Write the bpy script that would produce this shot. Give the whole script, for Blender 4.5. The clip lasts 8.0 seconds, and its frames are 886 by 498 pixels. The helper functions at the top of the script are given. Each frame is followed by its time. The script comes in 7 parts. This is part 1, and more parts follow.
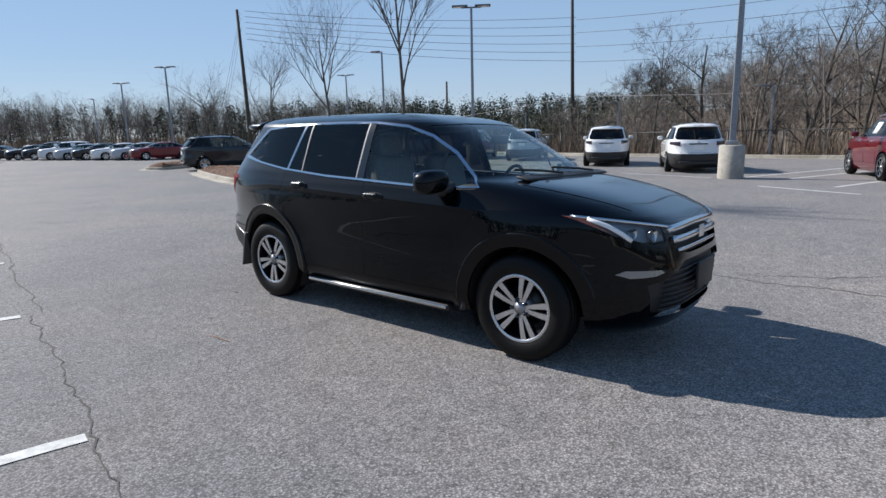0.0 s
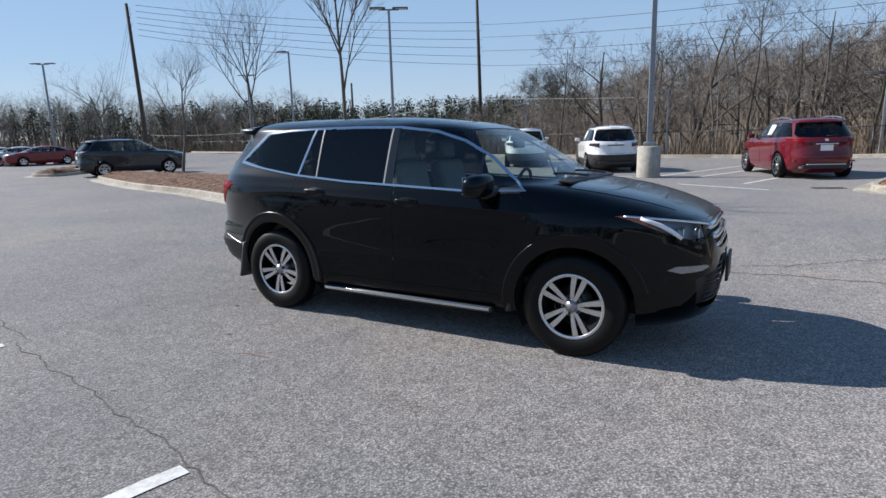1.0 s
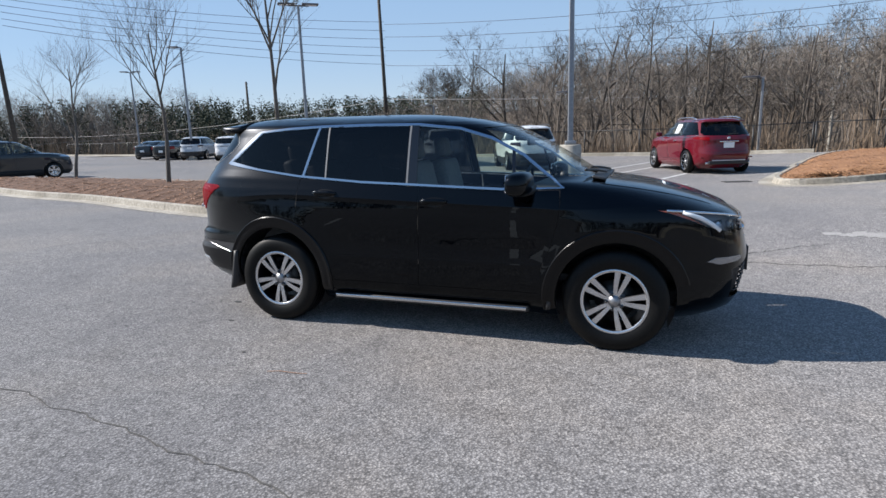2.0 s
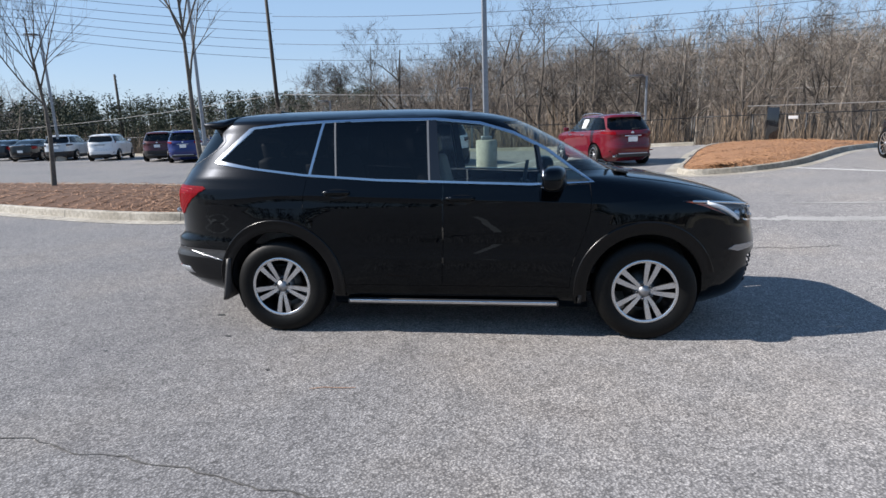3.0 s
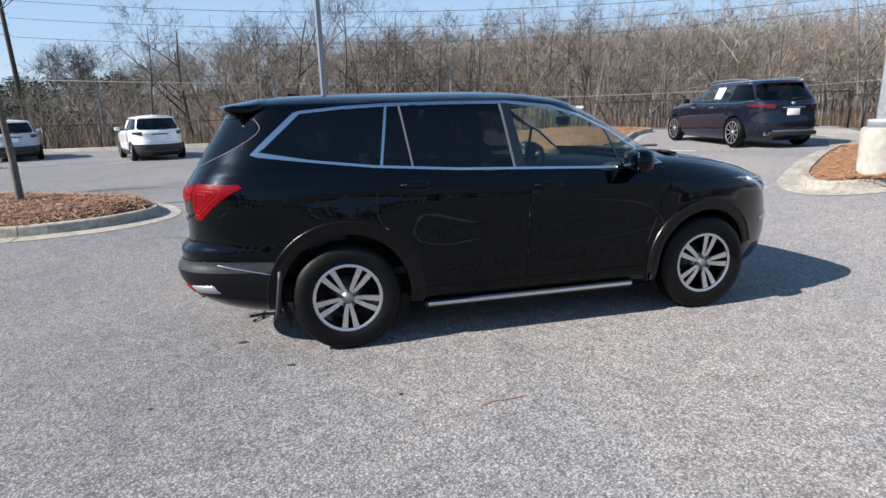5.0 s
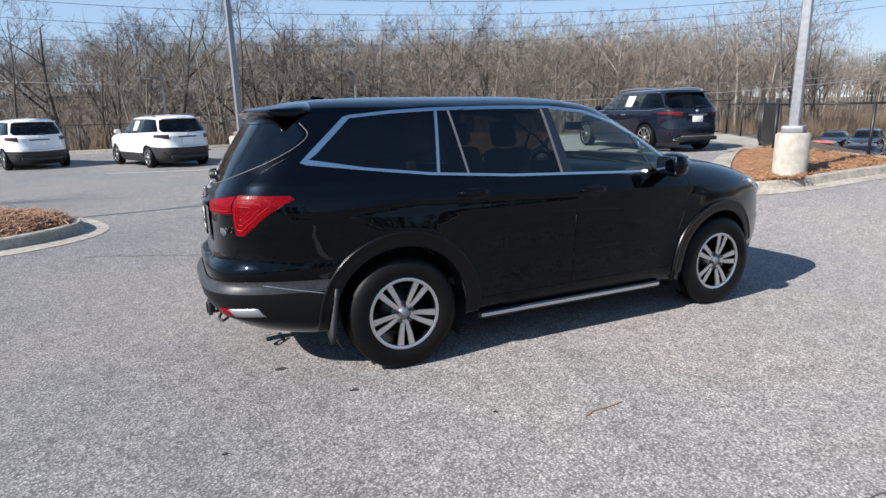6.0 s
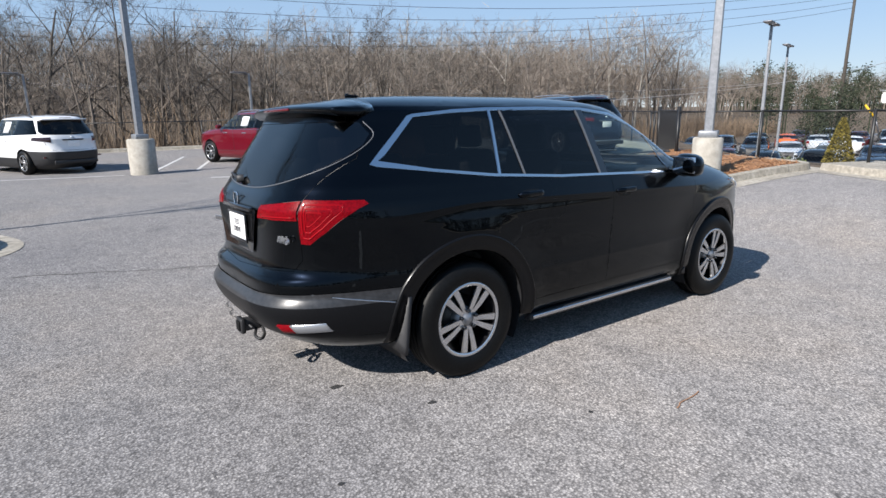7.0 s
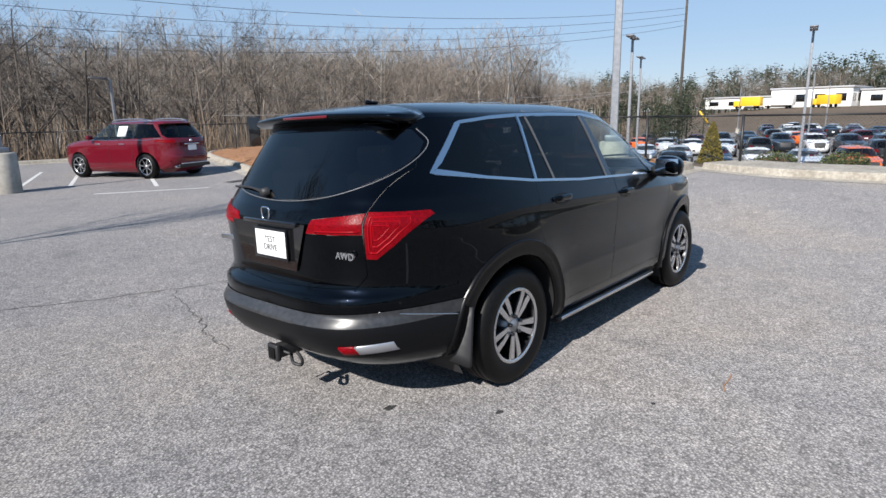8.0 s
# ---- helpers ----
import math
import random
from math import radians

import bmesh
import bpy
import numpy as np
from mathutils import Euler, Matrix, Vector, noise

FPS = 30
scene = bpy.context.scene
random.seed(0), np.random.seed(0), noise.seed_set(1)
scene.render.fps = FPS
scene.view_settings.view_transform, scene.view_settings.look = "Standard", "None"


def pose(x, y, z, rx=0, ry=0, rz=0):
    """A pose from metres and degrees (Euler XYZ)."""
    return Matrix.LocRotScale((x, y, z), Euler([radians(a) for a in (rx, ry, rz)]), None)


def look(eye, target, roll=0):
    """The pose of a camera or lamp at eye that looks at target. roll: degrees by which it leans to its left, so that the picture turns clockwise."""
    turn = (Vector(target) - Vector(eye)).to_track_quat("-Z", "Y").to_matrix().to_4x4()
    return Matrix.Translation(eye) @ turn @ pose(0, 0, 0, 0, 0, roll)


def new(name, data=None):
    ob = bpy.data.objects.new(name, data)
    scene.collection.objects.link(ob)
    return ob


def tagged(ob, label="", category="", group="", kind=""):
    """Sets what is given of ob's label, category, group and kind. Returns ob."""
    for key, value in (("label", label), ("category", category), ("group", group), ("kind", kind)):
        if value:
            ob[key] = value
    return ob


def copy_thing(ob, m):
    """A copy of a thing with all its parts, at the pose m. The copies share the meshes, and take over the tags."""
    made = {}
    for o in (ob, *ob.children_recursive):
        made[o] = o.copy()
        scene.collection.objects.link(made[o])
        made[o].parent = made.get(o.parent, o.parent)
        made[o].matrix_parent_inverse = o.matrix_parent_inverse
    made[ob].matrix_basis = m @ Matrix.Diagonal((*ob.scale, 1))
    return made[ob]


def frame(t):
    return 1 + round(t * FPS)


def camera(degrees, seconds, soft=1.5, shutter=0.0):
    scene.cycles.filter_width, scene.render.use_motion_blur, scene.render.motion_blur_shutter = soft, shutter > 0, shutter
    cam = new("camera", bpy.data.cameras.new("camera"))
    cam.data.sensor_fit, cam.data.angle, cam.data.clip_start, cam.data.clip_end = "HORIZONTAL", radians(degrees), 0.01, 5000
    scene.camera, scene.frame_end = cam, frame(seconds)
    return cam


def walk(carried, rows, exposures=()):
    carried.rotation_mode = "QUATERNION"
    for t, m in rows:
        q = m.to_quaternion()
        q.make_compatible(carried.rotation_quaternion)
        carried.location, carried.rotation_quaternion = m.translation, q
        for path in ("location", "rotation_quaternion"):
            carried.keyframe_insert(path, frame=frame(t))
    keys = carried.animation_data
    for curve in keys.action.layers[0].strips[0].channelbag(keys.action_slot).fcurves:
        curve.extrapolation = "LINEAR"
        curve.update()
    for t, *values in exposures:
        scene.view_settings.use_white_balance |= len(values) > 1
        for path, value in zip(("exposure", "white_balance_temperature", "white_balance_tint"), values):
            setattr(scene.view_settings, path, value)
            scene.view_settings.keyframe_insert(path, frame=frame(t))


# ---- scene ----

cam = camera(74.28, 8.0)
PATH = [
    (0, (3.448, -4.265, 1.58), (2.214, -2.739, 1.192), -1.51),
    (0.5, (3.015, -4.552, 1.604), (1.902, -2.937, 1.213), -1.39),
    (1, (2.59, -4.878, 1.632), (1.631, -3.167, 1.241), -1.65),
    (1.5, (2.097, -5.056, 1.636), (1.288, -3.269, 1.244), -1.72),
    (3, (0.54, -5.257, 1.66), (0.261, -3.322, 1.236), -2.01),
    (3.5, (-0.019, -5.262, 1.677), (-0.114, -3.311, 1.244), -1.96),
    (4, (-0.559, -5.146, 1.676), (-0.467, -3.2, 1.225), -1.94),
    (4.5, (-1.113, -5.008, 1.668), (-0.838, -3.083, 1.198), -2.04),
    (6, (-2.661, -4.311, 1.703), (-1.855, -2.542, 1.232), -1.53),
    (6.5, (-3.122, -3.995, 1.699), (-2.141, -2.317, 1.229), -1.04),
    (7, (-3.577, -3.651, 1.692), (-2.432, -2.077, 1.229), -0.81),
    (7.5, (-3.967, -3.305, 1.688), (-2.658, -1.865, 1.23), -0.89),
    (8, (-4.305, -2.889, 1.702), (-2.841, -1.602, 1.256), -1.15),
]
walk(cam, [(t, look(eye, target, roll)) for t, eye, target, roll in PATH],
     exposures=[(0, 0.56, 6300, 12), (1.5, 0.70, 6330, 12), (3.0, 0.82, 6360, 12), (4.5, 0.92, 6400, 12), (6.0, 0.88, 6380, 12), (8.0, 0.70, 6380, 12)])

# ---- light ----
SUN_FROM = (-0.84, -0.12, 0.645)   # towards the sun
sun_az = math.atan2(SUN_FROM[0], SUN_FROM[1])
sun_el = math.atan2(SUN_FROM[2], math.hypot(SUN_FROM[0], SUN_FROM[1]))
world = bpy.data.worlds.new("sky")
scene.world = world
world.use_nodes = True
wn, wl = world.node_tree.nodes, world.node_tree.links
wn.clear()
sky = wn.new("ShaderNodeTexSky")
sky.sky_type = "NISHITA"
sky.sun_disc = False
sky.sun_elevation = sun_el
sky.sun_rotation = sun_az
sky.air_density, sky.dust_density, sky.ozone_density = 1.0, 0.0, 4.0
wbg = wn.new("ShaderNodeBackground")
wbg.inputs["Strength"].default_value = 0.064
wout = wn.new("ShaderNodeOutputWorld")
# a clear pale winter sky: the model's colours evened out with a plain blue gradient by height
geo = wn.new("ShaderNodeTexCoord")
parts = wn.new("ShaderNodeSeparateXYZ")
wl.new(geo.outputs["Generated"], parts.inputs[0])
blue = wn.new("ShaderNodeValToRGB")
blue.color_ramp.elements[0].color = (0.56, 0.67, 0.79, 1)
blue.color_ramp.elements[1].color = (0.08, 0.19, 0.42, 1)
for at_, colour_ in ((0.12, (0.42, 0.59, 0.80)), (0.40, (0.29, 0.51, 0.80))):
    blue.color_ramp.elements.new(at_).color = (*colour_, 1)
wl.new(parts.outputs["Z"], blue.inputs["Fac"])
lift = wn.new("ShaderNodeVectorMath")
lift.operation = "SCALE"
lift.inputs["Scale"].default_value = 10.0
wl.new(blue.outputs["Color"], lift.inputs[0])
even = wn.new("ShaderNodeMix")
even.data_type = "RGBA"
even.inputs[0].default_value = 0.72
wl.new(sky.outputs["Color"], even.inputs[6])
wl.new(lift.outputs["Vector"], even.inputs[7])
wl.new(even.outputs[2], wbg.inputs["Color"])
wl.new(wbg.outputs["Background"], wout.inputs["Surface"])
sun_data = bpy.data.lights.new("sun", "SUN")
sun_data.energy, sun_data.angle, sun_data.color = 5.0, radians(0.5), (1.0, 0.95, 0.87)
sun = new("sun", sun_data)
sun.matrix_world = look((0, 0, 40), Vector((0, 0, 40)) - Vector(SUN_FROM))

# ---- materials ----
def mat(name, colour=(0.5, 0.5, 0.5), rough=0.5, metal=0.0, coat=0.0, spec=0.5):
    m = bpy.data.materials.new(name)
    m.use_nodes = True
    b = m.node_tree.nodes["Principled BSDF"]
    b.inputs["Base Color"].default_value = (*colour, 1)
    b.inputs["Roughness"].default_value = rough
    b.inputs["Metallic"].default_value = metal
    b.inputs["Coat Weight"].default_value = coat
    b.inputs["Coat Roughness"].default_value = 0.03
    b.inputs["Specular IOR Level"].default_value = spec
    return m


def node(m, kind, **values):
    n = m.node_tree.nodes.new(kind)
    for key, value in values.items():
        n.inputs[key.replace("_", " ")].default_value = value
    return n


def link(m, a, b):
    m.node_tree.links.new(a, b)


def bsdf(m):
    return m.node_tree.nodes["Principled BSDF"]


def coords(m, space="Object"):
    return m.node_tree.nodes.new("ShaderNodeTexCoord").outputs[space]


def noise_node(m, scale, detail=4.0, rough=0.55, vec=None, space="Object"):
    n = node(m, "ShaderNodeTexNoise", Scale=scale, Detail=detail, Roughness=rough)
    link(m, vec or coords(m, space), n.inputs["Vector"])
    return n.outputs["Fac"]


def ramp(m, fac, stops):
    r = m.node_tree.nodes.new("ShaderNodeValToRGB")
    e = r.color_ramp.elements
    while len(e) < len(stops):
        e.new(0.5)
    for k, (pos, col) in enumerate(stops):
        e[k].position = pos
        e[k].color = (*col, 1) if len(col) == 3 else col
    link(m, fac, r.inputs["Fac"])
    return r.outputs["Color"]


def mix(m, fac, a, b, how="MIX"):
    n = m.node_tree.nodes.new("ShaderNodeMix")
    n.data_type, n.blend_type = "RGBA", how
    for sock, v in ((n.inputs[0], fac), (n.inputs[6], a), (n.inputs[7], b)):
        if hasattr(v, "default_value"):
            link(m, v, sock)
        elif isinstance(v, tuple):
            sock.default_value = (*v, 1)
        else:
            sock.default_value = v
    return n.outputs[2]


def bump(m, height, strength=0.3, distance=0.01):
    b = node(m, "ShaderNodeBump", Strength=strength, Distance=distance)
    link(m, height, b.inputs["Height"])
    link(m, b.outputs["Normal"], bsdf(m).inputs["Normal"])


def grained(name, dark, light, scale, rough=0.8, stain_scale=0.0, stain=(0.5, 0.5, 0.5), relief=0.3, distance=0.01, space="Object", metal=0.0):
    """A surface with fine grain and, where asked, broad stains."""
    m = mat(name, light, rough, metal)
    n = noise_node(m, scale, 6, 0.6, space=space)
    c = ramp(m, n, [(0.3, dark), (0.7, light)])
    if stain_scale:
        s = noise_node(m, stain_scale, 4, 0.6, space=space)
        c = mix(m, ramp(m, s, [(0.35, (1, 1, 1)), (0.75, (0, 0, 0))]), mix(m, 1.0, c, stain, "MULTIPLY"), c)
    link(m, c, bsdf(m).inputs["Base Color"])
    bump(m, n, relief, distance)
    return m


def asphalt(name, base, speck, tint):
    """Worn asphalt: stones of several greys in a dark binder, with broad stains."""
    m = mat(name, base, 0.82, spec=0.3)
    bsdf(m).inputs["Diffuse Roughness"].default_value = 0.35
    pos = coords(m)
    v = node(m, "ShaderNodeTexVoronoi", Scale=85.0)
    link(m, pos, v.inputs["Vector"])
    stones = ramp(m, v.outputs["Color"], [(0.13, tuple(0.52 * a for a in base)), (0.5, base), (0.82, tuple(1.28 * a for a in base)), (0.93, speck)])
    edge = ramp(m, v.outputs["Distance"], [(0.30, (1, 1, 1)), (0.62, (0.55, 0.55, 0.56))])
    c = mix(m, 1.0, stones, edge, "MULTIPLY")
    mid = noise_node(m, 9.0, 5, 0.65, vec=pos)
    c = mix(m, 1.0, c, ramp(m, mid, [(0.3, (0.80, 0.80, 0.80)), (0.7, (1.16, 1.16, 1.16))]), "MULTIPLY")
    broad = noise_node(m, 0.30, 6, 0.62, vec=pos)
    c = mix(m, 1.0, c, ramp(m, broad, [(0.3, (0.82, 0.83, 0.86)), (0.5, (1.0, 1.0, 1.0)), (0.72, tint)]), "MULTIPLY")
    spots = noise_node(m, 1.7, 3, 0.5, vec=pos)
    c = mix(m, 1.0, c, ramp(m, spots, [(0.25, (0.82, 0.82, 0.83)), (0.42, (1, 1, 1))]), "MULTIPLY")
    link(m, c, bsdf(m).inputs["Base Color"])
    link(m, ramp(m, mid, [(0.3, (0.72, 0.72, 0.72)), (0.7, (0.9, 0.9, 0.9))]), bsdf(m).inputs["Roughness"])
    bump(m, v.outputs["Distance"], 0.5, 0.004)
    return m


def gloss_share(m, head_on, rim=0.9, power=4.0):
    """How much of the light a smooth coat mirrors: little head-on, most at a low angle."""
    lw = node(m, "ShaderNodeLayerWeight", Blend=0.5)
    p = m.node_tree.nodes.new("ShaderNodeMath")
    p.operation = "POWER"
    link(m, lw.outputs["Facing"], p.inputs[0])
    p.inputs[1].default_value = power
    s = m.node_tree.nodes.new("ShaderNodeMath")
    s.operation = "MULTIPLY_ADD"
    link(m, p.outputs[0], s.inputs[0])
    s.inputs[1].default_value, s.inputs[2].default_value = rim, head_on
    return s.outputs[0]


def coated(m, under, head_on, rough, colour=(1, 1, 1), rim=0.9, power=4.0):
    shine = node(m, "ShaderNodeBsdfGlossy", Color=(*colour, 1), Roughness=rough)
    both = m.node_tree.nodes.new("ShaderNodeMixShader")
    link(m, gloss_share(m, head_on, rim, power), both.inputs[0])
    link(m, under, both.inputs[1])
    link(m, shine.outputs["BSDF"], both.inputs[2])
    link(m, both.outputs["Shader"], m.node_tree.nodes["Material Output"].inputs["Surface"])


def glass(name, tint, head_on=0.05, rough=0.0):
    """A thin pane: tinted clear glass under its own mirror gloss."""
    m = bpy.data.materials.new(name)
    m.use_nodes = True
    m.node_tree.nodes.remove(m.node_tree.nodes["Principled BSDF"])
    clear = node(m, "ShaderNodeBsdfTransparent", Color=(*tint, 1))
    coated(m, clear.outputs["BSDF"], head_on, rough, rim=0.75, power=5.0)
    return m


def lacquer(m, head_on, rough=0.012):
    """Lays a clear mirror-smooth coat over a material."""
    coated(m, bsdf(m).outputs["BSDF"], head_on, rough)


def fleet_paint(name, head_on):
    """Lacquer whose colour is the colour set on each vehicle's own panels."""
    m = mat(name, (0.5, 0.5, 0.5), 0.5, 0.0, 0.0, 0.1)
    o = m.node_tree.nodes.new("ShaderNodeObjectInfo")
    link(m, o.outputs["Color"], bsdf(m).inputs["Base Color"])
    lacquer(m, head_on, 0.02)
    return m


def pearl_black(name):
    """Black lacquer with a fine blue pearl under its clear coat, and a little road dust."""
    m = mat(name, (0.0013, 0.0019, 0.0034), 0.3, 0.9, 0.0, 0.0)
    n = noise_node(m, 3.0, 5, 0.6)
    c = mix(m, ramp(m, n, [(0.5, (0, 0, 0)), (0.95, (0.008, 0.008, 0.008))]), (0.0013, 0.0019, 0.0034), (0.16, 0.15, 0.14))
    link(m, c, bsdf(m).inputs["Base Color"])
    coated(m, bsdf(m).outputs["BSDF"], 0.020, 0.008, (0.90, 0.96, 1.0), 0.66, 4.4)
    return m


BLACK_PAINT = pearl_black("black_lacquer")
FLEET = fleet_paint("vehicle_lacquer", 0.042)
CHROME = mat("chrome", (0.60, 0.615, 0.64), 0.12, 1.0)
PALE_CHROME = mat("pale_chrome", (0.44, 0.45, 0.47), 0.3, 0.75)
SATIN_CHROME = mat("satin_chrome", (0.62, 0.63, 0.65), 0.28, 1.0)
STRIP_METAL = mat("dark_satin_strip", (0.13, 0.135, 0.145), 0.5, 0.2, 0.0, 0.3)
BLACK_PLASTIC = grained("black_plastic", (0.012, 0.012, 0.013), (0.022, 0.022, 0.024), 260, 0.55, relief=0.15, distance=0.001)
GLOSS_BLACK = mat("gloss_black_trim", (0.006, 0.006, 0.007), 0.12, 0, 0.6)
TRIM_PLASTIC = mat("trim_plastic", (0.0035, 0.0035, 0.004), 0.26, 0.0, 0.0, 0.24)
# bumper plastic in a paler grey: the ledge's sky reflection put into colour
LEDGE_SHEEN = grained("ledge_sky_sheen", (0.020, 0.021, 0.023), (0.045, 0.046, 0.050), 40, 0.32, 3.0, (0.7, 0.7, 0.7), relief=0.06, distance=0.001)
GREY_PLASTIC = grained("grey_plastic", (0.004, 0.0042, 0.005), (0.009, 0.0093, 0.0105), 240, 0.34, relief=0.12, distance=0.001)
RUBBER = grained("tyre_rubber", (0.003, 0.003, 0.003), (0.007, 0.007, 0.007), 60, 0.5, 6.0, (0.8, 0.78, 0.75), 0.3, 0.002)
ALLOY = mat("machined_alloy", (0.60, 0.60, 0.61), 0.24, 0.9)
HUB_CAP = mat("hub_cap_alloy", (0.30, 0.30, 0.31), 0.42, 0.8)
DARK_ALLOY = mat("dark_alloy", (0.014, 0.014, 0.016), 0.3, 0.5)
bsdf(RUBBER).inputs["Specular IOR Level"].default_value = 0.18
bsdf(GREY_PLASTIC).inputs["Specular IOR Level"].default_value = 0.12
STEEL = mat("brake_steel", (0.07, 0.066, 0.062), 0.45, 0.9)
CLEAR_GLASS = glass("windscreen_glass", (0.86, 0.92, 0.90))
SIDE_GLASS = glass("front_door_glass", (0.70, 0.79, 0.75), 0.05)
TINT_GLASS = glass("privacy_glass", (0.055, 0.060, 0.066), 0.032)
REAR_GLASS = glass("rear_privacy_glass", (0.010, 0.011, 0.013), 0.065)
LENS = glass("clear_lens", (0.93, 0.95, 0.96), 0.02)
def prism_red(name, low, high, scale):
    """A red lamp lens over a field of small prisms."""
    m = mat(name, low, 0.3, 0.0, 0.18, 0.05)
    v = node(m, "ShaderNodeTexVoronoi", Scale=scale)
    link(m, coords(m), v.inputs["Vector"])
    link(m, ramp(m, v.outputs["Color"], [(0.2, low), (0.8, high)]), bsdf(m).inputs["Base Color"])
    bump(m, v.outputs["Distance"], 0.15, 0.003)
    return m


RED_LENS = prism_red("red_lens", (0.12, 0.0005, 0.003), (0.19, 0.0012, 0.005), 110)
RED_DEEP = mat("deep_red_lens", (0.10, 0.001, 0.003), 0.2, 0.0, 1.0)
SMOKED = mat("smoked_lens", (0.022, 0.006, 0.007), 0.12, 0.0, 1.0)
RED_TUBE = mat("bright_red_tube", (0.24, 0.0012, 0.005), 0.35, 0.0, 0.1, 0.1)
FOG = mat("fog_lamp_lens", (0.22, 0.23, 0.25), 0.25, 0.7, 0.6)
AMBER = mat("amber_reflector", (0.45, 0.09, 0.03), 0.2, 0.0, 1.0)
LAMP_GREY = mat("lamp_housing_grey", (0.16, 0.17, 0.19), 0.35, 0.5)
LAMP_BOWL = mat("lamp_reflector", (0.55, 0.57, 0.60), 0.18, 0.9)
SEAT = grained("grey_leather", (0.10, 0.10, 0.10), (0.15, 0.15, 0.15), 40, 0.55, relief=0.1)
CABIN = grained("dark_cabin_trim", (0.012, 0.012, 0.013), (0.02, 0.02, 0.021), 50, 0.7)
PLATE_WHITE = mat("plate_white", (0.80, 0.80, 0.80), 0.4)
PAPER = mat("window_sticker", (0.82, 0.84, 0.86), 0.6)
INK = mat("dark_ink", (0.03, 0.03, 0.035), 0.6)

ASPHALT = asphalt("lot_asphalt", (0.284, 0.270, 0.261), (0.45, 0.43, 0.405), (1.16, 1.10, 1.02))
ASPHALT_LOW = asphalt("lower_lot_asphalt", (0.20, 0.20, 0.20), (0.4, 0.4, 0.4), (1.05, 1.03, 1.0))
TAR = grained("crack_tar", (0.018, 0.018, 0.018), (0.05, 0.05, 0.05), 30, 0.7)
CRACK = grained("open_crack", (0.05, 0.047, 0.043), (0.11, 0.104, 0.096), 30, 0.95)
WORN = grained("worn_pale_asphalt", (0.22, 0.21, 0.203), (0.40, 0.388, 0.372), 70, 0.9, 3.0, (0.72, 0.72, 0.72), 0.4, 0.004)
STRIPE = grained("white_road_paint", (0.42, 0.42, 0.41), (0.68, 0.68, 0.66), 25, 0.8, 3.0, (0.75, 0.75, 0.75), 0.4, 0.003)
CONCRETE = grained("kerb_concrete", (0.24, 0.22, 0.185), (0.46, 0.425, 0.365), 14, 0.9, 1.2, (0.58, 0.56, 0.52), 0.4, 0.006)
BASE_CONCRETE = grained("lamp_base_concrete", (0.30, 0.28, 0.245), (0.42, 0.395, 0.35), 9, 0.9, 1.8, (0.7, 0.68, 0.64), 0.4, 0.008)
GALV = grained("galvanised_steel", (0.20, 0.21, 0.225), (0.30, 0.31, 0.33), 14, 0.45, metal=0.55, relief=0.05)
LAMP_DARK = mat("lamp_head_metal", (0.14, 0.14, 0.15), 0.45, 0.6)
WOODPOLE = grained("weathered_pole_wood", (0.045, 0.037, 0.030), (0.10, 0.085, 0.07), 8, 0.9, 2.0, (0.7, 0.7, 0.7), 0.5, 0.01)
MULCH_RED = grained("pine_straw_ground", (0.045, 0.022, 0.012), (0.17, 0.085, 0.046), 26, 0.95, 2.5, (0.7, 0.66, 0.62), 0.9, 0.03)
MULCH_TAN = grained("tan_mulch_ground", (0.20, 0.095, 0.042), (0.36, 0.185, 0.09), 22, 0.95, 2.0, (0.8, 0.76, 0.7), 0.9, 0.03)
STRAW = grained("pine_straw", (0.16, 0.075, 0.04), (0.38, 0.22, 0.13), 3, 0.9, relief=0.0)
LITTER = grained("leaf_litter", (0.06, 0.043, 0.028), (0.155, 0.112, 0.072), 1.6, 0.95, 0.08, (0.75, 0.72, 0.62), 0.8, 0.05)
BARK = grained("grey_bark", (0.075, 0.066, 0.056), (0.19, 0.172, 0.15), 22, 0.9, 2.0, (0.6, 0.58, 0.55), 0.6, 0.01)
DARK_BARK = grained("dark_bark", (0.042, 0.036, 0.030), (0.112, 0.096, 0.081), 14, 0.9, 2.0, (0.7, 0.68, 0.65), 0.5, 0.01)
FENCE_BLACK = mat("black_vinyl", (0.012, 0.012, 0.013), 0.45)
WIRE = mat("power_line", (0.035, 0.035, 0.04), 0.5)
# thick cables get the pale grey of their sunlit side as base colour
CABLE_SUNLIT = mat("sunlit_cable", (0.34, 0.32, 0.30), 0.6)


def wood_mat(name, a, b):
    m = mat(name, a, 0.9)
    g = m.node_tree.nodes.new("ShaderNodeNewGeometry")
    c = ramp(m, g.outputs["Random Per Island"], [(0.0, a), (1.0, b)])
    link(m, c, bsdf(m).inputs["Base Color"])
    return m


TWIGS = wood_mat("bare_wood", (0.092, 0.077, 0.064), (0.265, 0.222, 0.184))
SCRUB = wood_mat("dry_scrub", (0.10, 0.072, 0.049), (0.25, 0.18, 0.12))
SYCAMORE = wood_mat("pale_bark", (0.24, 0.222, 0.195), (0.38, 0.355, 0.315))
NEEDLES = wood_mat("pine_crown", (0.018, 0.027, 0.014), (0.040, 0.050, 0.026))
STRAWS = wood_mat("loose_straw", (0.10, 0.045, 0.022), (0.40, 0.23, 0.14))
CHIPS = wood_mat("loose_bark_chips", (0.20, 0.095, 0.04), (0.42, 0.23, 0.115))
WHITE_WALL = grained("white_wall", (0.66, 0.65, 0.62), (0.76, 0.75, 0.72), 2, 0.8, relief=0.05)
GREY_ROOF = mat("grey_roof", (0.35, 0.35, 0.36), 0.7)
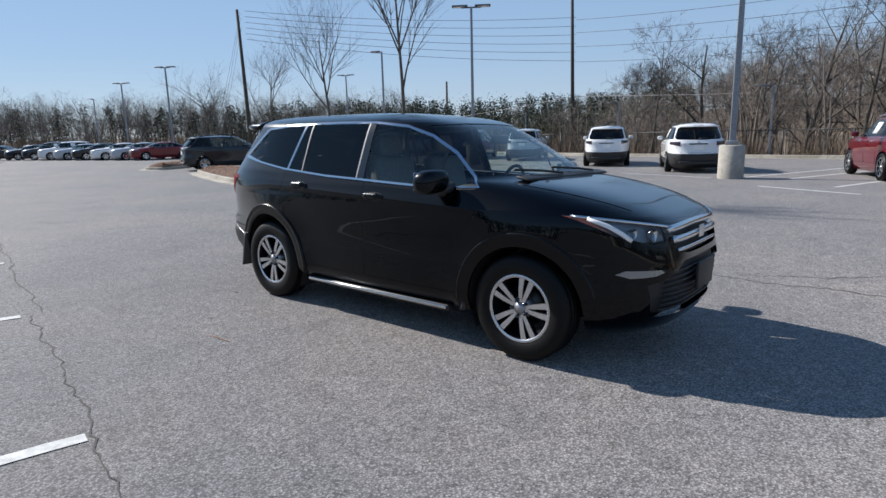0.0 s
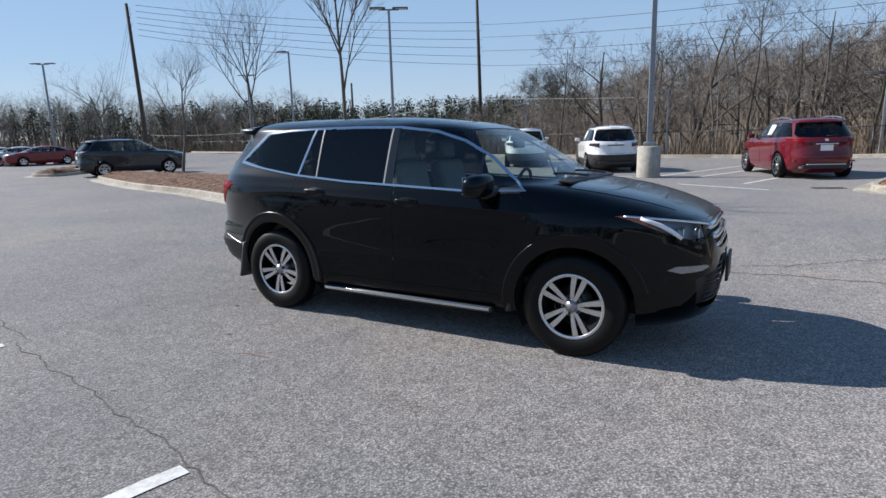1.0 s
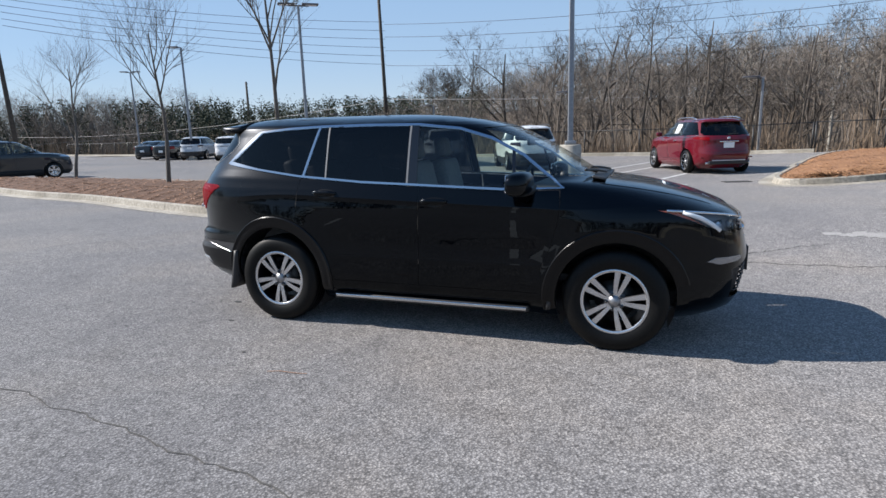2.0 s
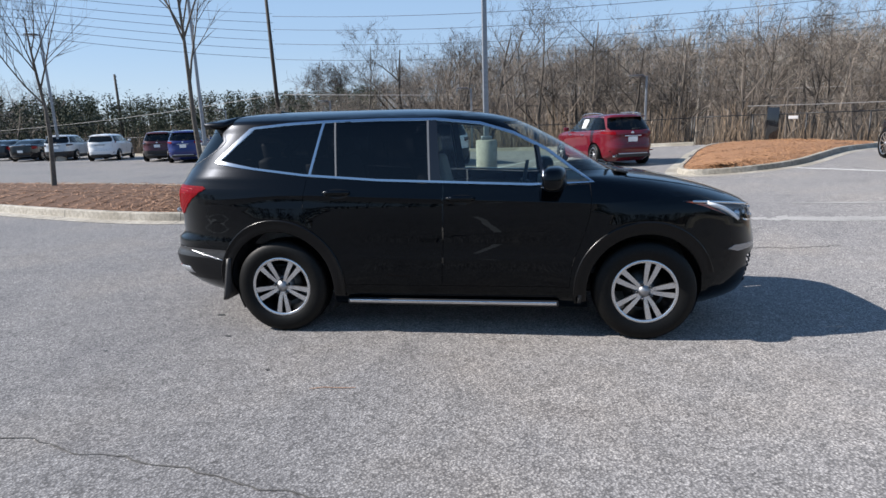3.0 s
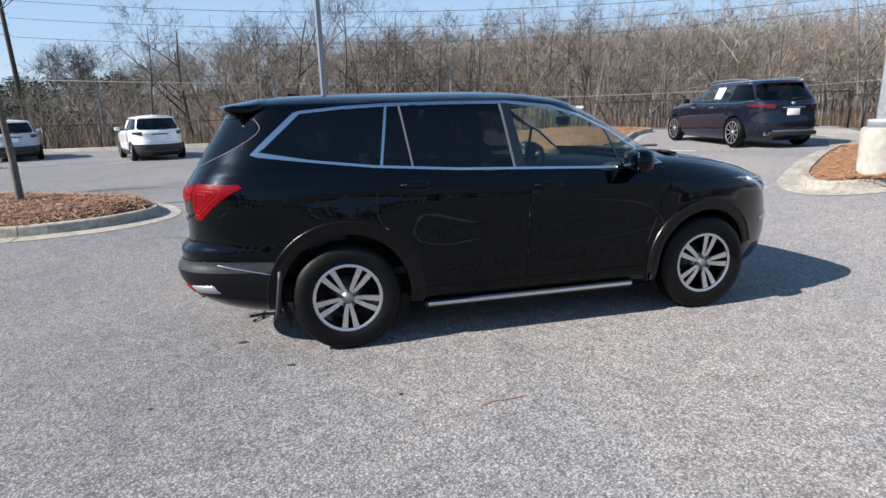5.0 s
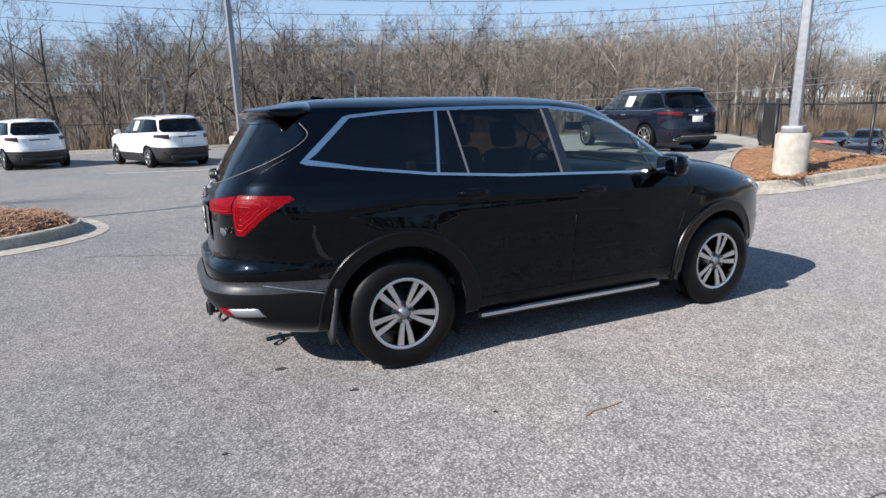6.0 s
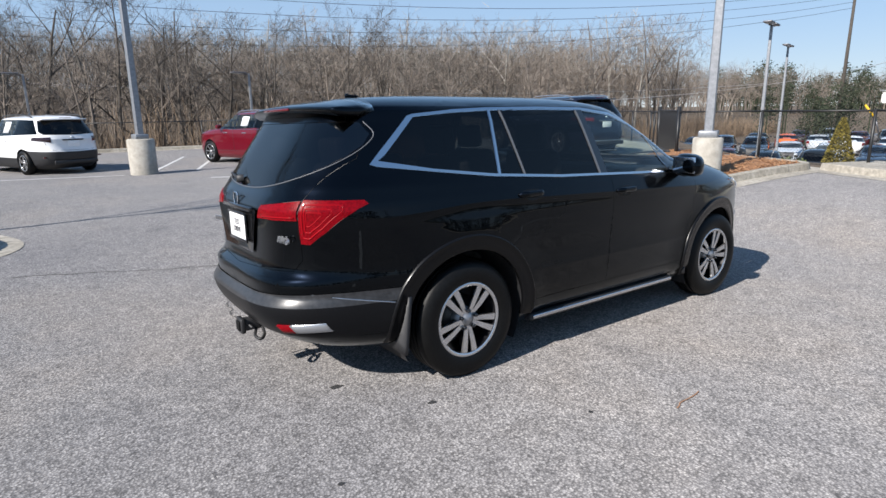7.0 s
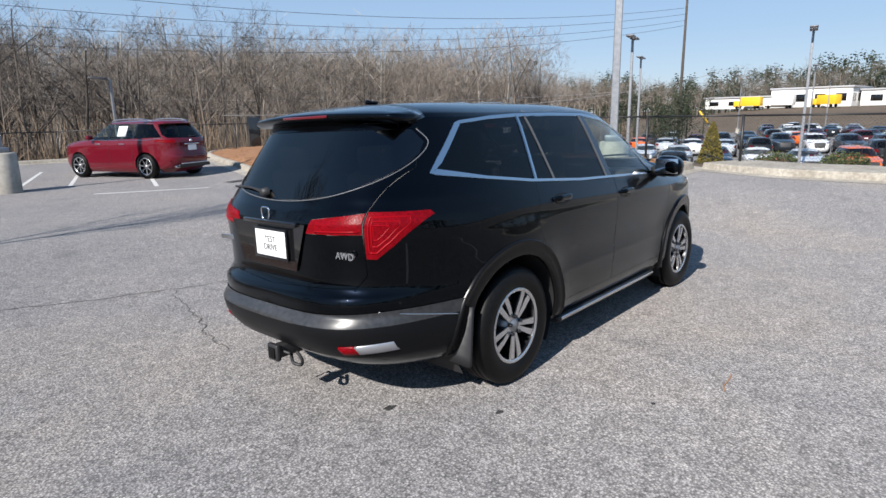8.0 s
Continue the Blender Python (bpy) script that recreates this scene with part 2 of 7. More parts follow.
YELLOW = mat("yellow_paint", (0.72, 0.44, 0.02), 0.5)

# ---- building tools ----
def part(name, bm, material, parent, label="", smooth=True):
    """Links a bmesh as one mesh object under a thing or a part."""
    me = bpy.data.meshes.new(name)
    bm.to_mesh(me)
    bm.free()
    if smooth:
        me.shade_smooth()
    for m in material if isinstance(material, (list, tuple)) else (material,):
        me.materials.append(m)
    ob = new(name, me)
    ob.parent = parent
    if label:
        tagged(ob, label)
    return ob


def mesh_part(name, verts, faces, material, parent=None, smooth=False, label=""):
    me = bpy.data.meshes.new(name)
    me.from_pydata([tuple(v) for v in verts], [], [tuple(f) for f in faces])
    if smooth:
        me.shade_smooth()
    for m in material if isinstance(material, (list, tuple)) else (material,):
        me.materials.append(m)
    ob = new(name, me)
    ob.parent = parent
    if label:
        tagged(ob, label)
    return ob


def thing(name, m, label, category, group="", kind=""):
    ob = new(name)
    ob.empty_display_size = 0.2
    ob.matrix_world = m
    return tagged(ob, label, category, group, kind)


def box_bm(size, at=(0, 0, 0), bevel=0.0, segs=2, turn=None, bm=None):
    own = bm or bmesh.new()
    r = bmesh.ops.create_cube(own, size=1.0)
    vs = r["verts"]
    bmesh.ops.scale(own, vec=size, verts=vs)
    if bevel:
        es = list({e for v in vs for e in v.link_edges})
        out = bmesh.ops.bevel(own, geom=es, offset=bevel, segments=segs, affect="EDGES", profile=0.5)
        vs = list({v for v in vs if v.is_valid} | set(out["verts"]))
    if turn:
        bmesh.ops.rotate(own, cent=(0, 0, 0), matrix=Euler([radians(a) for a in turn]).to_matrix(), verts=vs)
    bmesh.ops.translate(own, vec=at, verts=vs)
    return own


def lathe_bm(profile, n=32, axis="Y", bm=None, closed=False):
    """Turns a profile of (radius, along) round an axis."""
    own = bm or bmesh.new()
    rings = []
    for r, h in profile:
        ring = []
        for k in range(n):
            a = 2 * math.pi * k / n
            c, s = r * math.cos(a), r * math.sin(a)
            ring.append(own.verts.new((c, h, s) if axis == "Y" else (c, s, h) if axis == "Z" else (h, c, s)))
        rings.append(ring)
    pairs = list(zip(rings, rings[1:])) + ([(rings[-1], rings[0])] if closed else [])
    for a, b in pairs:
        for k in range(n):
            j = (k + 1) % n
            own.faces.new((a[k], a[j], b[j], b[k]))
    bmesh.ops.recalc_face_normals(own, faces=own.faces)
    return own


def tube_bm(points, radii, n=8, bm=None, cap=True):
    """A tapered tube through points."""
    own = bm or bmesh.new()
    pts = [Vector(p) for p in points]
    rings = []
    side = None
    for k, p in enumerate(pts):
        d = (pts[min(k + 1, len(pts) - 1)] - pts[max(k - 1, 0)]).normalized()
        if side is None:
            side = d.orthogonal().normalized()
        side = (side - d * side.dot(d)).normalized()
        up = d.cross(side)
        r = radii[k] if isinstance(radii, (list, tuple)) else radii
        rings.append([own.verts.new(p + r * (math.cos(2 * math.pi * j / n) * side + math.sin(2 * math.pi * j / n) * up)) for j in range(n)])
    for a, b in zip(rings, rings[1:]):
        for j in range(n):
            i = (j + 1) % n
            own.faces.new((a[j], a[i], b[i], b[j]))
    if cap and n > 2:
        own.faces.new(list(reversed(rings[0])))
        own.faces.new(rings[-1])
    return own


def inside(poly, x, y):
    hit = False
    for (x0, y0), (x1, y1) in zip(poly, poly[1:] + poly[:1]):
        if (y0 > y) != (y1 > y) and x < (x1 - x0) * (y - y0) / (y1 - y0) + x0:
            hit = not hit
    return hit


def smooth_curve(pts, per=6):
    """A Catmull-Rom line through points."""
    pts = [Vector(p) for p in pts]
    out = []
    for k in range(len(pts) - 1):
        p0, p1, p2, p3 = pts[max(k - 1, 0)], pts[k], pts[k + 1], pts[min(k + 2, len(pts) - 1)]
        for j in range(per):
            t = j / per
            out.append(0.5 * (2 * p1 + (p2 - p0) * t + (2 * p0 - 5 * p1 + 4 * p2 - p3) * t * t + (3 * p1 - p0 - 3 * p2 + p3) * t ** 3))
    out.append(pts[-1])
    return out


# ---- vehicles: a body of level rings, cut into panels, panes and lamps ----
AXIS = {"side": (0, 2), "end": (1, 2), "top": (0, 1)}


class Shell:
    """The outer skin of a vehicle: rings at many heights, each a rounded rectangle in plan. x ahead, z up."""

    def __init__(self, rear, front, width, rings, around, corner=4.0):
        self.rear, self.front, self.width, self.corner = (np.array(t, float).T for t in (rear, front, width, corner if not isinstance(corner, float) else [(0, corner), (3, corner)]))
        self.bm = bmesh.new()
        zs = rings
        th = np.linspace(0, math.pi, around)
        grid = []
        for z in zs:
            grid.append([self.bm.verts.new(self.at(z, a)) for a in th])
        for lo, hi in zip(grid, grid[1:]):
            for k in range(around - 1):
                self.bm.faces.new((lo[k], hi[k], hi[k + 1], lo[k + 1]))
        # the top closes on the roof's middle line
        top = [self.bm.verts.new((v.co.x, 0.0, v.co.z + 0.001)) for v in grid[-1][1:-1]]
        row = [grid[-1][0], *top, grid[-1][-1]]
        for k in range(around - 1):
            f = [grid[-1][k], row[k], row[k + 1], grid[-1][k + 1]]
            f = list(dict.fromkeys(f))
            if len(f) > 2:
                self.bm.faces.new(f)
        bmesh.ops.recalc_face_normals(self.bm, faces=self.bm.faces)
        if sum(f.normal.y for f in self.bm.faces) > 0:
            bmesh.ops.reverse_faces(self.bm, faces=self.bm.faces)
        self.layer = self.bm.verts.layers.float_vector.new("smooth_normal")

    def ends(self, z):
        return np.interp(z, *self.rear), np.interp(z, *self.front), np.interp(z, *self.width), np.interp(z, *self.corner)

    def at(self, z, a):
        r, f, w, n = self.ends(z)
        c, s = math.cos(a), math.sin(a)
        return ((r + f) / 2 - (f - r) / 2 * math.copysign(abs(c) ** (2 / n), c), -w * abs(s) ** (2 / n), z)

    def side_y(self, x, z):
        r, f, w, n = self.ends(z)
        u = min(abs((x - (r + f) / 2) / ((f - r) / 2)), 1.0)
        return -w * (1 - u ** n) ** (1 / n)

    def end_x(self, y, z, ahead):
        r, f, w, n = self.ends(z)
        u = (1 - min(abs(y) / w, 1.0) ** n) ** (1 / n)
        return (r + f) / 2 + (f - r) / 2 * u * (1 if ahead else -1)

    def cut(self, view, poly, keep=lambda c: True, margin=0.03):
        """Cuts the skin along a polygon's edges as seen from the side, the end or above."""
        i, j = AXIS[view]
        xs, ys = [p[0] for p in poly], [p[1] for p in poly]
        x0, x1, y0, y1 = min(xs) - margin, max(xs) + margin, min(ys) - margin, max(ys) + margin
        for a, b in zip(poly, poly[1:] + poly[:1]):
            fs = []
            for f in self.bm.faces:
                cx = [v.co[i] for v in f.verts]
                cy = [v.co[j] for v in f.verts]
                if max(cx) > x0 and min(cx) < x1 and max(cy) > y0 and min(cy) < y1 and keep(f.calc_center_median()):
                    fs.append(f)
            co, no = [0.0] * 3, [0.0] * 3
            co[i], co[j] = a
            no[i], no[j] = b[1] - a[1], a[0] - b[0]
            if Vector(no).length < 1e-6:
                continue
            geom = fs + list({e for f in fs for e in f.edges}) + list({v for f in fs for v in f.verts})
            bmesh.ops.bisect_plane(self.bm, geom=geom, dist=1e-5, plane_co=co, plane_no=Vector(no).normalized())

    def freeze(self):
        self.bm.normal_update()
        for v in self.bm.verts:
            v[self.layer] = v.normal

    def pick(self, view, poly, keep=lambda c: True):
        i, j = AXIS[view]
        out = []
        for f in self.bm.faces:
            c = f.calc_center_median()
            if keep(c) and inside(poly, c[i], c[j]):
                out.append(f)
        return out

    def take(self, faces):
        """Lifts faces out of the skin into a bmesh of their own."""
        out = bmesh.new()
        layer = out.verts.layers.float_vector.new("smooth_normal")
        made = {}
        for f in faces:
            for v in f.verts:
                if v not in made:
                    made[v] = out.verts.new(v.co)
                    made[v][layer] = v[self.layer]
            out.faces.new([made[v] for v in f.verts])
        bmesh.ops.delete(self.bm, geom=faces, context="FACES")
        return out


def ease(a, b, t):
    t = min(max((t - a) / (b - a), 0.0), 1.0)
    return t * t * (3 - 2 * t)


class SculptedShell(Shell):
    """The skin of the black vehicle: with a shoulder crease, a lower door crease and flared arches."""
    flares = {-1.41: 0.53, 1.41: 0.51}
    level = 1.07

    def ends_at(self, z, behind):
        r, f, w, n = self.ends(z)
        return r, f, w, n + (0.2 if behind else 0.15) * (1 - ease(1.18, 1.4, z))

    def crease(self, x):
        """The height of the shoulder crease, which falls towards the front."""
        return self.level - 0.034 * min(max(x, -1.1), 1.0) * (1 - ease(1.1, 1.8, x)) * (1 - ease(1.3, 2.0, -x))

    def bulge(self, x, z):
        u = z - self.crease(x)
        out = 0.015 * (math.exp(-u / 0.075) if u > 0 else math.exp(u / 0.028)) * (1 - ease(1.65, 2.1, abs(x)))
        u = z - 0.61
        out += 0.013 * (math.exp(-u / 0.07) if u > 0 else math.exp(u / 0.14)) * (1 - ease(0.72, 1.0, abs(x)))
        out -= 0.055 * ease(0.98, 1.22, z) * ease(0.75, 1.45, x)
        for cx, r in self.flares.items():
            d = math.hypot(x - cx, z - 0.38) - r
            out += 0.024 * max(0.0, 1 - max(d, 0.0) / 0.24) ** 2
        return out

    def at(self, z, a):
        c, s = math.cos(a), math.sin(a)
        r, f, w, n = self.ends_at(z, c > 0)
        x = (r + f) / 2 - (f - r) / 2 * math.copysign(abs(c) ** (2 / n), c)
        side = abs(s) ** (2 / n)
        span = max(0.0, 1 - abs(z - self.level) / 0.14)
        z2 = z + (self.crease(x) - self.level) * span * side ** 6
        w = np.interp(z2, *self.width)
        return (x, -w * side - self.bulge(x, z2) * side ** 6, z2)

    def side_y(self, x, z):
        r, f, w, n = self.ends(z)
        r, f, w, n = self.ends_at(z, x < (r + f) / 2)
        u = min(abs((x - (r + f) / 2) / ((f - r) / 2)), 1.0)
        side = (1 - u ** n) ** (1 / n)
        return -w * side - self.bulge(x, z) * side ** 6

    def end_x(self, y, z, ahead):
        r, f, w, n = self.ends_at(z, not ahead)
        u = (1 - min(abs(y) / w, 1.0) ** n) ** (1 / n)
        return (r + f) / 2 + (f - r) / 2 * u * (1 if ahead else -1)


def inset(bm, gap):
    """Draws the rim of a panel inwards by a gap."""
    bm.normal_update()
    moves = {}
    for e in bm.edges:
        if len(e.link_faces) == 1:
            mid = (e.verts[0].co + e.verts[1].co) / 2
            way = e.link_faces[0].calc_center_median() - mid
            run = (e.verts[1].co - e.verts[0].co)
            if run.length < 1e-6:
                continue
            run.normalize()
            way = way - run * way.dot(run)
            if way.length > 1e-6:
                for v in e.verts:
                    moves.setdefault(v, []).append(way.normalized())
    for v, ways in moves.items():
        d = sum(ways, Vector())
        if d.length > 1e-3:
            v.co += d.normalized() * gap


def push(bm, by):
    layer = bm.verts.layers.float_vector["smooth_normal"]
    for v in bm.verts:
        v.co += Vector(v[layer]) * by


def thick(bm, depth):
    """Gives a lifted piece a rim that goes inwards by depth."""
    layer = bm.verts.layers.float_vector["smooth_normal"]
    rim = [e for e in bm.edges if len(e.link_faces) == 1]
    low = {}
    for e in rim:
        for v in e.verts:
            if v not in low:
                low[v] = bm.verts.new(v.co - Vector(v[layer]) * depth)
                low[v][layer] = v[layer]
    for e in rim:
        a, b = e.verts
        loop = e.link_loops[0]
        if loop.vert is a:
            a, b = b, a
        bm.faces.new((a, b, low[b], low[a]))


def panel(name, bm, material, parent, label="", mirrored=False):
    """A skin piece with the normals of the whole skin."""
    layer = bm.verts.layers.float_vector["smooth_normal"]
    if mirrored:
        for v in bm.verts:
            v.co.y = -v.co.y
            n = v[layer]
            v[layer] = (n[0], -n[1], n[2])
        bmesh.ops.reverse_faces(bm, faces=bm.faces)
    bm.verts.ensure_lookup_table()
    normals = [tuple(v[layer]) for v in bm.verts]
    me = bpy.data.meshes.new(name)
    bm.to_mesh(me)
    me.shade_smooth()
    me.normals_split_custom_set_from_vertices(normals)
    for m in material if isinstance(material, (list, tuple)) else (material,):
        me.materials.append(m)
    ob = new(name, me)
    ob.parent = parent
    if label:
        tagged(ob, label)
    return ob


def both_sides(name, bm, material, parent, label=""):
    other = bm.copy()
    a = panel(name, bm, material, parent, label)
    b = panel(name, other, material, parent, label, mirrored=True)
    bm.free()
    other.free()
    return a, b


def wheel(parent, at, side, radius=0.375, rim=0.235, width=0.245, spokes=5, double=True, detail=True, alloy=None, spin=18.0):
    """A wheel with its tyre, rim and hub; side is -1 on the right, 1 on the left."""
    hub = new("wheel")
    hub.parent = parent
    hub.location = at
    if side > 0:
        hub.rotation_euler = (0, 0, math.pi)
    h = width / 2
    n = 48 if detail else 24
    # the outer face looks towards -y
    prof = [(rim + 0.004, -h + 0.018), (rim + 0.02, -h + 0.006), (rim + 0.07, -h), (radius - 0.05, -h + 0.004), (radius - 0.018, -h + 0.016), (radius - 0.004, -h + 0.036)]
    if detail:
        for k in range(4):
            y = -h + 0.05 + k * 0.042
            prof += [(radius, y), (radius, y + 0.026), (radius - 0.007, y + 0.028), (radius - 0.007, y + 0.038)]
    prof += [(radius - 0.004, h - 0.036), (radius - 0.02, h - 0.014), (radius - 0.06, h), (rim, h - 0.02)]
    part("tyre", lathe_bm(prof, n), RUBBER, hub)
    barrel = [(rim + 0.006, -h + 0.016), (rim - 0.004, -h + 0.010), (rim - 0.016, -h + 0.020), (rim - 0.022, -h + 0.05), (rim - 0.035, h - 0.03), (rim + 0.004, h - 0.02)]
    part("rim", lathe_bm(barrel[:3], n), alloy or ALLOY, hub, "machined alloy rim edge")
    part("barrel", lathe_bm(barrel[2:], n), DARK_ALLOY, hub)
    part("brake_disc", lathe_bm([(0.001, -0.01), (rim * 0.62, -0.01), (rim * 0.62, 0.012), (0.001, 0.012)], 24), STEEL, hub)
    ro = rim - 0.010
    for k in range(spokes):
        a0 = 2 * math.pi * k / spokes + radians(spin)
        bm = bmesh.new()
        for twin in ((-1, 1) if double else (0,)):
            # a pair of straight bars that part towards the rim
            inner = a0 + twin * 0.24
            outer = a0 + twin * (0.180 if spokes == 5 else 0.14)
            wi, wo = (0.026, 0.045) if double else (0.026, 0.034)
            if not detail:
                wi, wo = (0.036, 0.046) if spokes < 8 else (0.026, 0.036)
            r0, r1 = 0.034, ro
            quad = []
            for r, ang, wd, y in ((r0, inner, wi, -h + 0.036), (r1 * 0.6, (inner * 0.35 + outer * 0.65), (wi + wo) / 2, -h + 0.026), (r1, outer, wo, -h + 0.024)):
                d = Vector((math.cos(ang), 0, math.sin(ang)))
                t = Vector((-d.z, 0, d.x))
                for y2, k2 in ((y, 0.92), (y + 0.012, 1.0), (y + 0.05, 0.8)):
                    quad.append([bm.verts.new(d * r - t * wd / 2 * k2 + Vector((0, y2, 0))), bm.verts.new(d * r + t * wd / 2 * k2 + Vector((0, y2, 0)))])
            for s in (0, 3):
                a, b = quad[s:s + 3], quad[s + 3:s + 6]
                bm.faces.new((a[0][0], a[0][1], b[0][1], b[0][0]))
                for lev in (0, 1):
                    f1 = bm.faces.new((a[lev][0], b[lev][0], b[lev + 1][0], a[lev + 1][0]))
                    f2 = bm.faces.new((a[lev][1], a[lev + 1][1], b[lev + 1][1], b[lev][1]))
                    if lev == 1:
                        f1.material_index = f2.material_index = 1
        bmesh.ops.recalc_face_normals(bm, faces=bm.faces)
        part("spoke", bm, (alloy or ALLOY, DARK_ALLOY), hub, smooth=False)
    part("hub", lathe_bm([(0.001, -h + 0.020), (0.030, -h + 0.021), (0.033, -h + 0.026), (0.044, -h + 0.030), (0.050, -h + 0.042), (0.078, -h + 0.052), (0.078, h - 0.06)], 24), HUB_CAP, hub)
    if detail:
        for k in range(5):
            a = 2 * math.pi * (k + 0.5) / 5 + radians(spin)
            bm = lathe_bm([(0.001, -0.014), (0.010, -0.012), (0.0135, 0), (0.0135, 0.012)], 8)
            bmesh.ops.translate(bm, vec=(0.058 * math.cos(a), -h + 0.024, 0.058 * math.sin(a)), verts=bm.verts)
            part("lug_nut", bm, GLOSS_BLACK, hub)
    return hub

# ---- the black three-row vehicle that the camera goes round ----
TILT = Matrix(((0.99996, -0.00022, 0.00894, 0), (0.0, 0.99969, 0.02485, 0), (-0.00894, -0.02485, 0.99965, 0), (0, 0, 0, 1)))


def main_suv():
    car = thing("suv", TILT, "glossy black three-row SUV with chrome window trim parked on open asphalt", "car")
    rear = [(0.22, -2.05), (0.26, -2.22), (0.31, -2.38), (0.39, -2.49), (0.45, -2.540), (0.54, -2.585), (0.575, -2.590), (0.600, -2.578), (0.648, -2.540), (0.69, -2.55), (0.728, -2.548), (0.752, -2.515), (0.775, -2.492), (0.80, -2.486), (0.90, -2.482), (1.0, -2.485), (1.12, -2.485),
            (1.18, -2.455), (1.22, -2.425), (1.37, -2.34), (1.47, -2.27), (1.64, -2.15), (1.69, -2.10), (1.73, -1.98), (1.752, -1.80), (1.765, -1.55), (1.774, -1.2)]
    front = [(0.22, 2.125), (0.25, 2.195), (0.3, 2.265), (0.4, 2.315), (0.55, 2.345), (0.66, 2.345), (0.74, 2.33), (0.83, 2.31), (0.93, 2.283), (0.98, 2.257), (1.02, 2.198), (1.06, 2.099), (1.1, 1.99), (1.14, 1.85), (1.18, 1.68), (1.21, 1.5), (1.232, 1.31), (1.245, 1.24), (1.27, 1.185), (1.3, 1.135), (1.4, 0.975), (1.5, 0.8), (1.62, 0.575), (1.67, 0.44), (1.7, 0.32), (1.73, 0.13), (1.752, -0.08), (1.765, -0.32), (1.774, -0.6)]
    width = [(0.22, 0.84), (0.28, 0.905), (0.35, 0.945), (0.45, 0.958), (0.60, 0.962), (0.72, 0.970), (0.86, 0.985), (0.96, 0.990), (1.02, 0.987), (1.08, 0.975), (1.15, 0.957), (1.22, 0.932), (1.30, 0.898),
             (1.37, 0.866), (1.5, 0.805), (1.6, 0.755), (1.66, 0.718), (1.69, 0.685), (1.72, 0.62), (1.745, 0.52), (1.762, 0.38), (1.771, 0.22), (1.774, 0.08)]
    corner = [(0.2, 3.6), (0.5, 4.0), (0.9, 4.0), (1.15, 4.2), (1.3, 4.0), (1.6, 4.2), (1.72, 5.0), (1.78, 5.0)]
    rings = [0.22, 0.26, 0.30, 0.35, 0.40, 0.46, 0.52, 0.58, 0.64, 0.69, 0.725, 0.745, 0.77, 0.80, 0.84, 0.88, 0.92, 0.95, 0.98, 1.005, 1.03, 1.055, 1.08, 1.105, 1.13, 1.155, 1.18, 1.20, 1.215, 1.23, 1.24,
             1.255, 1.28, 1.31, 1.35, 1.39, 1.44, 1.49, 1.54, 1.59, 1.63, 1.66, 1.685, 1.705, 1.725, 1.74, 1.752, 1.762, 1.769, 1.774]
    rings = sorted({round(z, 3) for z in rings if not 0.97 < z < 1.13} | {round(0.978 + 0.0115 * k, 3) for k in range(14)} | {0.61, 0.596, 0.624, 1.066, 1.07, 1.074})
    s = SculptedShell(rear, front, width, rings, 141, corner)
    right = lambda c: abs(c.x) < 2.1 and c.y < -0.5 and c.z < 1.74
    tail = lambda c: c.x < -1.85
    nose = lambda c: c.x > 1.55
    # wheel arches
    arch_r = {-1.41: 0.448, 1.41: 0.428}
    arches = [[(cx + r * math.cos(2 * math.pi * k / 28), 0.380 + r * math.sin(2 * math.pi * k / 28)) for k in range(28)] for cx, r in arch_r.items()]
    for a in arches:
        s.cut("side", a, lambda c: c.y < -0.4 and c.z < 1.0)
    group = [(-1.975, 1.362), (-1.90, 1.432), (-1.68, 1.626), (-1.64, 1.637), (-1.37, 1.660), (-1.066, 1.673), (-0.60, 1.678), (-0.157, 1.672), (0.185, 1.636), (0.442, 1.557), (0.70, 1.425), (0.873, 1.293), (1.03, 1.180),
             (0.57, 1.166), (-0.056, 1.190), (-0.583, 1.209), (-1.177, 1.252), (-1.60, 1.304), (-1.94, 1.349)]
    inner = []
    for k, p in enumerate(group):
        a, b = Vector(group[k - 1]), Vector(group[(k + 1) % len(group)])
        d1, d2 = (Vector(p) - a).normalized(), (b - Vector(p)).normalized()
        n = Vector((d1.y, -d1.x)) + Vector((d2.y, -d2.x))
        n.normalize()
        g = 0.031 if p[0] < -1.66 else 0.0145
        inner.append((p[0] + n.x * g, p[1] + n.y * g))
    if not inside(group, *inner[5]):
        inner = [(2 * p[0] - q[0], 2 * p[1] - q[1]) for p, q in zip(group, inner)]
    s.cut("side", group, right)
    s.cut("side", inner, right)
    pillars = [(-1.061, 1.667, -1.140, 1.245), (-1.043, 1.667, -1.122, 1.245), (-0.968, 1.669, -0.918, 1.228), (-0.956, 1.669, -0.906, 1.228), (-0.228, 1.665, -0.191, 1.205), (-0.213, 1.665, -0.176, 1.205), (-0.150, 1.664, -0.098, 1.20), (0.60, 1.50, 0.655, 1.165), (0.625, 1.50, 0.680, 1.165)]
    glassy = lambda c: right(c) and inside(group, c.x, c.z)
    for x0, z0, x1, z1 in pillars:
        dx, dz = x1 - x0, z1 - z0
        s.cut("side", [(x0 - dx, z0 - dz), (x1 + dx, z1 + dz), (x1 + dx + 0.0004, z1 + dz)], glassy)
    rear_door = [(-1.150, 1.246), (-1.178, 1.05), (-1.182, 0.95), (-1.140, 0.86), (-1.05, 0.775), (-0.975, 0.66), (-0.925, 0.52), (-0.90, 0.40), (-0.105, 0.40), (-0.090, 0.70), (-0.082, 1.19), (-0.40, 1.197)]
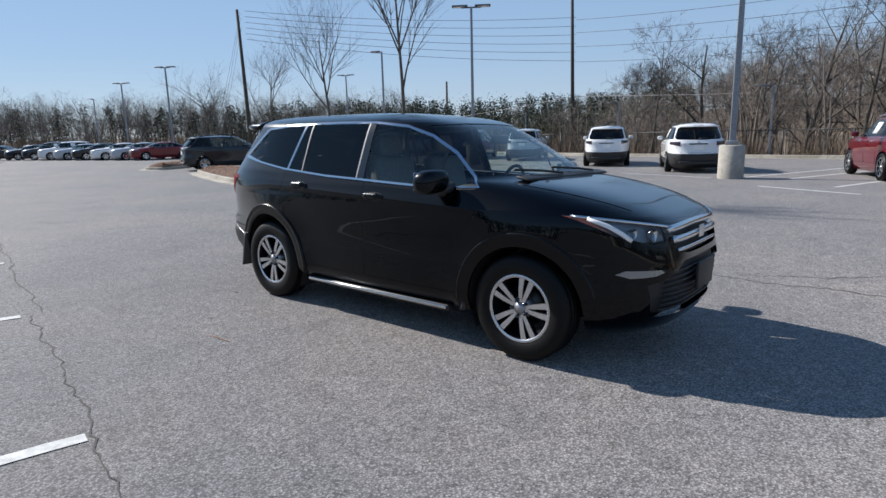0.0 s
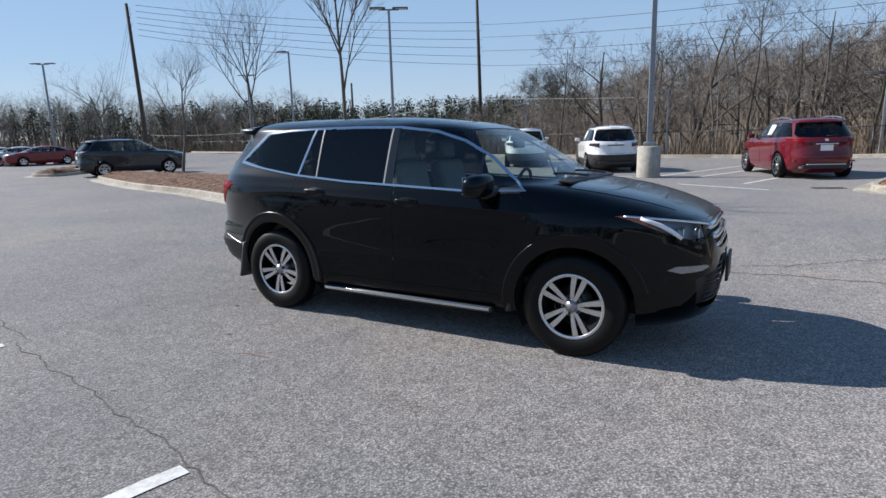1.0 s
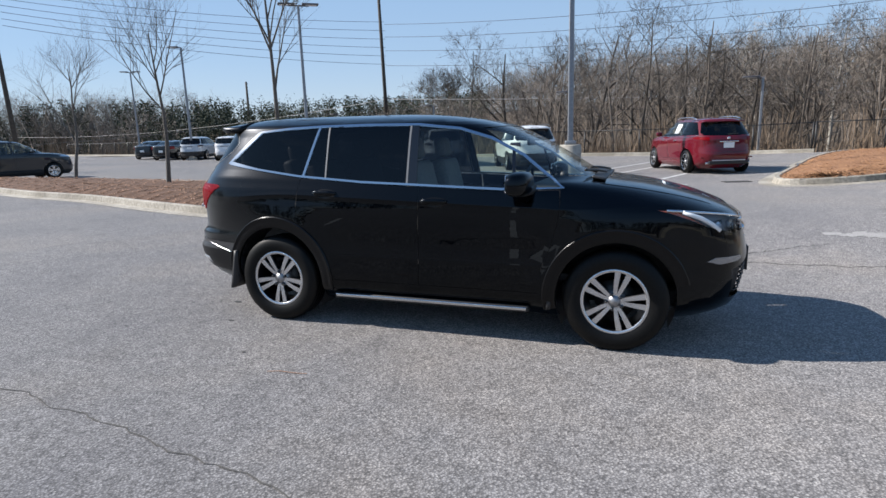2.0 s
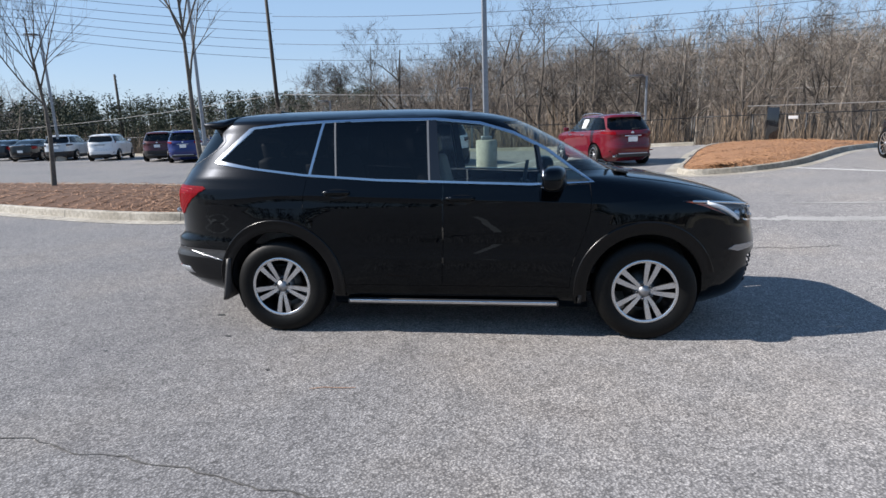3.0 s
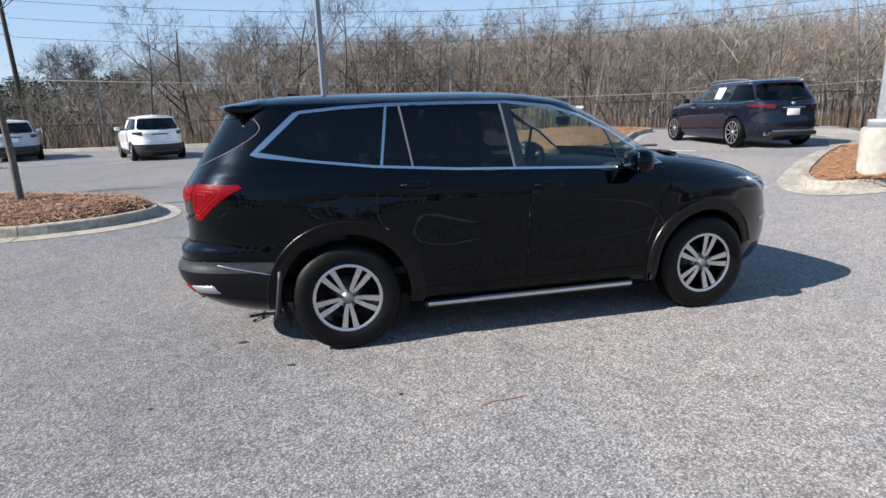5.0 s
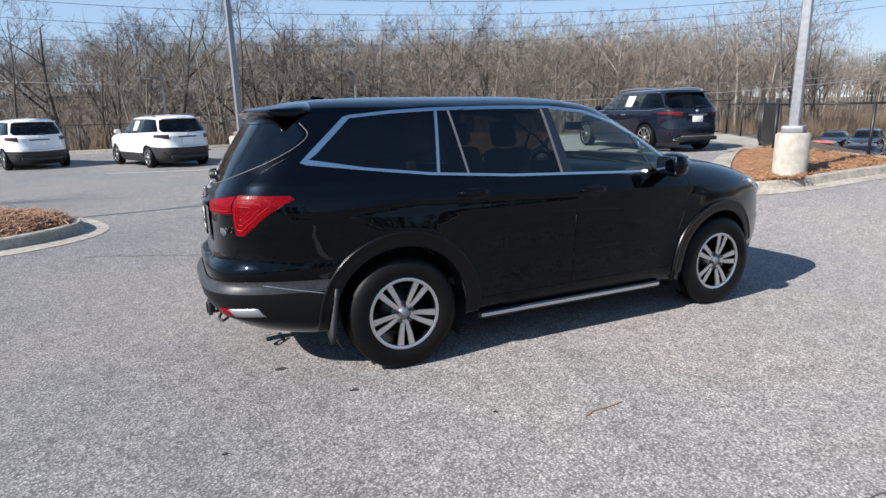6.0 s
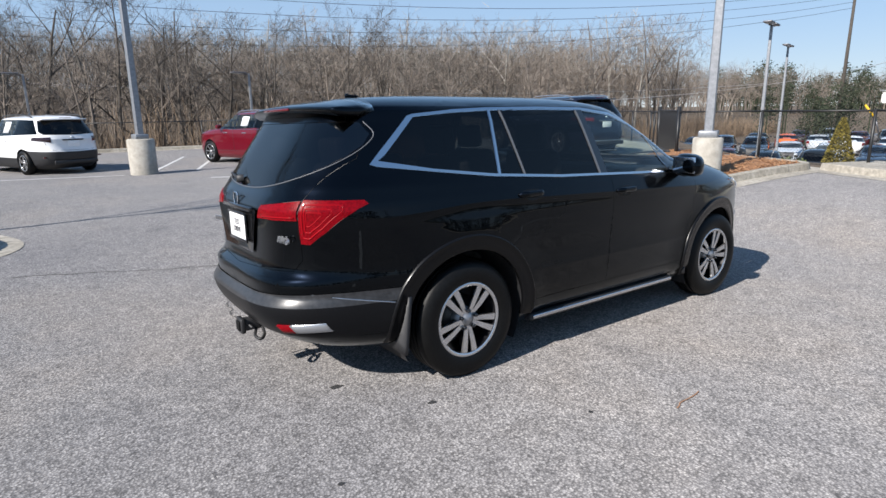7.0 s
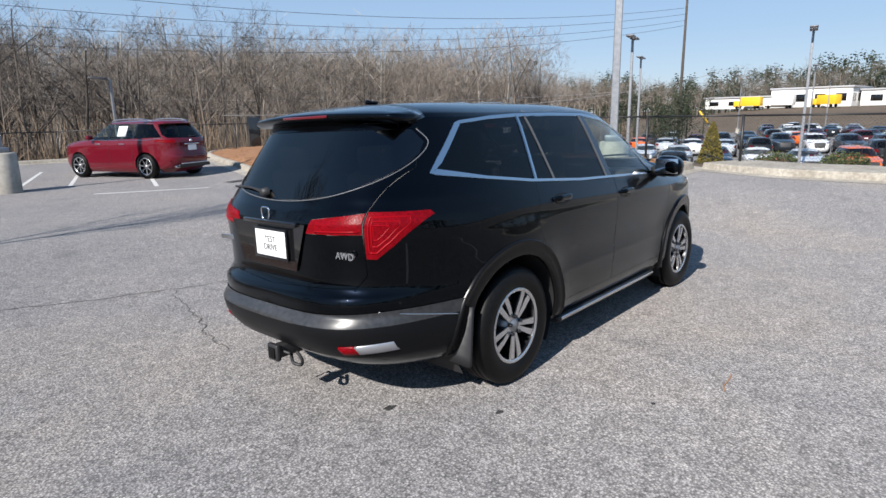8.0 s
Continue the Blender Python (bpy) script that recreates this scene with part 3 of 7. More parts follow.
    front_door = [(-0.078, 1.19), (-0.086, 0.70), (-0.100, 0.40), (0.86, 0.40), (0.885, 0.60), (0.955, 0.78), (1.0, 0.95), (1.01, 1.08), (1.0, 1.172), (0.57, 1.160)]
    side = lambda c: c.y < -0.6 and abs(c.x) < 1.6 and c.z < 1.3
    s.cut("side", rear_door, side)
    s.cut("side", front_door, side)
    # glass at the ends
    screen = [(-0.80, 1.262), (-0.62, 1.635), (-0.35, 1.652), (0.0, 1.657), (0.0, 1.25), (-0.4, 1.25)]
    s.cut("end", screen, lambda c: c.x > 0.3 and c.z > 1.2)
    back = [(0.0, 1.60), (-0.645, 1.60), (-0.70, 1.535), (-0.715, 1.47), (-0.70, 1.41), (-0.655, 1.355), (-0.56, 1.305), (-0.42, 1.265), (-0.22, 1.238), (0.0, 1.228)]
    s.cut("end", back, tail)
    lamp_out = [(-0.672, 1.185), (-0.672, 0.945), (-0.712, 0.94), (-0.775, 1.01), (-0.838, 1.11), (-0.860, 1.155), (-0.845, 1.178)]
    lamp_in = [(-0.325, 1.066), (-0.37, 1.142), (-0.664, 1.180), (-0.664, 1.072)]
    s.cut("end", lamp_out, tail)
    s.cut("end", lamp_in, tail)
    bumper = [(-1.0, 0.655), (-1.0, 0.40), (0.0, 0.40), (0.0, 0.640), (-0.4, 0.645), (-0.78, 0.665)]
    s.cut("end", bumper, tail)
    ledge = [(-1.0, 0.660), (-1.0, 0.592), (-0.78, 0.588), (0.0, 0.575), (0.0, 0.640), (-0.4, 0.645), (-0.78, 0.665)]
    s.cut("end", ledge, tail)
    lid = [(0.0, 0.755), (-0.62, 0.785), (-0.668, 0.85), (-0.668, 1.19), (-0.69, 1.30), (-0.735, 1.40), (-0.745, 1.47), (-0.73, 1.54), (-0.68, 1.61), (-0.60, 1.635), (0.0, 1.635)]
    s.cut("end", lid, tail)
    head = [(-0.886, 1.036), (-0.80, 1.026), (-0.50, 0.968), (-0.47, 0.95), (-0.50, 0.872), (-0.66, 0.862), (-0.79, 0.910), (-0.85, 0.970)]
    s.cut("end", head, nose)
    grille = [(-0.50, 0.962), (-0.44, 0.800), (-0.30, 0.775), (0.0, 0.77), (0.0, 0.975)]
    s.cut("end", grille, nose)
    mouth = [(-0.68, 0.60), (-0.62, 0.38), (0.0, 0.36), (0.0, 0.735), (-0.38, 0.735), (-0.50, 0.66)]
    s.cut("end", mouth, nose)
    fog = [(-0.795, 0.668), (-0.765, 0.694), (-0.61, 0.698), (-0.585, 0.682), (-0.64, 0.660), (-0.75, 0.646)]
    s.cut("end", fog, nose)
    hood = [(1.24, 0.0), (1.22, -0.78), (1.32, -0.80), (1.70, -0.74), (2.07, -0.64), (2.215, -0.46), (2.25, 0.0)]
    s.cut("top", hood, lambda c: c.z > 0.95 and c.x > 1.1)
    s.freeze()

    for a in arches:
        s.take(s.pick("side", a, lambda c: c.y < -0.3 and c.z < 0.95)).free()
    panes = s.pick("side", inner, right)
    ring = [f for f in s.pick("side", group, right) if f not in set(panes)]

    def side_of(c, k):
        x0, z0, x1, z1 = pillars[k]
        return c.x - (x0 + (x1 - x0) * (c.z - z0) / (z1 - z0))
    zones = {n: [] for n in ("quarter", "bar", "fixed", "post", "rear", "strip", "bpillar", "front", "sailpost", "sail")}
    order = list(zones)
    for f in panes:
        c = f.calc_center_median()
        k = sum(side_of(c, i) > 0 for i in range(len(pillars)))
        zones[order[k]].append(f)
    bm = s.take(ring)
    push(bm, 0.007)
    thick(bm, 0.012)
    both_sides("window_trim", bm, CHROME, car, "bright chrome strip round the side windows")
    bm = s.take(zones["bar"])
    push(bm, 0.006)
    thick(bm, 0.012)
    both_sides("pillar_trim", bm, CHROME, car, "bright chrome strip")
    for n in ("post", "strip"):
        bm = s.take(zones[n])
        push(bm, 0.004)
        thick(bm, 0.008)
        both_sides("window_strip", bm, STRIP_METAL, car, "narrow dark satin strip between the panes")
    for n in ("bpillar", "sailpost"):
        bm = s.take(zones[n])
        push(bm, 0.002)
        both_sides("pillar_cover", bm, GLOSS_BLACK, car)
    for n, m, lab, nm in (("quarter", TINT_GLASS, "dark privacy glass", "quarter_window"), ("fixed", TINT_GLASS, "dark privacy glass", "fixed_pane"), ("rear", TINT_GLASS, "dark privacy glass", "rear_door_window"),
                          ("front", SIDE_GLASS, "lightly tinted glass", "front_door_window"), ("sail", SIDE_GLASS, "lightly tinted glass", "corner_pane")):
        bm = s.take(zones[n])
        push(bm, -0.004)
        for o in both_sides(nm, bm, m, car, lab):
            o.visible_shadow = False

    def handle_on(door, x0, x1, z, sgn):
        def put(name, bm, material, parent):
            for v in bm.verts:
                v.co.y *= sgn
            if sgn < 0:
                bmesh.ops.reverse_faces(bm, faces=bm.faces)
            return part(name, bm, material, parent)
        # a shallow cup in the skin, with the pull across it
        bm = bmesh.new()
        cx, rows = (x0 + x1) / 2 + 0.01, []
        for r, o in ((1.0, -0.0015), (0.86, -0.003), (0.80, -0.0022), (0.001, -0.002)):
            row = []
            for k in range(28):
                a = 2 * math.pi * k / 28
                x, zz = cx + 0.105 * r * math.cos(a), z - 0.006 + 0.040 * r * math.sin(a)
                row.append(bm.verts.new((x, s.side_y(x, zz) + o, zz)))
            rows.append(row)
        for p, q in zip(rows, rows[1:]):
            for k in range(28):
                bm.faces.new((p[k], p[(k + 1) % 28], q[(k + 1) % 28], q[k]))
        bmesh.ops.recalc_face_normals(bm, faces=bm.faces)
        put("handle_cup", bm, TRIM_PLASTIC, door)
        n = 14
        bm = bmesh.new()
        rows = []
        for k in range(n + 1):
            f = k / n
            x = x0 + (x1 - x0) * f
            rise = min(1.0, math.sin(math.pi * min(max(f, 0.02), 0.98)) * 1.9)
            y = s.side_y(x, z) + 0.004 - 0.040 * rise
            h = 0.021 * (0.55 + 0.45 * rise)
            rows.append([bm.verts.new((x, y + dy, z + 0.006 * rise + dz * h)) for dy, dz in ((0.006, 1.0), (-0.004, 0.75), (-0.008, 0.1), (-0.004, -0.65), (0.006, -1.0), (0.014, -0.6), (0.014, 0.6))])
        for p, q in zip(rows, rows[1:]):
            for j in range(7):
                i = (j + 1) % 7
                bm.faces.new((p[j], p[i], q[i], q[j]))
        bm.faces.new(rows[0])
        bm.faces.new(rows[-1])
        bmesh.ops.recalc_face_normals(bm, faces=bm.faces)
        put("door_handle", bm, BLACK_PAINT, door)

    for poly, name, hx in ((rear_door, "rear_door", (-1.015, -0.795)), (front_door, "front_door", (-0.055, 0.165))):
        fs = s.pick("side", poly, side)
        bm = s.take(fs)
        inset(bm, 0.0028)
        thick(bm, 0.01)
        a, b = both_sides(name, bm, BLACK_PAINT, car)
        hz = 1.122 if name == "rear_door" else 1.073
        for d, sgn in ((a, 1), (b, -1)):
            handle_on(d, *hx, hz, sgn)

    def mirrored_end(name, poly, keep, material, label, gap=0.0, out=0.0, rim=0.0, parent=car):
        bm = s.take(s.pick("end", poly, keep))
        if gap:
            inset(bm, gap)
        if out:
            push(bm, out)
        if rim:
            thick(bm, rim)
        return both_sides(name, bm, material, parent, label)

    def whole_end(name, poly, keep, material, label, gap=0.0, out=0.0, view="end"):
        """A piece that reaches over the middle: the half and its mirror image in one mesh."""
        bm = s.take(s.pick(view, poly, keep))
        layer = bm.verts.layers.float_vector["smooth_normal"]
        for v in bm.verts:
            if abs(v.co.y) < 1e-4:
                n = v[layer]
                v[layer] = Vector((n[0], 0, n[2])).normalized()
        if gap:
            inset(bm, gap)
            for v in bm.verts:
                if abs(v.co.y) < gap * 1.5:
                    v.co.y = 0
        if out:
            push(bm, out)
        other = bmesh.ops.duplicate(bm, geom=bm.faces[:] + bm.edges[:] + bm.verts[:])["geom"]
        vs = [g for g in other if isinstance(g, bmesh.types.BMVert)]
        for v in vs:
            v.co.y = -v.co.y
            n = v[layer]
            v[layer] = (n[0], -n[1], n[2])
        bmesh.ops.reverse_faces(bm, faces=[g for g in other if isinstance(g, bmesh.types.BMFace)])
        o = panel(name, bm, material, car, label)
        bm.free()
        return o

    whole_end("windscreen", screen, lambda c: c.x > 0.3 and c.z > 1.2, CLEAR_GLASS, "clear windscreen", out=-0.004).visible_shadow = False
    whole_end("rear_window", back, tail, REAR_GLASS, "dark privacy glass", out=-0.003).visible_shadow = False
    lamps = mirrored_end("tail_lamp", lamp_out, tail, RED_LENS, "red tail lamp wrapping round the corner", 0.002, 0.008, 0.02)
    mirrored_end("tail_lamp_bar", lamp_in, tail, RED_LENS, "red tail lamp on the tailgate", 0.002, 0.006, 0.015)
    # the ledge's sky sheen is a lighter colour than the cover below
    whole_end("bumper_ledge", ledge, tail, LEDGE_SHEEN, "rear bumper ledge, plastic coloured paler for its sky sheen", out=0.005)
    whole_end("bumper_cover", bumper, tail, GREY_PLASTIC, "dull grey lower bumper cover", out=0.004)
    lampsf = mirrored_end("headlight", head, nose, LENS, "clear headlight lens", 0.001, 0.004, 0.01)
    for o in lampsf:
        o.visible_shadow = False
    bm = s.take(s.pick("end", grille, nose))
    push(bm, -0.05)
    both_sides("grille_back", bm, BLACK_PLASTIC, car)
    bm = s.take(s.pick("end", mouth, nose))
    push(bm, -0.04)
    both_sides("lower_intake", bm, BLACK_PLASTIC, car)
    mirrored_end("fog_lamp", fog, nose, FOG, "pale fog lamp", 0.0, 0.004, 0.015)
    whole_end("hood", hood, lambda c: c.z > 0.95 and c.x > 1.1, BLACK_PAINT, "", gap=0.002, view="top")
    whole_end("tailgate", lid, lambda c: c.x < -2.02, BLACK_PAINT, "", gap=0.0025)
    # the rest of the skin, both halves in one mesh
    bm = s.bm
    layer = s.layer
    for v in bm.verts:
        if abs(v.co.y) < 1e-4:
            n = v[layer]
            v[layer] = Vector((n[0], 0, n[2])).normalized()
    other = bmesh.ops.duplicate(bm, geom=bm.faces[:] + bm.edges[:] + bm.verts[:])["geom"]
    for v in (g for g in other if isinstance(g, bmesh.types.BMVert)):
        v.co.y = -v.co.y
        n = v[layer]
        v[layer] = (n[0], -n[1], n[2])
    bmesh.ops.reverse_faces(bm, faces=[g for g in other if isinstance(g, bmesh.types.BMFace)])
    panel("body", bm, BLACK_PAINT, car, "glossy black body")

    # inside of the lamps
    for sg in (1, -1):
        for y, z, r in ((-0.60, 0.915, 0.042), (-0.71, 0.925, 0.036)):
            x = s.end_x(y, z, True)
            bm = lathe_bm([(0.001, -0.07), (r * 0.55, -0.066), (r * 0.9, -0.045), (r, -0.02), (r + 0.006, -0.018)], 20, "X")
            bmesh.ops.translate(bm, vec=(x - 0.005, y * sg, z), verts=bm.verts)
            part("projector", bm, LAMP_BOWL, lampsf[0] if sg > 0 else lampsf[1])
        pts = []
        for k in range(15):
            t = k / 14
            y, z = -0.872 + 0.372 * t, 1.030 - 0.069 * t
            pts.append((s.end_x(y, z, True) + 0.006, y * sg, z))
        part("light_strip", tube_bm(pts, 0.010, 6), CHROME, car, "bright chrome strip above the headlight")
        pts = []
        for k in range(7):
            t = k / 6
            y, z = -0.838 + 0.105 * t, 1.018 - 0.132 * t
            pts.append((s.end_x(y, z, True) - 0.012, y * sg, z))
        part("daytime_lamp", tube_bm(pts, 0.017, 6), PLATE_WHITE, lampsf[0] if sg > 0 else lampsf[1])
        bm = bmesh.new()
        quad = [(-0.883, 1.031), (-0.850, 1.026), (-0.798, 0.924), (-0.848, 0.975)]
        vs = [bm.verts.new((s.end_x(y, z, True) - 0.006, y * sg, z)) for y, z in quad]
        bm.faces.new(vs)
        part("marker", bm, AMBER, lampsf[0] if sg > 0 else lampsf[1], "amber side marker")
        bowl = bmesh.new()
        rowa = []
        for y in np.linspace(-0.88, -0.49, 14):
            t = (y + 0.88) / 0.39
            zt, zb = 1.034 - 0.069 * t, (1.02 - 0.40 * t if t < 0.38 else 0.868)
            rowa.append([bowl.verts.new((s.end_x(y, z, True) - 0.055, y * sg, z)) for z in (zb, zt)])
        for a, b in zip(rowa, rowa[1:]):
            bowl.faces.new((a[0], b[0], b[1], a[1]))
        part("lamp_housing", bowl, LAMP_GREY, lampsf[0] if sg > 0 else lampsf[1])
    # chrome grille bars
    for z0, rad, lab in ((0.950, 0.027, "chrome grille bar"), (0.882, 0.027, "wide chrome grille bar"), (0.812, 0.015, "chrome grille bar")):
        half = 0.50 if z0 > 0.9 else 0.47 if z0 > 0.85 else 0.42
        pts = []
        for k in range(25):
            y = -half + 2 * half * k / 24
            z = z0 + (0.012 if z0 > 0.9 else 0.004) * (1 - (y / half) ** 2) - 0.008
            pts.append((s.end_x(y, z, True) - 0.014, y, z))
        bm = tube_bm(pts, rad, 8)
        part("grille_bar", bm, CHROME, car, lab)
    for k in range(8):
        z = 0.42 + 0.036 * k
        pts = [(s.end_x(y, z, True) - 0.02, y, z) for y in np.linspace(-0.56, 0.56, 17)]
        part("intake_slat", tube_bm(pts, 0.007, 5), BLACK_PLASTIC, car)
    x = s.end_x(0, 0.89, True)
    part("front_badge", box_bm((0.012, 0.10, 0.085), (x + 0.016, 0, 0.888), 0.005), SATIN_CHROME, car, "plain chrome badge")
    x = s.end_x(0, 0.60, True)
    part("front_plate_holder", box_bm((0.02, 0.36, 0.19), (x + 0.012, -0.02, 0.60), 0.004), BLACK_PLASTIC, car, "empty black plate holder")

    # raised creases of the hood

    def top_z(x, y):
        lo, hi = 0.95, 1.25
        for _ in range(30):
            z = (lo + hi) / 2
            r_, f_ = s.ends(z)[:2]
            if x < f_ and -s.side_y(x, z) > abs(y):
                lo = z
            else:
                hi = z
        return lo
    for sg in (1, -1):
        for (xa, ya), (xb, yb) in (((1.27, -0.745), (2.03, -0.60)),):
            pts = [(xa + (xb - xa) * k / 16, ya + (yb - ya) * (k / 16) ** 1.6) for k in range(17)]
            part("hood_crease", tube_bm([(x, y * sg, top_z(x, y) - 0.0015) for x, y in pts], 0.005, 8), BLACK_PAINT, car)
    # tailgate details
    xr = lambda y, z: s.end_x(y, z, False)
    def roof_at(x, y):
        lo, hi = 1.45, 1.774
        for _ in range(30):
            z = (lo + hi) / 2
            if x > s.ends(z)[0] and -s.side_y(x, z) > abs(y):
                lo = z
            else:
                hi = z
        return lo
    bm = bmesh.new()
    rows = []
    for y in np.linspace(-0.655, 0.655, 41):
        k = (abs(y) / 0.655) ** 3
        x0, lip = -1.84 - 0.02 * k, -2.20 + 0.085 * k
        z0 = roof_at(x0, y)
        zl = 1.700 - 0.022 * (y / 0.655) ** 2
        rows.append([bm.verts.new(p) for p in ((x0, y, z0 + 0.0025), (-1.95, y, max(roof_at(-1.95, y) + 0.004, z0 * 0.62 + zl * 0.38 + 0.006)), (-2.06, y, z0 * 0.3 + zl * 0.7 + 0.006), (lip + 0.012, y, zl + 0.002), (lip, y, zl - 0.008), (lip + 0.006, y, zl - 0.026), (-2.08, y, zl - 0.046), (-1.97, y, zl - 0.05))])
    for a, b in zip(rows, rows[1:]):
        for j in range(8):
            i = (j + 1) % 8
            bm.faces.new((a[j], a[i], b[i], b[j]))
    bm.faces.new(rows[0])
    bm.faces.new(list(reversed(rows[-1])))
    bmesh.ops.recalc_face_normals(bm, faces=bm.faces)
    spoiler = part("roof_spoiler", bm, BLACK_PAINT, car)
    bm = box_bm((0.012, 0.42, 0.016), (-2.198, 0, 1.682), 0.004)
    part("brake_light", bm, RED_DEEP, spoiler, "dark red high brake light")
    pts = smooth_curve([(xr(0.16, 1.265) - 0.03, 0.14, 1.265), (xr(0.3, 1.29) - 0.035, 0.30, 1.285), (xr(0.62, 1.275) - 0.028, 0.62, 1.27)], 5)
    wip = part("rear_wiper", tube_bm(pts, [0.012] * 3 + [0.008] * (len(pts) - 3), 6), BLACK_PLASTIC, car)
    part("wiper_pivot", lathe_bm([(0.001, -0.02), (0.024, -0.018), (0.028, 0.02)], 12, "X").copy(), BLACK_PLASTIC, wip).location = (xr(0.14, 1.262) - 0.02, 0.14, 1.262)
    # plate well, plate and its lettering
    px = xr(0, 0.98) - 0.003
    well = bmesh.new()
    quad = [(0.40, 1.098), (-0.33, 1.112), (-0.225, 0.845), (0.31, 0.845)]
    outer = [well.verts.new((px - 0.006, y, z)) for y, z in quad]
    inn = [well.verts.new((px - 0.002, y * 0.94, 0.975 + (z - 0.975) * 0.9)) for y, z in quad]
    for k in range(4):
        j = (k + 1) % 4
        well.faces.new((outer[k], outer[j], inn[j], inn[k]))
    well.faces.new(inn)
    part("plate_recess", well, GLOSS_BLACK, car)
    plate = part("licence_plate", box_bm((0.008, 0.305, 0.155), (px - 0.016, -0.012, 0.985), 0.006), PLATE_WHITE, car, "white dealer plate in a chrome frame")
    for dy, dz, sy, sz in ((0, 0.083, 0.33, 0.014), (0, -0.083, 0.33, 0.018), (0.158, 0, 0.014, 0.17), (-0.158, 0, 0.014, 0.17)):
        part("plate_frame", box_bm((0.012, sy, sz), (px - 0.018, -0.012 + dy, 0.985 + dz), 0.003), GLOSS_BLACK, plate, "black frame bar")

    def lettering(name, text, size, at, parent, material, depth=0.001, turn=(90, 0, -90)):
        cu = bpy.data.curves.new(name, "FONT")
        cu.body, cu.size, cu.extrude, cu.align_x, cu.align_y = text, size, depth, "CENTER", "CENTER"
        cu.materials.append(material)
        o = new(name, cu)
        o.parent = parent
        o.location = at
        o.rotation_euler = [radians(a) for a in turn]
        return o
    lettering("plate_text", "TEST", 0.050, (px - 0.0215, -0.012, 1.008), plate, INK)
    lettering("plate_text", "DRIVE", 0.050, (px - 0.0215, -0.012, 0.962), plate, INK)
    lettering("drive_badge", "AWD", 0.052, (xr(-0.585, 0.96) - 0.014, -0.585, 0.960), car, PALE_CHROME, 0.006, (90, 0, -84))
    ax = xr(0.5, 0.95)
    part("model_badge", box_bm((0.006, 0.16, 0.03), (ax - 0.008, 0.53, 0.965), 0.002, turn=(0, 0, 8)), SATIN_CHROME, car, "plain chrome name bar")
    bx = xr(0, 1.148)
    hoop = [(bx - 0.012, 0.048 + 0.037 * (abs(math.cos(a)) ** 0.5) * math.copysign(1, math.cos(a)) * (1 + 0.12 * math.sin(a)), 1.150 + 0.036 * (abs(math.sin(a)) ** 0.5) * math.copysign(1, math.sin(a))) for a in [2 * math.pi * k / 32 for k in range(33)]]
    part("rear_badge", tube_bm(smooth_curve(hoop, 2), 0.0065, 6, cap=False), CHROME, car, "plain chrome badge")
    # the highlight along the rear pane's edge, drawn as a thin pale tube
    edge = [(-0.655, 1.60), (-0.708, 1.535), (-0.722, 1.47), (-0.707, 1.405), (-0.660, 1.348), (-0.563, 1.298), (-0.42, 1.258), (-0.22, 1.231), (0.0, 1.221)]
    edge += [(-y, z) for y, z in reversed(edge[:-1])]
    part("rear_window_edge", tube_bm([(xr(y, z) - 0.0015, y, z) for y, z, _ in smooth_curve([(y, z, 0) for y, z in edge], 4)], 0.003, 5), STRIP_METAL, car, "thin pale line drawn as the highlight round the rear window")
    part("gate_handle", box_bm((0.03, 0.52, 0.028), (xr(0, 1.10) - 0.008, 0, 1.106), 0.008), GLOSS_BLACK, car)
    # bright tubes inside the tail lamps
    for o, sg in zip(lamps, (1, -1)):
        # nested light guides that follow the lamp's outline
        for k, (c, r) in enumerate((((-0.748, 1.085), 0.82), ((-0.738, 1.088), 0.58), ((-0.728, 1.09), 0.34))):
            loop = [(c[0] + (y - c[0]) * r, c[1] + (z - c[1]) * r) for y, z in ((-0.680, 1.178), (-0.680, 0.955), (-0.712, 0.95), (-0.772, 1.02), (-0.835, 1.13), (-0.828, 1.172))]
            loop.append(loop[0])
            pts = [Vector(p).lerp(Vector(q), j / 6) for p, q in zip(loop, loop[1:]) for j in range(6)]
            part("light_guide", tube_bm([(xr(p.x, p.y) - 0.0085, p.x * sg, p.y) for p in pts + pts[:1]], 0.006 - 0.0008 * k, 6, cap=False), RED_TUBE, o, "bright red light guide")
        pts = [(xr(y, 1.09) - 0.0075, y * sg, 1.084 + 0.022 * (abs(y) - 0.40)) for y in np.linspace(-0.40, -0.655, 9)]
        part("light_guide", tube_bm(pts, 0.005, 5), RED_TUBE, o, "bright red light guide")
    # bumper reflectors and reversing lamps
    for sg in (1, -1):
        for y0, y1, mat_, nm, lab in ((-0.555, -0.635, RED_LENS, "bumper_reflector", "red bumper reflector"), (-0.635, -0.768, PALE_CHROME, "reversing_lamp", "clear reversing lamp")):
            bm = bmesh.new()
            rows = []
            for k in range(9):
                y = y0 + (y1 - y0) * k / 8
                zt = 0.470 + (0.035 * (abs(y) - 0.47) / 0.37)
                zb = 0.404 + (0.040 * (abs(y) - 0.47) / 0.37)
                rows.append([bm.verts.new((s.end_x(y, z, False) + dx, y * sg, z)) for z, dx in ((zt, 0.0), (zt - 0.006, -0.018), (zb + 0.006, -0.018), (zb, 0.0))])
            for a, b in zip(rows, rows[1:]):
                for j in range(3):
                    bm.faces.new((a[j], a[j + 1], b[j + 1], b[j]))
            bm.faces.new(rows[0])
            bm.faces.new(rows[-1])
            bmesh.ops.recalc_face_normals(bm, faces=bm.faces)
            part(nm, bm, mat_, car, lab)
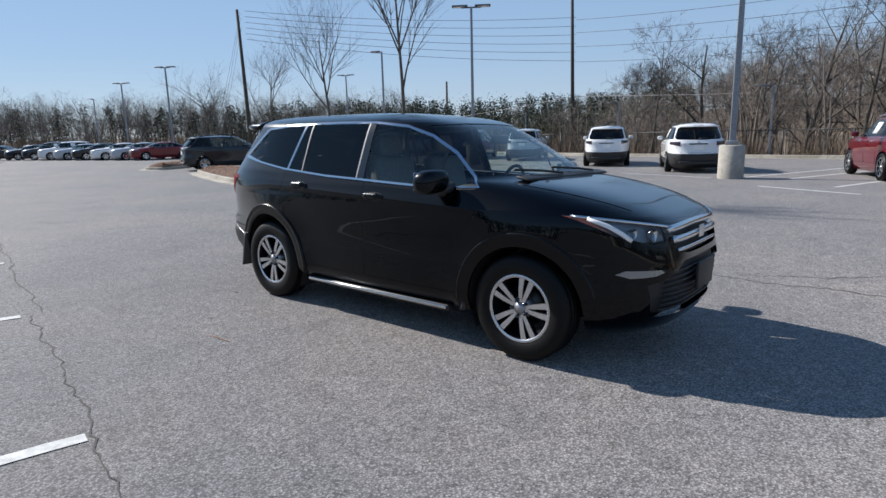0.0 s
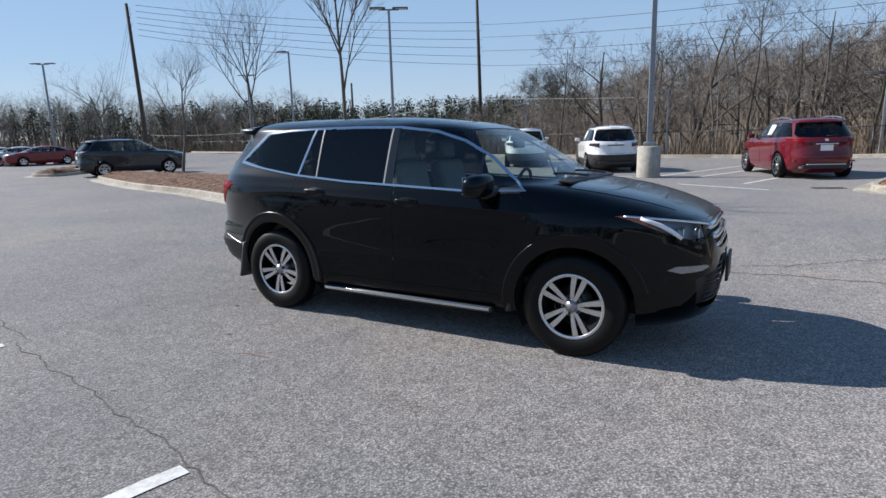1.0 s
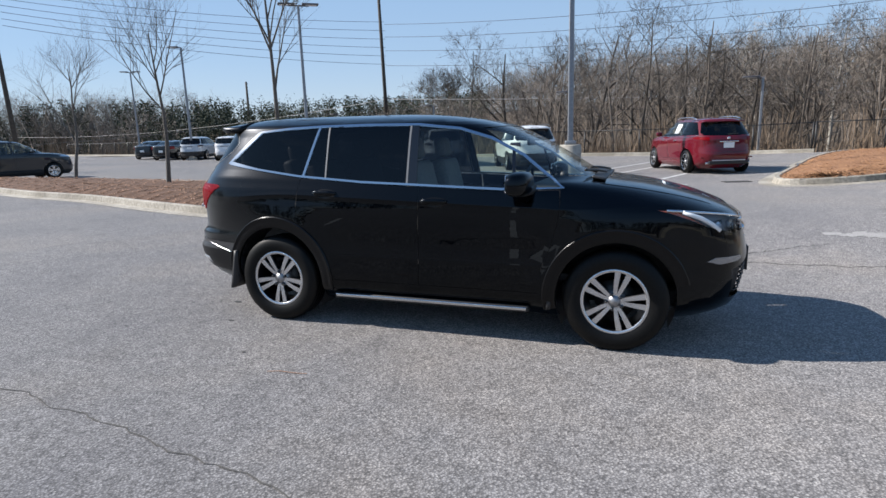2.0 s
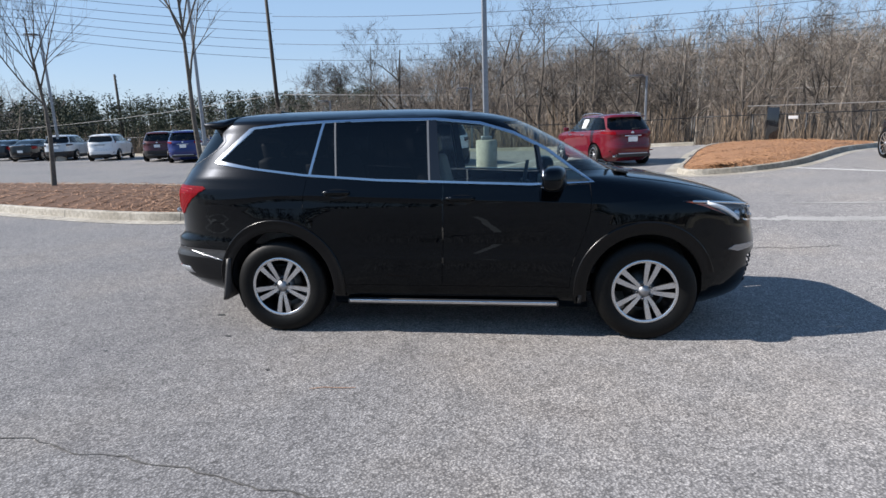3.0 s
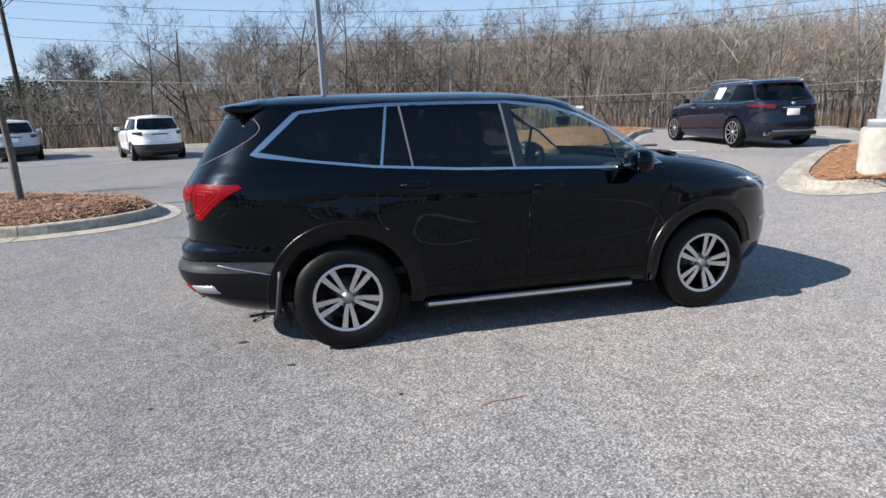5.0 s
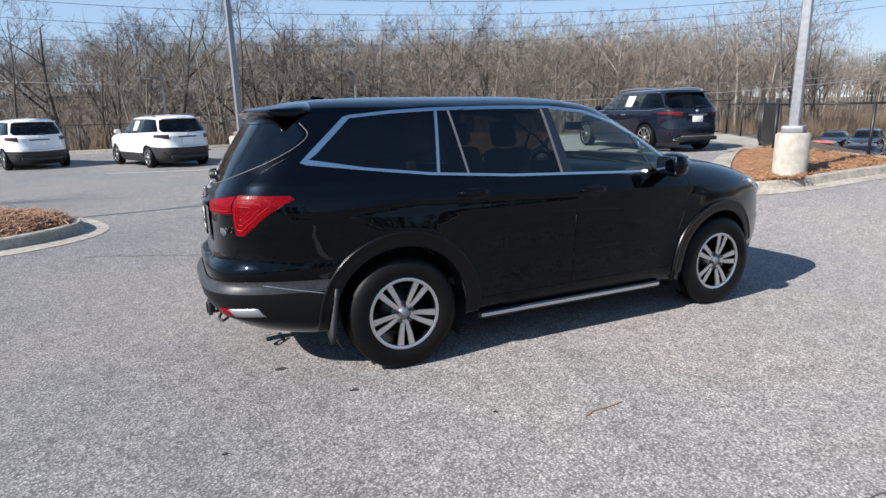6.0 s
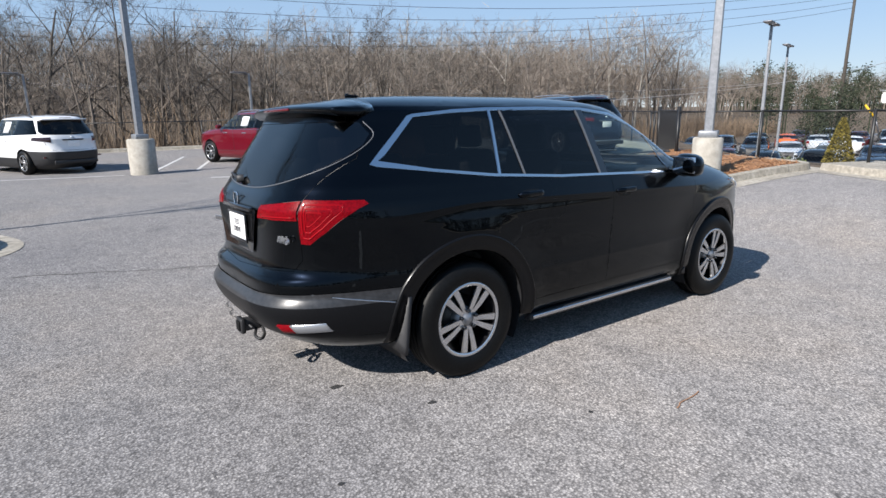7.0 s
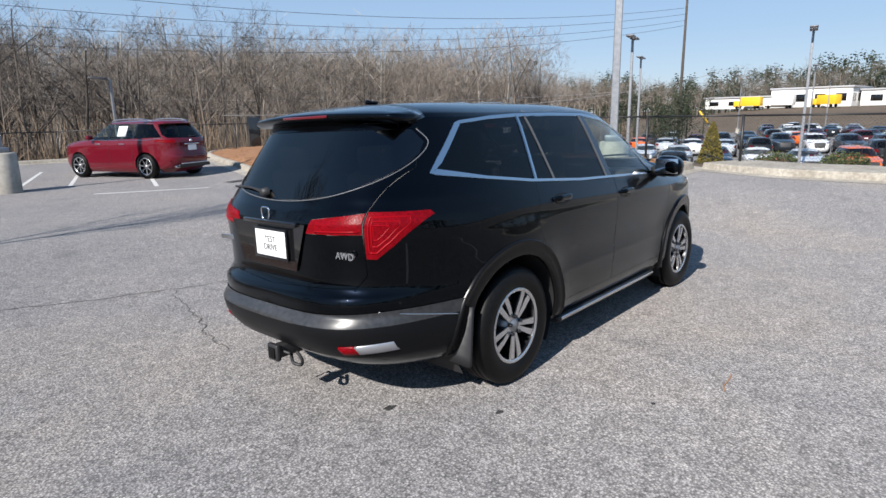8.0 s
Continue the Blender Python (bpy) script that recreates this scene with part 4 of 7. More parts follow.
    # tow hitch
    hitch = part("tow_hitch", box_bm((0.22, 0.075, 0.075), (-2.44, 0.0, 0.335), 0.006), BLACK_PLASTIC, car, "black square tow receiver")
    part("receiver_mouth", box_bm((0.03, 0.10, 0.10), (-2.54, 0.0, 0.335), 0.008), BLACK_PLASTIC, hitch)
    part("hitch_socket", box_bm((0.012, 0.062, 0.062), (-2.558, 0.0, 0.335), 0.002), RUBBER, hitch)
    part("hitch_pin", tube_bm([(-2.50, -0.10, 0.335), (-2.50, 0.09, 0.335), (-2.50, 0.095, 0.26)], 0.009, 8), BLACK_PLASTIC, hitch)
    part("hitch_loop", tube_bm(smooth_curve([(-2.46, -0.05, 0.31), (-2.49, -0.11, 0.28), (-2.47, -0.16, 0.27), (-2.43, -0.11, 0.28), (-2.42, -0.05, 0.31)], 5), 0.010, 8), BLACK_PLASTIC, hitch)
    # wheel arch flares, liners, flaps, wheels
    for sg in (1, -1):
        for cx in (-1.41, 1.41):
            bm = bmesh.new()
            rows = []
            a0, a1 = (-8, 188) if cx < 0 else (14, 192)
            trim_w = s.flares[cx] - arch_r[cx] + 0.012
            for k in range(41):
                a = radians(a0 + (a1 - a0) * k / 40)
                row = []
                for dr, o in ((-0.006, -0.02), (-0.004, 0.006), (0.004, 0.011), (trim_w * 0.5, 0.008), (trim_w - 0.020, 0.009), (trim_w - 0.010, 0.016), (trim_w - 0.002, 0.013), (trim_w + 0.002, -0.006)):
                    r = arch_r[cx] + dr
                    x, z = cx + r * math.cos(a), 0.380 + r * math.sin(a)
                    row.append(bm.verts.new((x, (s.side_y(x, max(z, 0.3)) - o) * sg, z)))
                rows.append(row)
            for a, b in zip(rows, rows[1:]):
                for j in range(7):
                    bm.faces.new((a[j], a[j + 1], b[j + 1], b[j]))
            bmesh.ops.recalc_face_normals(bm, faces=bm.faces)
            part("wheel_arch_trim", bm, TRIM_PLASTIC, car, "black plastic wheel arch trim")
            bm = bmesh.new()
            rows = []
            for k in range(25):
                a = radians(-30 + 240 * k / 24)
                x, z = cx + (arch_r[cx] + 0.003) * math.cos(a), 0.380 + (arch_r[cx] + 0.003) * math.sin(a)
                rows.append([bm.verts.new((x, y * sg, z)) for y in (s.side_y(x, max(z, 0.3)) + 0.004, -0.45)])
            for a, b in zip(rows, rows[1:]):
                bm.faces.new((a[0], b[0], b[1], a[1]))
            part("arch_liner", bm, BLACK_PLASTIC, car)
            wheel(car, (cx, -0.845 * sg, 0.372), -sg, spin=55 if cx < 0 else 3)
        # flaps
        for x0, z0, h, lean, wd in ((-1.845, 0.60, 0.34, -0.05, 0.26), (0.955, 0.55, 0.27, -0.02, 0.20)):
            bm = bmesh.new()
            rows = []
            for k in range(7):
                t = k / 6
                x = x0 + lean * t
                z = z0 - h * t
                w2 = wd * (0.25 + 0.75 * min(1, t * 1.6))
                yo = -0.955 - 0.012 * t
                rows.append([bm.verts.new(p) for p in ((x - 0.014, yo * sg, z), (x + 0.014, (yo + 0.004) * sg, z), (x + 0.03, (yo + w2) * sg, z), (x + 0.016, (yo + w2) * sg, z))])
            for a, b in zip(rows, rows[1:]):
                for j in range(4):
                    i = (j + 1) % 4
                    bm.faces.new((a[j], a[i], b[i], b[j]))
            bm.faces.new(rows[0])
            bm.faces.new(rows[-1])
            bmesh.ops.recalc_face_normals(bm, faces=bm.faces)
            part("mud_flap", bm, BLACK_PLASTIC, car, "black rubber mud flap")
        # running board
        board = part("running_board", box_bm((1.66, 0.16, 0.05), (-0.04, -0.865 * sg, 0.262), 0.018, 3), BLACK_PLASTIC, car, "black running board with a chrome edge")
        part("chrome_strip", box_bm((1.62, 0.012, 0.026), (-0.04, -0.948 * sg, 0.268), 0.005), CHROME, board, "bright chrome strip")
        part("sill", box_bm((1.80, 0.06, 0.17), (0.0, -0.90 * sg, 0.385), 0.02, 2), BLACK_PAINT, car)
        # added chrome line on the bumper's side, drawn for the glint on its ledge
        pts = [(x, (s.side_y(x, z) - 0.003) * sg, z) for x, z in [(-1.90 - 0.045 * k, 0.575 + 0.0085 * k) for k in range(11)]]
        part("bumper_line", tube_bm(pts, 0.004, 5), SATIN_CHROME, car, "thin chrome line drawn as the glint on the bumper ledge")
        # door mirror
        my = -1.0 * sg
        bm = bmesh.new()
        bmesh.ops.create_uvsphere(bm, u_segments=20, v_segments=12, radius=1.0)
        for v in bm.verts:
            x, y, z = v.co
            p = lambda t: math.copysign(abs(t) ** 0.72, t)
            v.co = (0.735 + p(x) * 0.085 + (0.03 * y), my + (-0.07 + 0.125 * p(y)) * sg, 1.222 + p(z) * 0.088 + 0.012 * y * sg)
        mirror = part("door_mirror", bm, BLACK_PAINT, car)
        part("mirror_glass", box_bm((0.006, 0.19, 0.125), (0.655, my - 0.075 * sg, 1.225), 0.003), CHROME, mirror)
        part("mirror_foot", tube_bm([(0.80, -0.90 * sg, 1.175), (0.78, -0.97 * sg, 1.165), (0.75, -1.03 * sg, 1.165)], [0.045, 0.035, 0.04], 8), BLACK_PLASTIC, mirror)
    # roof fin, wipers, underside
    bm = box_bm((0.10, 0.03, 0.032), (-1.66, 0.0, 1.778), 0.012, 3)
    for v in bm.verts:
        if v.co.z > 1.785 and v.co.x > -1.64:
            v.co.x -= 0.07
    part("roof_aerial", bm, BLACK_PAINT, car)
    for y0, y1 in ((-0.10, -0.62), (0.45, -0.05)):
        pts = [(1.275, y0, 1.262), (1.215, (y0 + y1) / 2, 1.287), (1.15, y1, 1.300)]
        part("wiper", tube_bm(smooth_curve(pts, 4), 0.010, 5), BLACK_PLASTIC, car)
    part("cowl", box_bm((0.10, 1.36, 0.02), (1.255, 0, 1.243), 0.008, turn=(0, 12, 0)), BLACK_PLASTIC, car)
    part("underbody", box_bm((4.3, 1.1, 0.14), (-0.05, 0, 0.33), 0.03), BLACK_PLASTIC, car)
    part("engine_bay", box_bm((1.25, 0.86, 0.50), (1.45, 0, 0.66), 0.04), BLACK_PLASTIC, car)
    part("boot_floor", box_bm((1.3, 0.86, 0.40), (-1.62, 0, 0.62), 0.04), BLACK_PLASTIC, car)
    part("cabin_floor", box_bm((2.9, 1.60, 0.06), (-0.30, 0, 0.50), 0.01), CABIN, car)
    # cabin
    part("dashboard", box_bm((0.5, 1.5, 0.26), (0.90, 0, 1.05), 0.08, 3), CABIN, car)
    part("load_floor", box_bm((0.75, 1.2, 0.08), (-1.92, 0, 0.86), 0.02), CABIN, car)
    for x, y, hd in ((0.05, -0.38, 1), (0.05, 0.38, 1), (-0.85, -0.42, 1), (-0.85, 0.42, 1), (-1.62, -0.4, 1), (-1.62, 0.4, 1)):
        bm = box_bm((0.52, 0.52, 0.16), (x, y, 0.74), 0.05, 3)
        box_bm((0.15, 0.50, 0.62), (x - 0.30, y, 1.06), 0.05, 3, (0, -14, 0), bm)
        box_bm((0.10, 0.27, 0.19), (x - 0.385, y, 1.475 if x > -1 else 1.42), 0.04, 3, (0, -10, 0), bm)
        part("seat", bm, SEAT, car, "grey leather seat with a headrest")
    bm = bmesh.new()
    ring_ = [(0.52 + 0.05 * math.sin(a) * 0.6, 0.38 + 0.185 * math.cos(a), 1.10 + 0.185 * math.sin(a)) for a in [2 * math.pi * k / 24 for k in range(25)]]
    tube_bm(ring_, 0.016, 8, bm, cap=False)
    tube_bm([(0.50, 0.20, 1.10), (0.56, 0.38, 1.09), (0.50, 0.56, 1.10)], 0.018, 6, bm)
    part("steering_wheel", bm, CABIN, car)
    part("rear_view_mirror", box_bm((0.03, 0.24, 0.07), (0.62, 0, 1.52), 0.012), CABIN, car)
    return car


pilot = main_suv()

# ---- the ground ----
def step(a, b, t):
    t = np.clip((t - a) / (b - a), 0.0, 1.0)
    return t * t * (3 - 2 * t)


def lot_z(x, y):
    """The height of the upper lot: the car's own slope near it, level farther off."""
    r = np.hypot(x, y)
    w = 1 - step(2.8, 6.8, r)
    far = 0.10 - 0.05 * step(12.0, 22.0, y) + 0.28 * step(4.0, 10.0, x) * (1 - 0.5 * step(14.0, 22.0, y))
    return w * (-0.00894 * x - 0.02485 * y) + (1 - w) * far


def back_edge(x):
    """Where the lot ends at the back, by the fence."""
    return np.interp(x, [-120, -60, -34, -20, -11.3, -1.5, 4.0, 8.5, 12.0, 60], [62, 44, 36, 31, 28.3, 26.6, 25.8, 24.4, 22.0, 20.0])


def right_edge(y):
    """Where the lot ends at the right, by the walk."""
    return np.interp(y, [-60, 1.4, 2.2, 5.5, 9.0, 14.0, 20.0, 25.0], [9.2, 9.7, 10.6, 11.2, 15.0, 18.5, 15.5, 11.0])


def land_z(x, y):
    """The height of the land all round."""
    z = lot_z(x, y) - 0.05
    low = np.interp(y, [-60, 4, 7, 12, 16, 20, 26, 34], [11.6, 12.6, 16, 19.5, 19.5, 19, 22, 60])
    drop = step(0.0, 5.5, x - low)
    z = z * (1 - drop) - 2.3 * drop
    z = z - 2.6 * step(1.5, 9.0, y - back_edge(x)) * (1 - drop)
    z = z + 11.0 * step(60.0, 190.0, y) + 4.0 * step(190.0, 400.0, y) * (1 - step(0.0, 140.0, x - 30))
    z = z - 9.0 * step(60.0, 190.0, y) * step(120.0, 260.0, x)
    z = z - 6.0 * step(60.0, 190.0, y) * step(18.0, 80.0, -x)
    z = z + 4.4 * step(112.0, 225.0, x) * (1 - step(40.0, 90.0, y))
    return z


def sheet(name, xs, ys, height, material, keep=None, kind="structure", label=""):
    verts, faces = [], []
    gx, gy = np.meshgrid(xs, ys, indexing="ij")
    gz = height(gx, gy)
    n = len(ys)
    verts = np.stack([gx, gy, gz], -1).reshape(-1, 3).tolist()
    for i in range(len(xs) - 1):
        for j in range(n - 1):
            if keep is None or keep((xs[i] + xs[i + 1]) / 2, (ys[j] + ys[j + 1]) / 2):
                faces.append((i * n + j, (i + 1) * n + j, (i + 1) * n + j + 1, i * n + j + 1))
    return tagged(mesh_part(name, verts, faces, material, None, True, label), kind=kind)


def spread(lo, hi, fine_lo, fine_hi, fine, grow=1.35):
    out = list(np.arange(fine_lo, fine_hi + fine / 2, fine))
    s = fine
    while out[-1] < hi:
        s *= grow
        out.append(min(out[-1] + s, hi))
    s = fine
    while out[0] > lo:
        s *= grow
        out.insert(0, max(out[0] - s, lo))
    return np.array(out)


sheet("ground", spread(-2500, 2500, -70, 60, 2.0), spread(-2500, 2500, -40, 180, 2.0), land_z, LITTER)
sheet("parking_lot", spread(-120, 19.0, -24, 19.0, 0.5), spread(-60, 45, -12, 29, 0.5), lot_z, ASPHALT, lambda x, y: x < right_edge(y) + 0.1 and y < back_edge(x) + 0.2)
sheet("lower_lot", spread(18.0, 112, 18.0, 70, 3.0), spread(-70, 27, -40, 27, 3.0), lambda x, y: 0 * x - 2.2, ASPHALT_LOW)


def gz(x, y):
    return float(lot_z(x, y))


def strip(name, pts, width, material, lift=0.004, label="", jitter=0.0, parent=None, seed=1, taper=False):
    """A flat band that lies on the lot."""
    rnd = random.Random(seed)
    pts = [Vector((p[0], p[1], 0)) for p in pts]
    verts, faces = [], []
    for k, p in enumerate(pts):
        d = (pts[min(k + 1, len(pts) - 1)] - pts[max(k - 1, 0)]).normalized()
        s = Vector((-d.y, d.x, 0))
        w = width * (1 + jitter * rnd.uniform(-0.7, 0.9)) / 2
        if taper and k in (0, len(pts) - 1):
            w *= 0.1
        o = s * jitter * width * rnd.uniform(-1, 1)
        for q in (p - s * w + o, p + s * w + o):
            verts.append((q.x, q.y, gz(q.x, q.y) + lift))
    for k in range(len(pts) - 1):
        faces.append((2 * k, 2 * k + 2, 2 * k + 3, 2 * k + 1))
    return tagged(mesh_part(name, verts, faces, material, parent, False, label), kind="structure")


def wander(a, b, n, amount, seed):
    rnd = random.Random(seed)
    a, b = Vector((*a, 0)), Vector((*b, 0))
    s = Vector((-(b - a).y, (b - a).x, 0)).normalized()
    off, out = 0.0, []
    for k in range(n + 1):
        off = off * 0.8 + rnd.uniform(-1, 1) * amount
        out.append(a.lerp(b, k / n) + s * off)
    return out


# cracks and tar lines
strip("asphalt_crack", wander((-9.5, -1.25), (-2.55, -2.67), 60, 0.03, 3), 0.009, CRACK, 0.004, "long open crack in the asphalt", 0.5, taper=True)
strip("asphalt_crack", wander((-2.55, -2.67), (3.0, -3.80), 90, 0.02, 4), 0.008, CRACK, 0.004, "long open crack in the asphalt", 0.6, taper=True)
strip("asphalt_crack", wander((-3.8, 3.75), (1.2, 2.5), 60, 0.02, 5), 0.014, CRACK, 0.004, "thin crack in the asphalt", 0.5, taper=True)
strip("asphalt_crack", wander((-1.74, 3.2), (-2.3, 1.1), 40, 0.035, 6), 0.009, CRACK, 0.004, "thin crack in the asphalt", 0.6, taper=True)
strip("asphalt_crack", wander((1.6, 2.75), (4.4, 2.35), 44, 0.04, 7), 0.02, CRACK, 0.004, "cracked patch of asphalt", 0.8, taper=True)
strip("asphalt_crack", wander((2.0, 2.8), (3.9, 3.5), 40, 0.05, 8), 0.013, CRACK, 0.004, "cracked patch of asphalt", 0.8, taper=True)
# scuffed pale streaks in the drive lane
for k, (a, b, w) in enumerate((((3.95, 4.15), (5.9, 3.25), 0.16), ((4.3, 4.12), (5.6, 3.50), 0.22), ((5.0, 5.3), (6.2, 4.75), 0.10))):
    strip("worn_streak", wander(a, b, 34, 0.008, 60 + k), w, WORN, 0.004 + 0.001 * k, "pale scuffed streak on the asphalt", 0.28, taper=True)
# stall lines
for a, b, w in (((0.23, -3.27), (-0.22, -5.6), 0.10), ((-2.57, -2.76), (-3.05, -5.0), 0.10), ((2.95, -3.9), (2.45, -6.2), 0.10), ((-5.5, -2.1), (-6.0, -4.4), 0.10),
                ((-0.40, 14.6), (1.85, 20.9), 0.10), ((0.75, 14.4), (3.0, 20.6), 0.10), ((2.02, 12.2), (2.9, 14.6), 0.10), ((0.45, 11.85), (2.6, 10.7), 0.11), ((-4.4, 15.2), (-1.2, 14.1), 0.10),
                ((-8.2, 18.2), (-6.4, 21.2), 0.10), ((6.9, 11.0), (8.2, 8.3), 0.10), ((-12.2, 20.0), (-9.6, 18.9), 0.10)):
    n = 14
    strip("stall_line", [Vector((*a, 0)).lerp(Vector((*b, 0)), k / n) for k in range(n + 1)], w, STRIPE, 0.005, "worn white stall line", 0.06)


def stain(name, x, y, rx, ry, material, label, seed):
    """A small flat spot with an uneven rim."""
    r = random.Random(seed)
    ring = [(x + rx * math.cos(a) * r.uniform(0.6, 1.2), y + ry * math.sin(a) * r.uniform(0.6, 1.2)) for a in [2 * math.pi * k / 11 for k in range(11)]]
    return tagged(mesh_part(name, [(px, py, gz(px, py) + 0.004) for px, py in ring], [tuple(range(11))], material, None, False, label), kind="structure")


for k, (x, y, rx, ry) in enumerate(((-2.17, -0.57, 0.05, 0.03), (-1.82, -1.11, 0.03, 0.02), (-2.6, -1.5, 0.02, 0.015), (-1.2, -1.75, 0.018, 0.014))):
    stain("oil_stain", x, y, rx, ry, TAR, "small dark oil spot on the asphalt", 40 + k)
strip("straw_bit", wander((-0.80, -2.02), (-0.52, -1.95), 8, 0.012, 44), 0.008, STRAW, 0.006, "loose straw lying on the asphalt", 0.3)


# ---- kerbs and planted islands ----
def offset_line(pts, d):
    out = []
    n = len(pts)
    for k in range(n):
        a, b = Vector(pts[k - 1]), Vector(pts[(k + 1) % n])
        t = (b - a).normalized()
        out.append((pts[k][0] - t.y * d, pts[k][1] + t.x * d))
    return out


def closed_curve(pts, per=6):
    n = len(pts)
    p3 = [(x, y, 0) for x, y in pts]
    ext = [p3[-1], *p3, p3[0], p3[1]]
    c = smooth_curve(ext, per)
    return [(v.x, v.y) for v in c[per:per * (n + 1)]]


def island(name, outline, fill, chip, label, mound=0.22, chips=1500, seed=5, per=6, kerb_h=0.15, gutter=0.32, group=""):
    """A planted island: a concrete gutter and kerb round a mound of mulch with loose pieces on it."""
    line = closed_curve(outline, per)
    area = sum(a[0] * b[1] - b[0] * a[1] for a, b in zip(line, line[1:] + line[:1]))
    if area < 0:
        line.reverse()
    own = thing(name, Matrix.Identity(4), label, "island", group)
    rings = [offset_line(line, d) for d in (-gutter, -0.012, 0.012, 0.03, 0.135, 0.15)]
    lifts = (0.006, 0.014, kerb_h - 0.018, kerb_h, kerb_h, kerb_h - 0.03)
    n = len(line)
    verts, faces = [], []
    for ring, lift in zip(rings, lifts):
        verts += [(x, y, gz(x, y) + lift) for x, y in ring]
    for r in range(len(rings) - 1):
        for k in range(n):
            j = (k + 1) % n
            faces.append((r * n + k, r * n + j, (r + 1) * n + j, (r + 1) * n + k))
    mesh_part("kerb", verts, faces, CONCRETE, own, False, "pale concrete kerb with a gutter")
    # joints across the kerb
    acc, last = 0.0, Vector(line[0])
    for k in range(1, n):
        p = Vector(line[k])
        acc += (p - last).length
        last = p
        if acc > 2.9:
            acc = 0.0
            q = [(rings[i][k], lifts[i]) for i in range(6)]
            t = (Vector(line[(k + 1) % n]) - Vector(line[k - 1])).normalized() * 0.006
            vs, fs = [], []
            for (x, y), lift in q:
                for sg in (-1, 1):
                    vs.append((x + sg * t.x, y + sg * t.y, gz(x, y) + lift + 0.002))
            fs = [(2 * i, 2 * i + 1, 2 * i + 3, 2 * i + 2) for i in range(5)]
            mesh_part("kerb_joint", vs, fs, CRACK, own)
    # mound
    inner = offset_line(line, 0.148)
    c = Vector((sum(p[0] for p in inner) / n, sum(p[1] for p in inner) / n))
    rnd = random.Random(seed)
    verts, faces = [], []
    levels = [0.0, 0.04, 0.10, 0.2, 0.32, 0.46, 0.6, 0.75, 0.9]
    axis = max(((Vector(a) - Vector(b)) for a in inner[::5] for b in inner[::5]), key=lambda v: v.length).normalized()
    spine = []
    for x, y in inner:
        d = Vector((x, y)) - c
        spine.append(c + axis * d.dot(axis) * 0.93)
    for t in levels:
        for k in range(n):
            p = Vector(inner[k]).lerp(spine[k], t)
            h = kerb_h - 0.03 + mound * (1 - (1 - min(t * 1.5, 1)) ** 2)
            h += 0.035 * noise.noise((p.x * 3, p.y * 3, seed)) * min(1, t * 12) + 0.02 * noise.noise((p.x * 9, p.y * 9, seed)) * min(1, t * 12)
            verts.append((p.x, p.y, gz(p.x, p.y) + h))
    for r in range(len(levels) - 1):
        for k in range(n):
            j = (k + 1) % n
            faces.append((r * n + k, r * n + j, (r + 1) * n + j, (r + 1) * n + k))
    top = (len(levels) - 1) * n
    faces.append(tuple(range(top, top + n)))
    mesh_part("mulch_bed", verts, faces, fill, own, True)
    # loose straw and chips
    vs, fs = [], []
    for _ in range(chips):
        k = rnd.randrange(n)
        t = rnd.random() ** 1.3 * 0.98
        p = Vector(inner[k]).lerp(spine[k], t) + Vector((rnd.gauss(0, 0.05), rnd.gauss(0, 0.05)))
        h = gz(p.x, p.y) + kerb_h - 0.03 + mound * (1 - (1 - min(t * 1.5, 1)) ** 2) + 0.035 * noise.noise((p.x * 3, p.y * 3, seed)) + 0.008
        a, ln, w = rnd.uniform(0, math.pi), rnd.uniform(0.05, 0.17), rnd.uniform(0.006, 0.016)
        d = Vector((math.cos(a), math.sin(a), rnd.uniform(-0.1, 0.45))) * ln / 2
        s = Vector((-math.sin(a), math.cos(a), rnd.uniform(-0.5, 0.5))) * w / 2
        o = Vector((p.x, p.y, h + rnd.uniform(0, 0.025)))
        b = len(vs)
        vs += [o - d - s, o + d - s, o + d + s, o - d + s]
        fs.append((b, b + 1, b + 2, b + 3))
    tagged(mesh_part("loose_mulch", vs, fs, chip, own), kind="stuff")
    return own


island("planted_island", [(-3.95, 5.6), (-4.2, 4.85), (-5.15, 4.30), (-6.35, 4.34), (-8.35, 4.92), (-12.1, 6.25), (-15.8, 7.2), (-20.7, 9.0), (-22.2, 9.9), (-21.6, 11.0), (-18.0, 11.4), (-13.4, 10.8), (-9.2, 9.8), (-6.5, 8.5), (-4.7, 7.0)],
       MULCH_RED, STRAWS, "long planted island of brown pine straw inside a concrete kerb", 0.14, 9000, 5)
island("planted_island", [(4.55, 10.95), (5.4, 10.27), (7.25, 10.75), (8.8, 12.4), (10.2, 14.2), (12.5, 16.8), (13.6, 19.2), (12.9, 21.8), (10.8, 23.0), (8.9, 22.6), (7.2, 19.0), (5.7, 14.6)],
       MULCH_TAN, CHIPS, "planted island of orange-brown mulch inside a concrete kerb", 0.10, 6000, 6)
island("planted_island", [(6.15, 2.55), (6.8, 2.15), (8.0, 1.95), (9.0, 1.78), (9.75, 1.7), (10.2, 2.3), (10.6, 3.6), (10.7, 5.2), (10.2, 5.9), (9.1, 5.3), (7.7, 4.3), (6.5, 3.3)],
       MULCH_TAN, CHIPS, "small planted island of orange-brown mulch under a light pole", 0.06, 2600, 7)
island("planted_island", [(-28.6, 10.4), (-27.0, 10.1), (-26.5, 10.8), (-28.0, 13.5), (-31.0, 18.0), (-33.0, 21.4), (-34.8, 22.0), (-34.8, 19.6), (-31.4, 14.0)],
       MULCH_RED, STRAWS, "planted island of brown pine straw inside a concrete kerb", 0.22, 1500, 8)
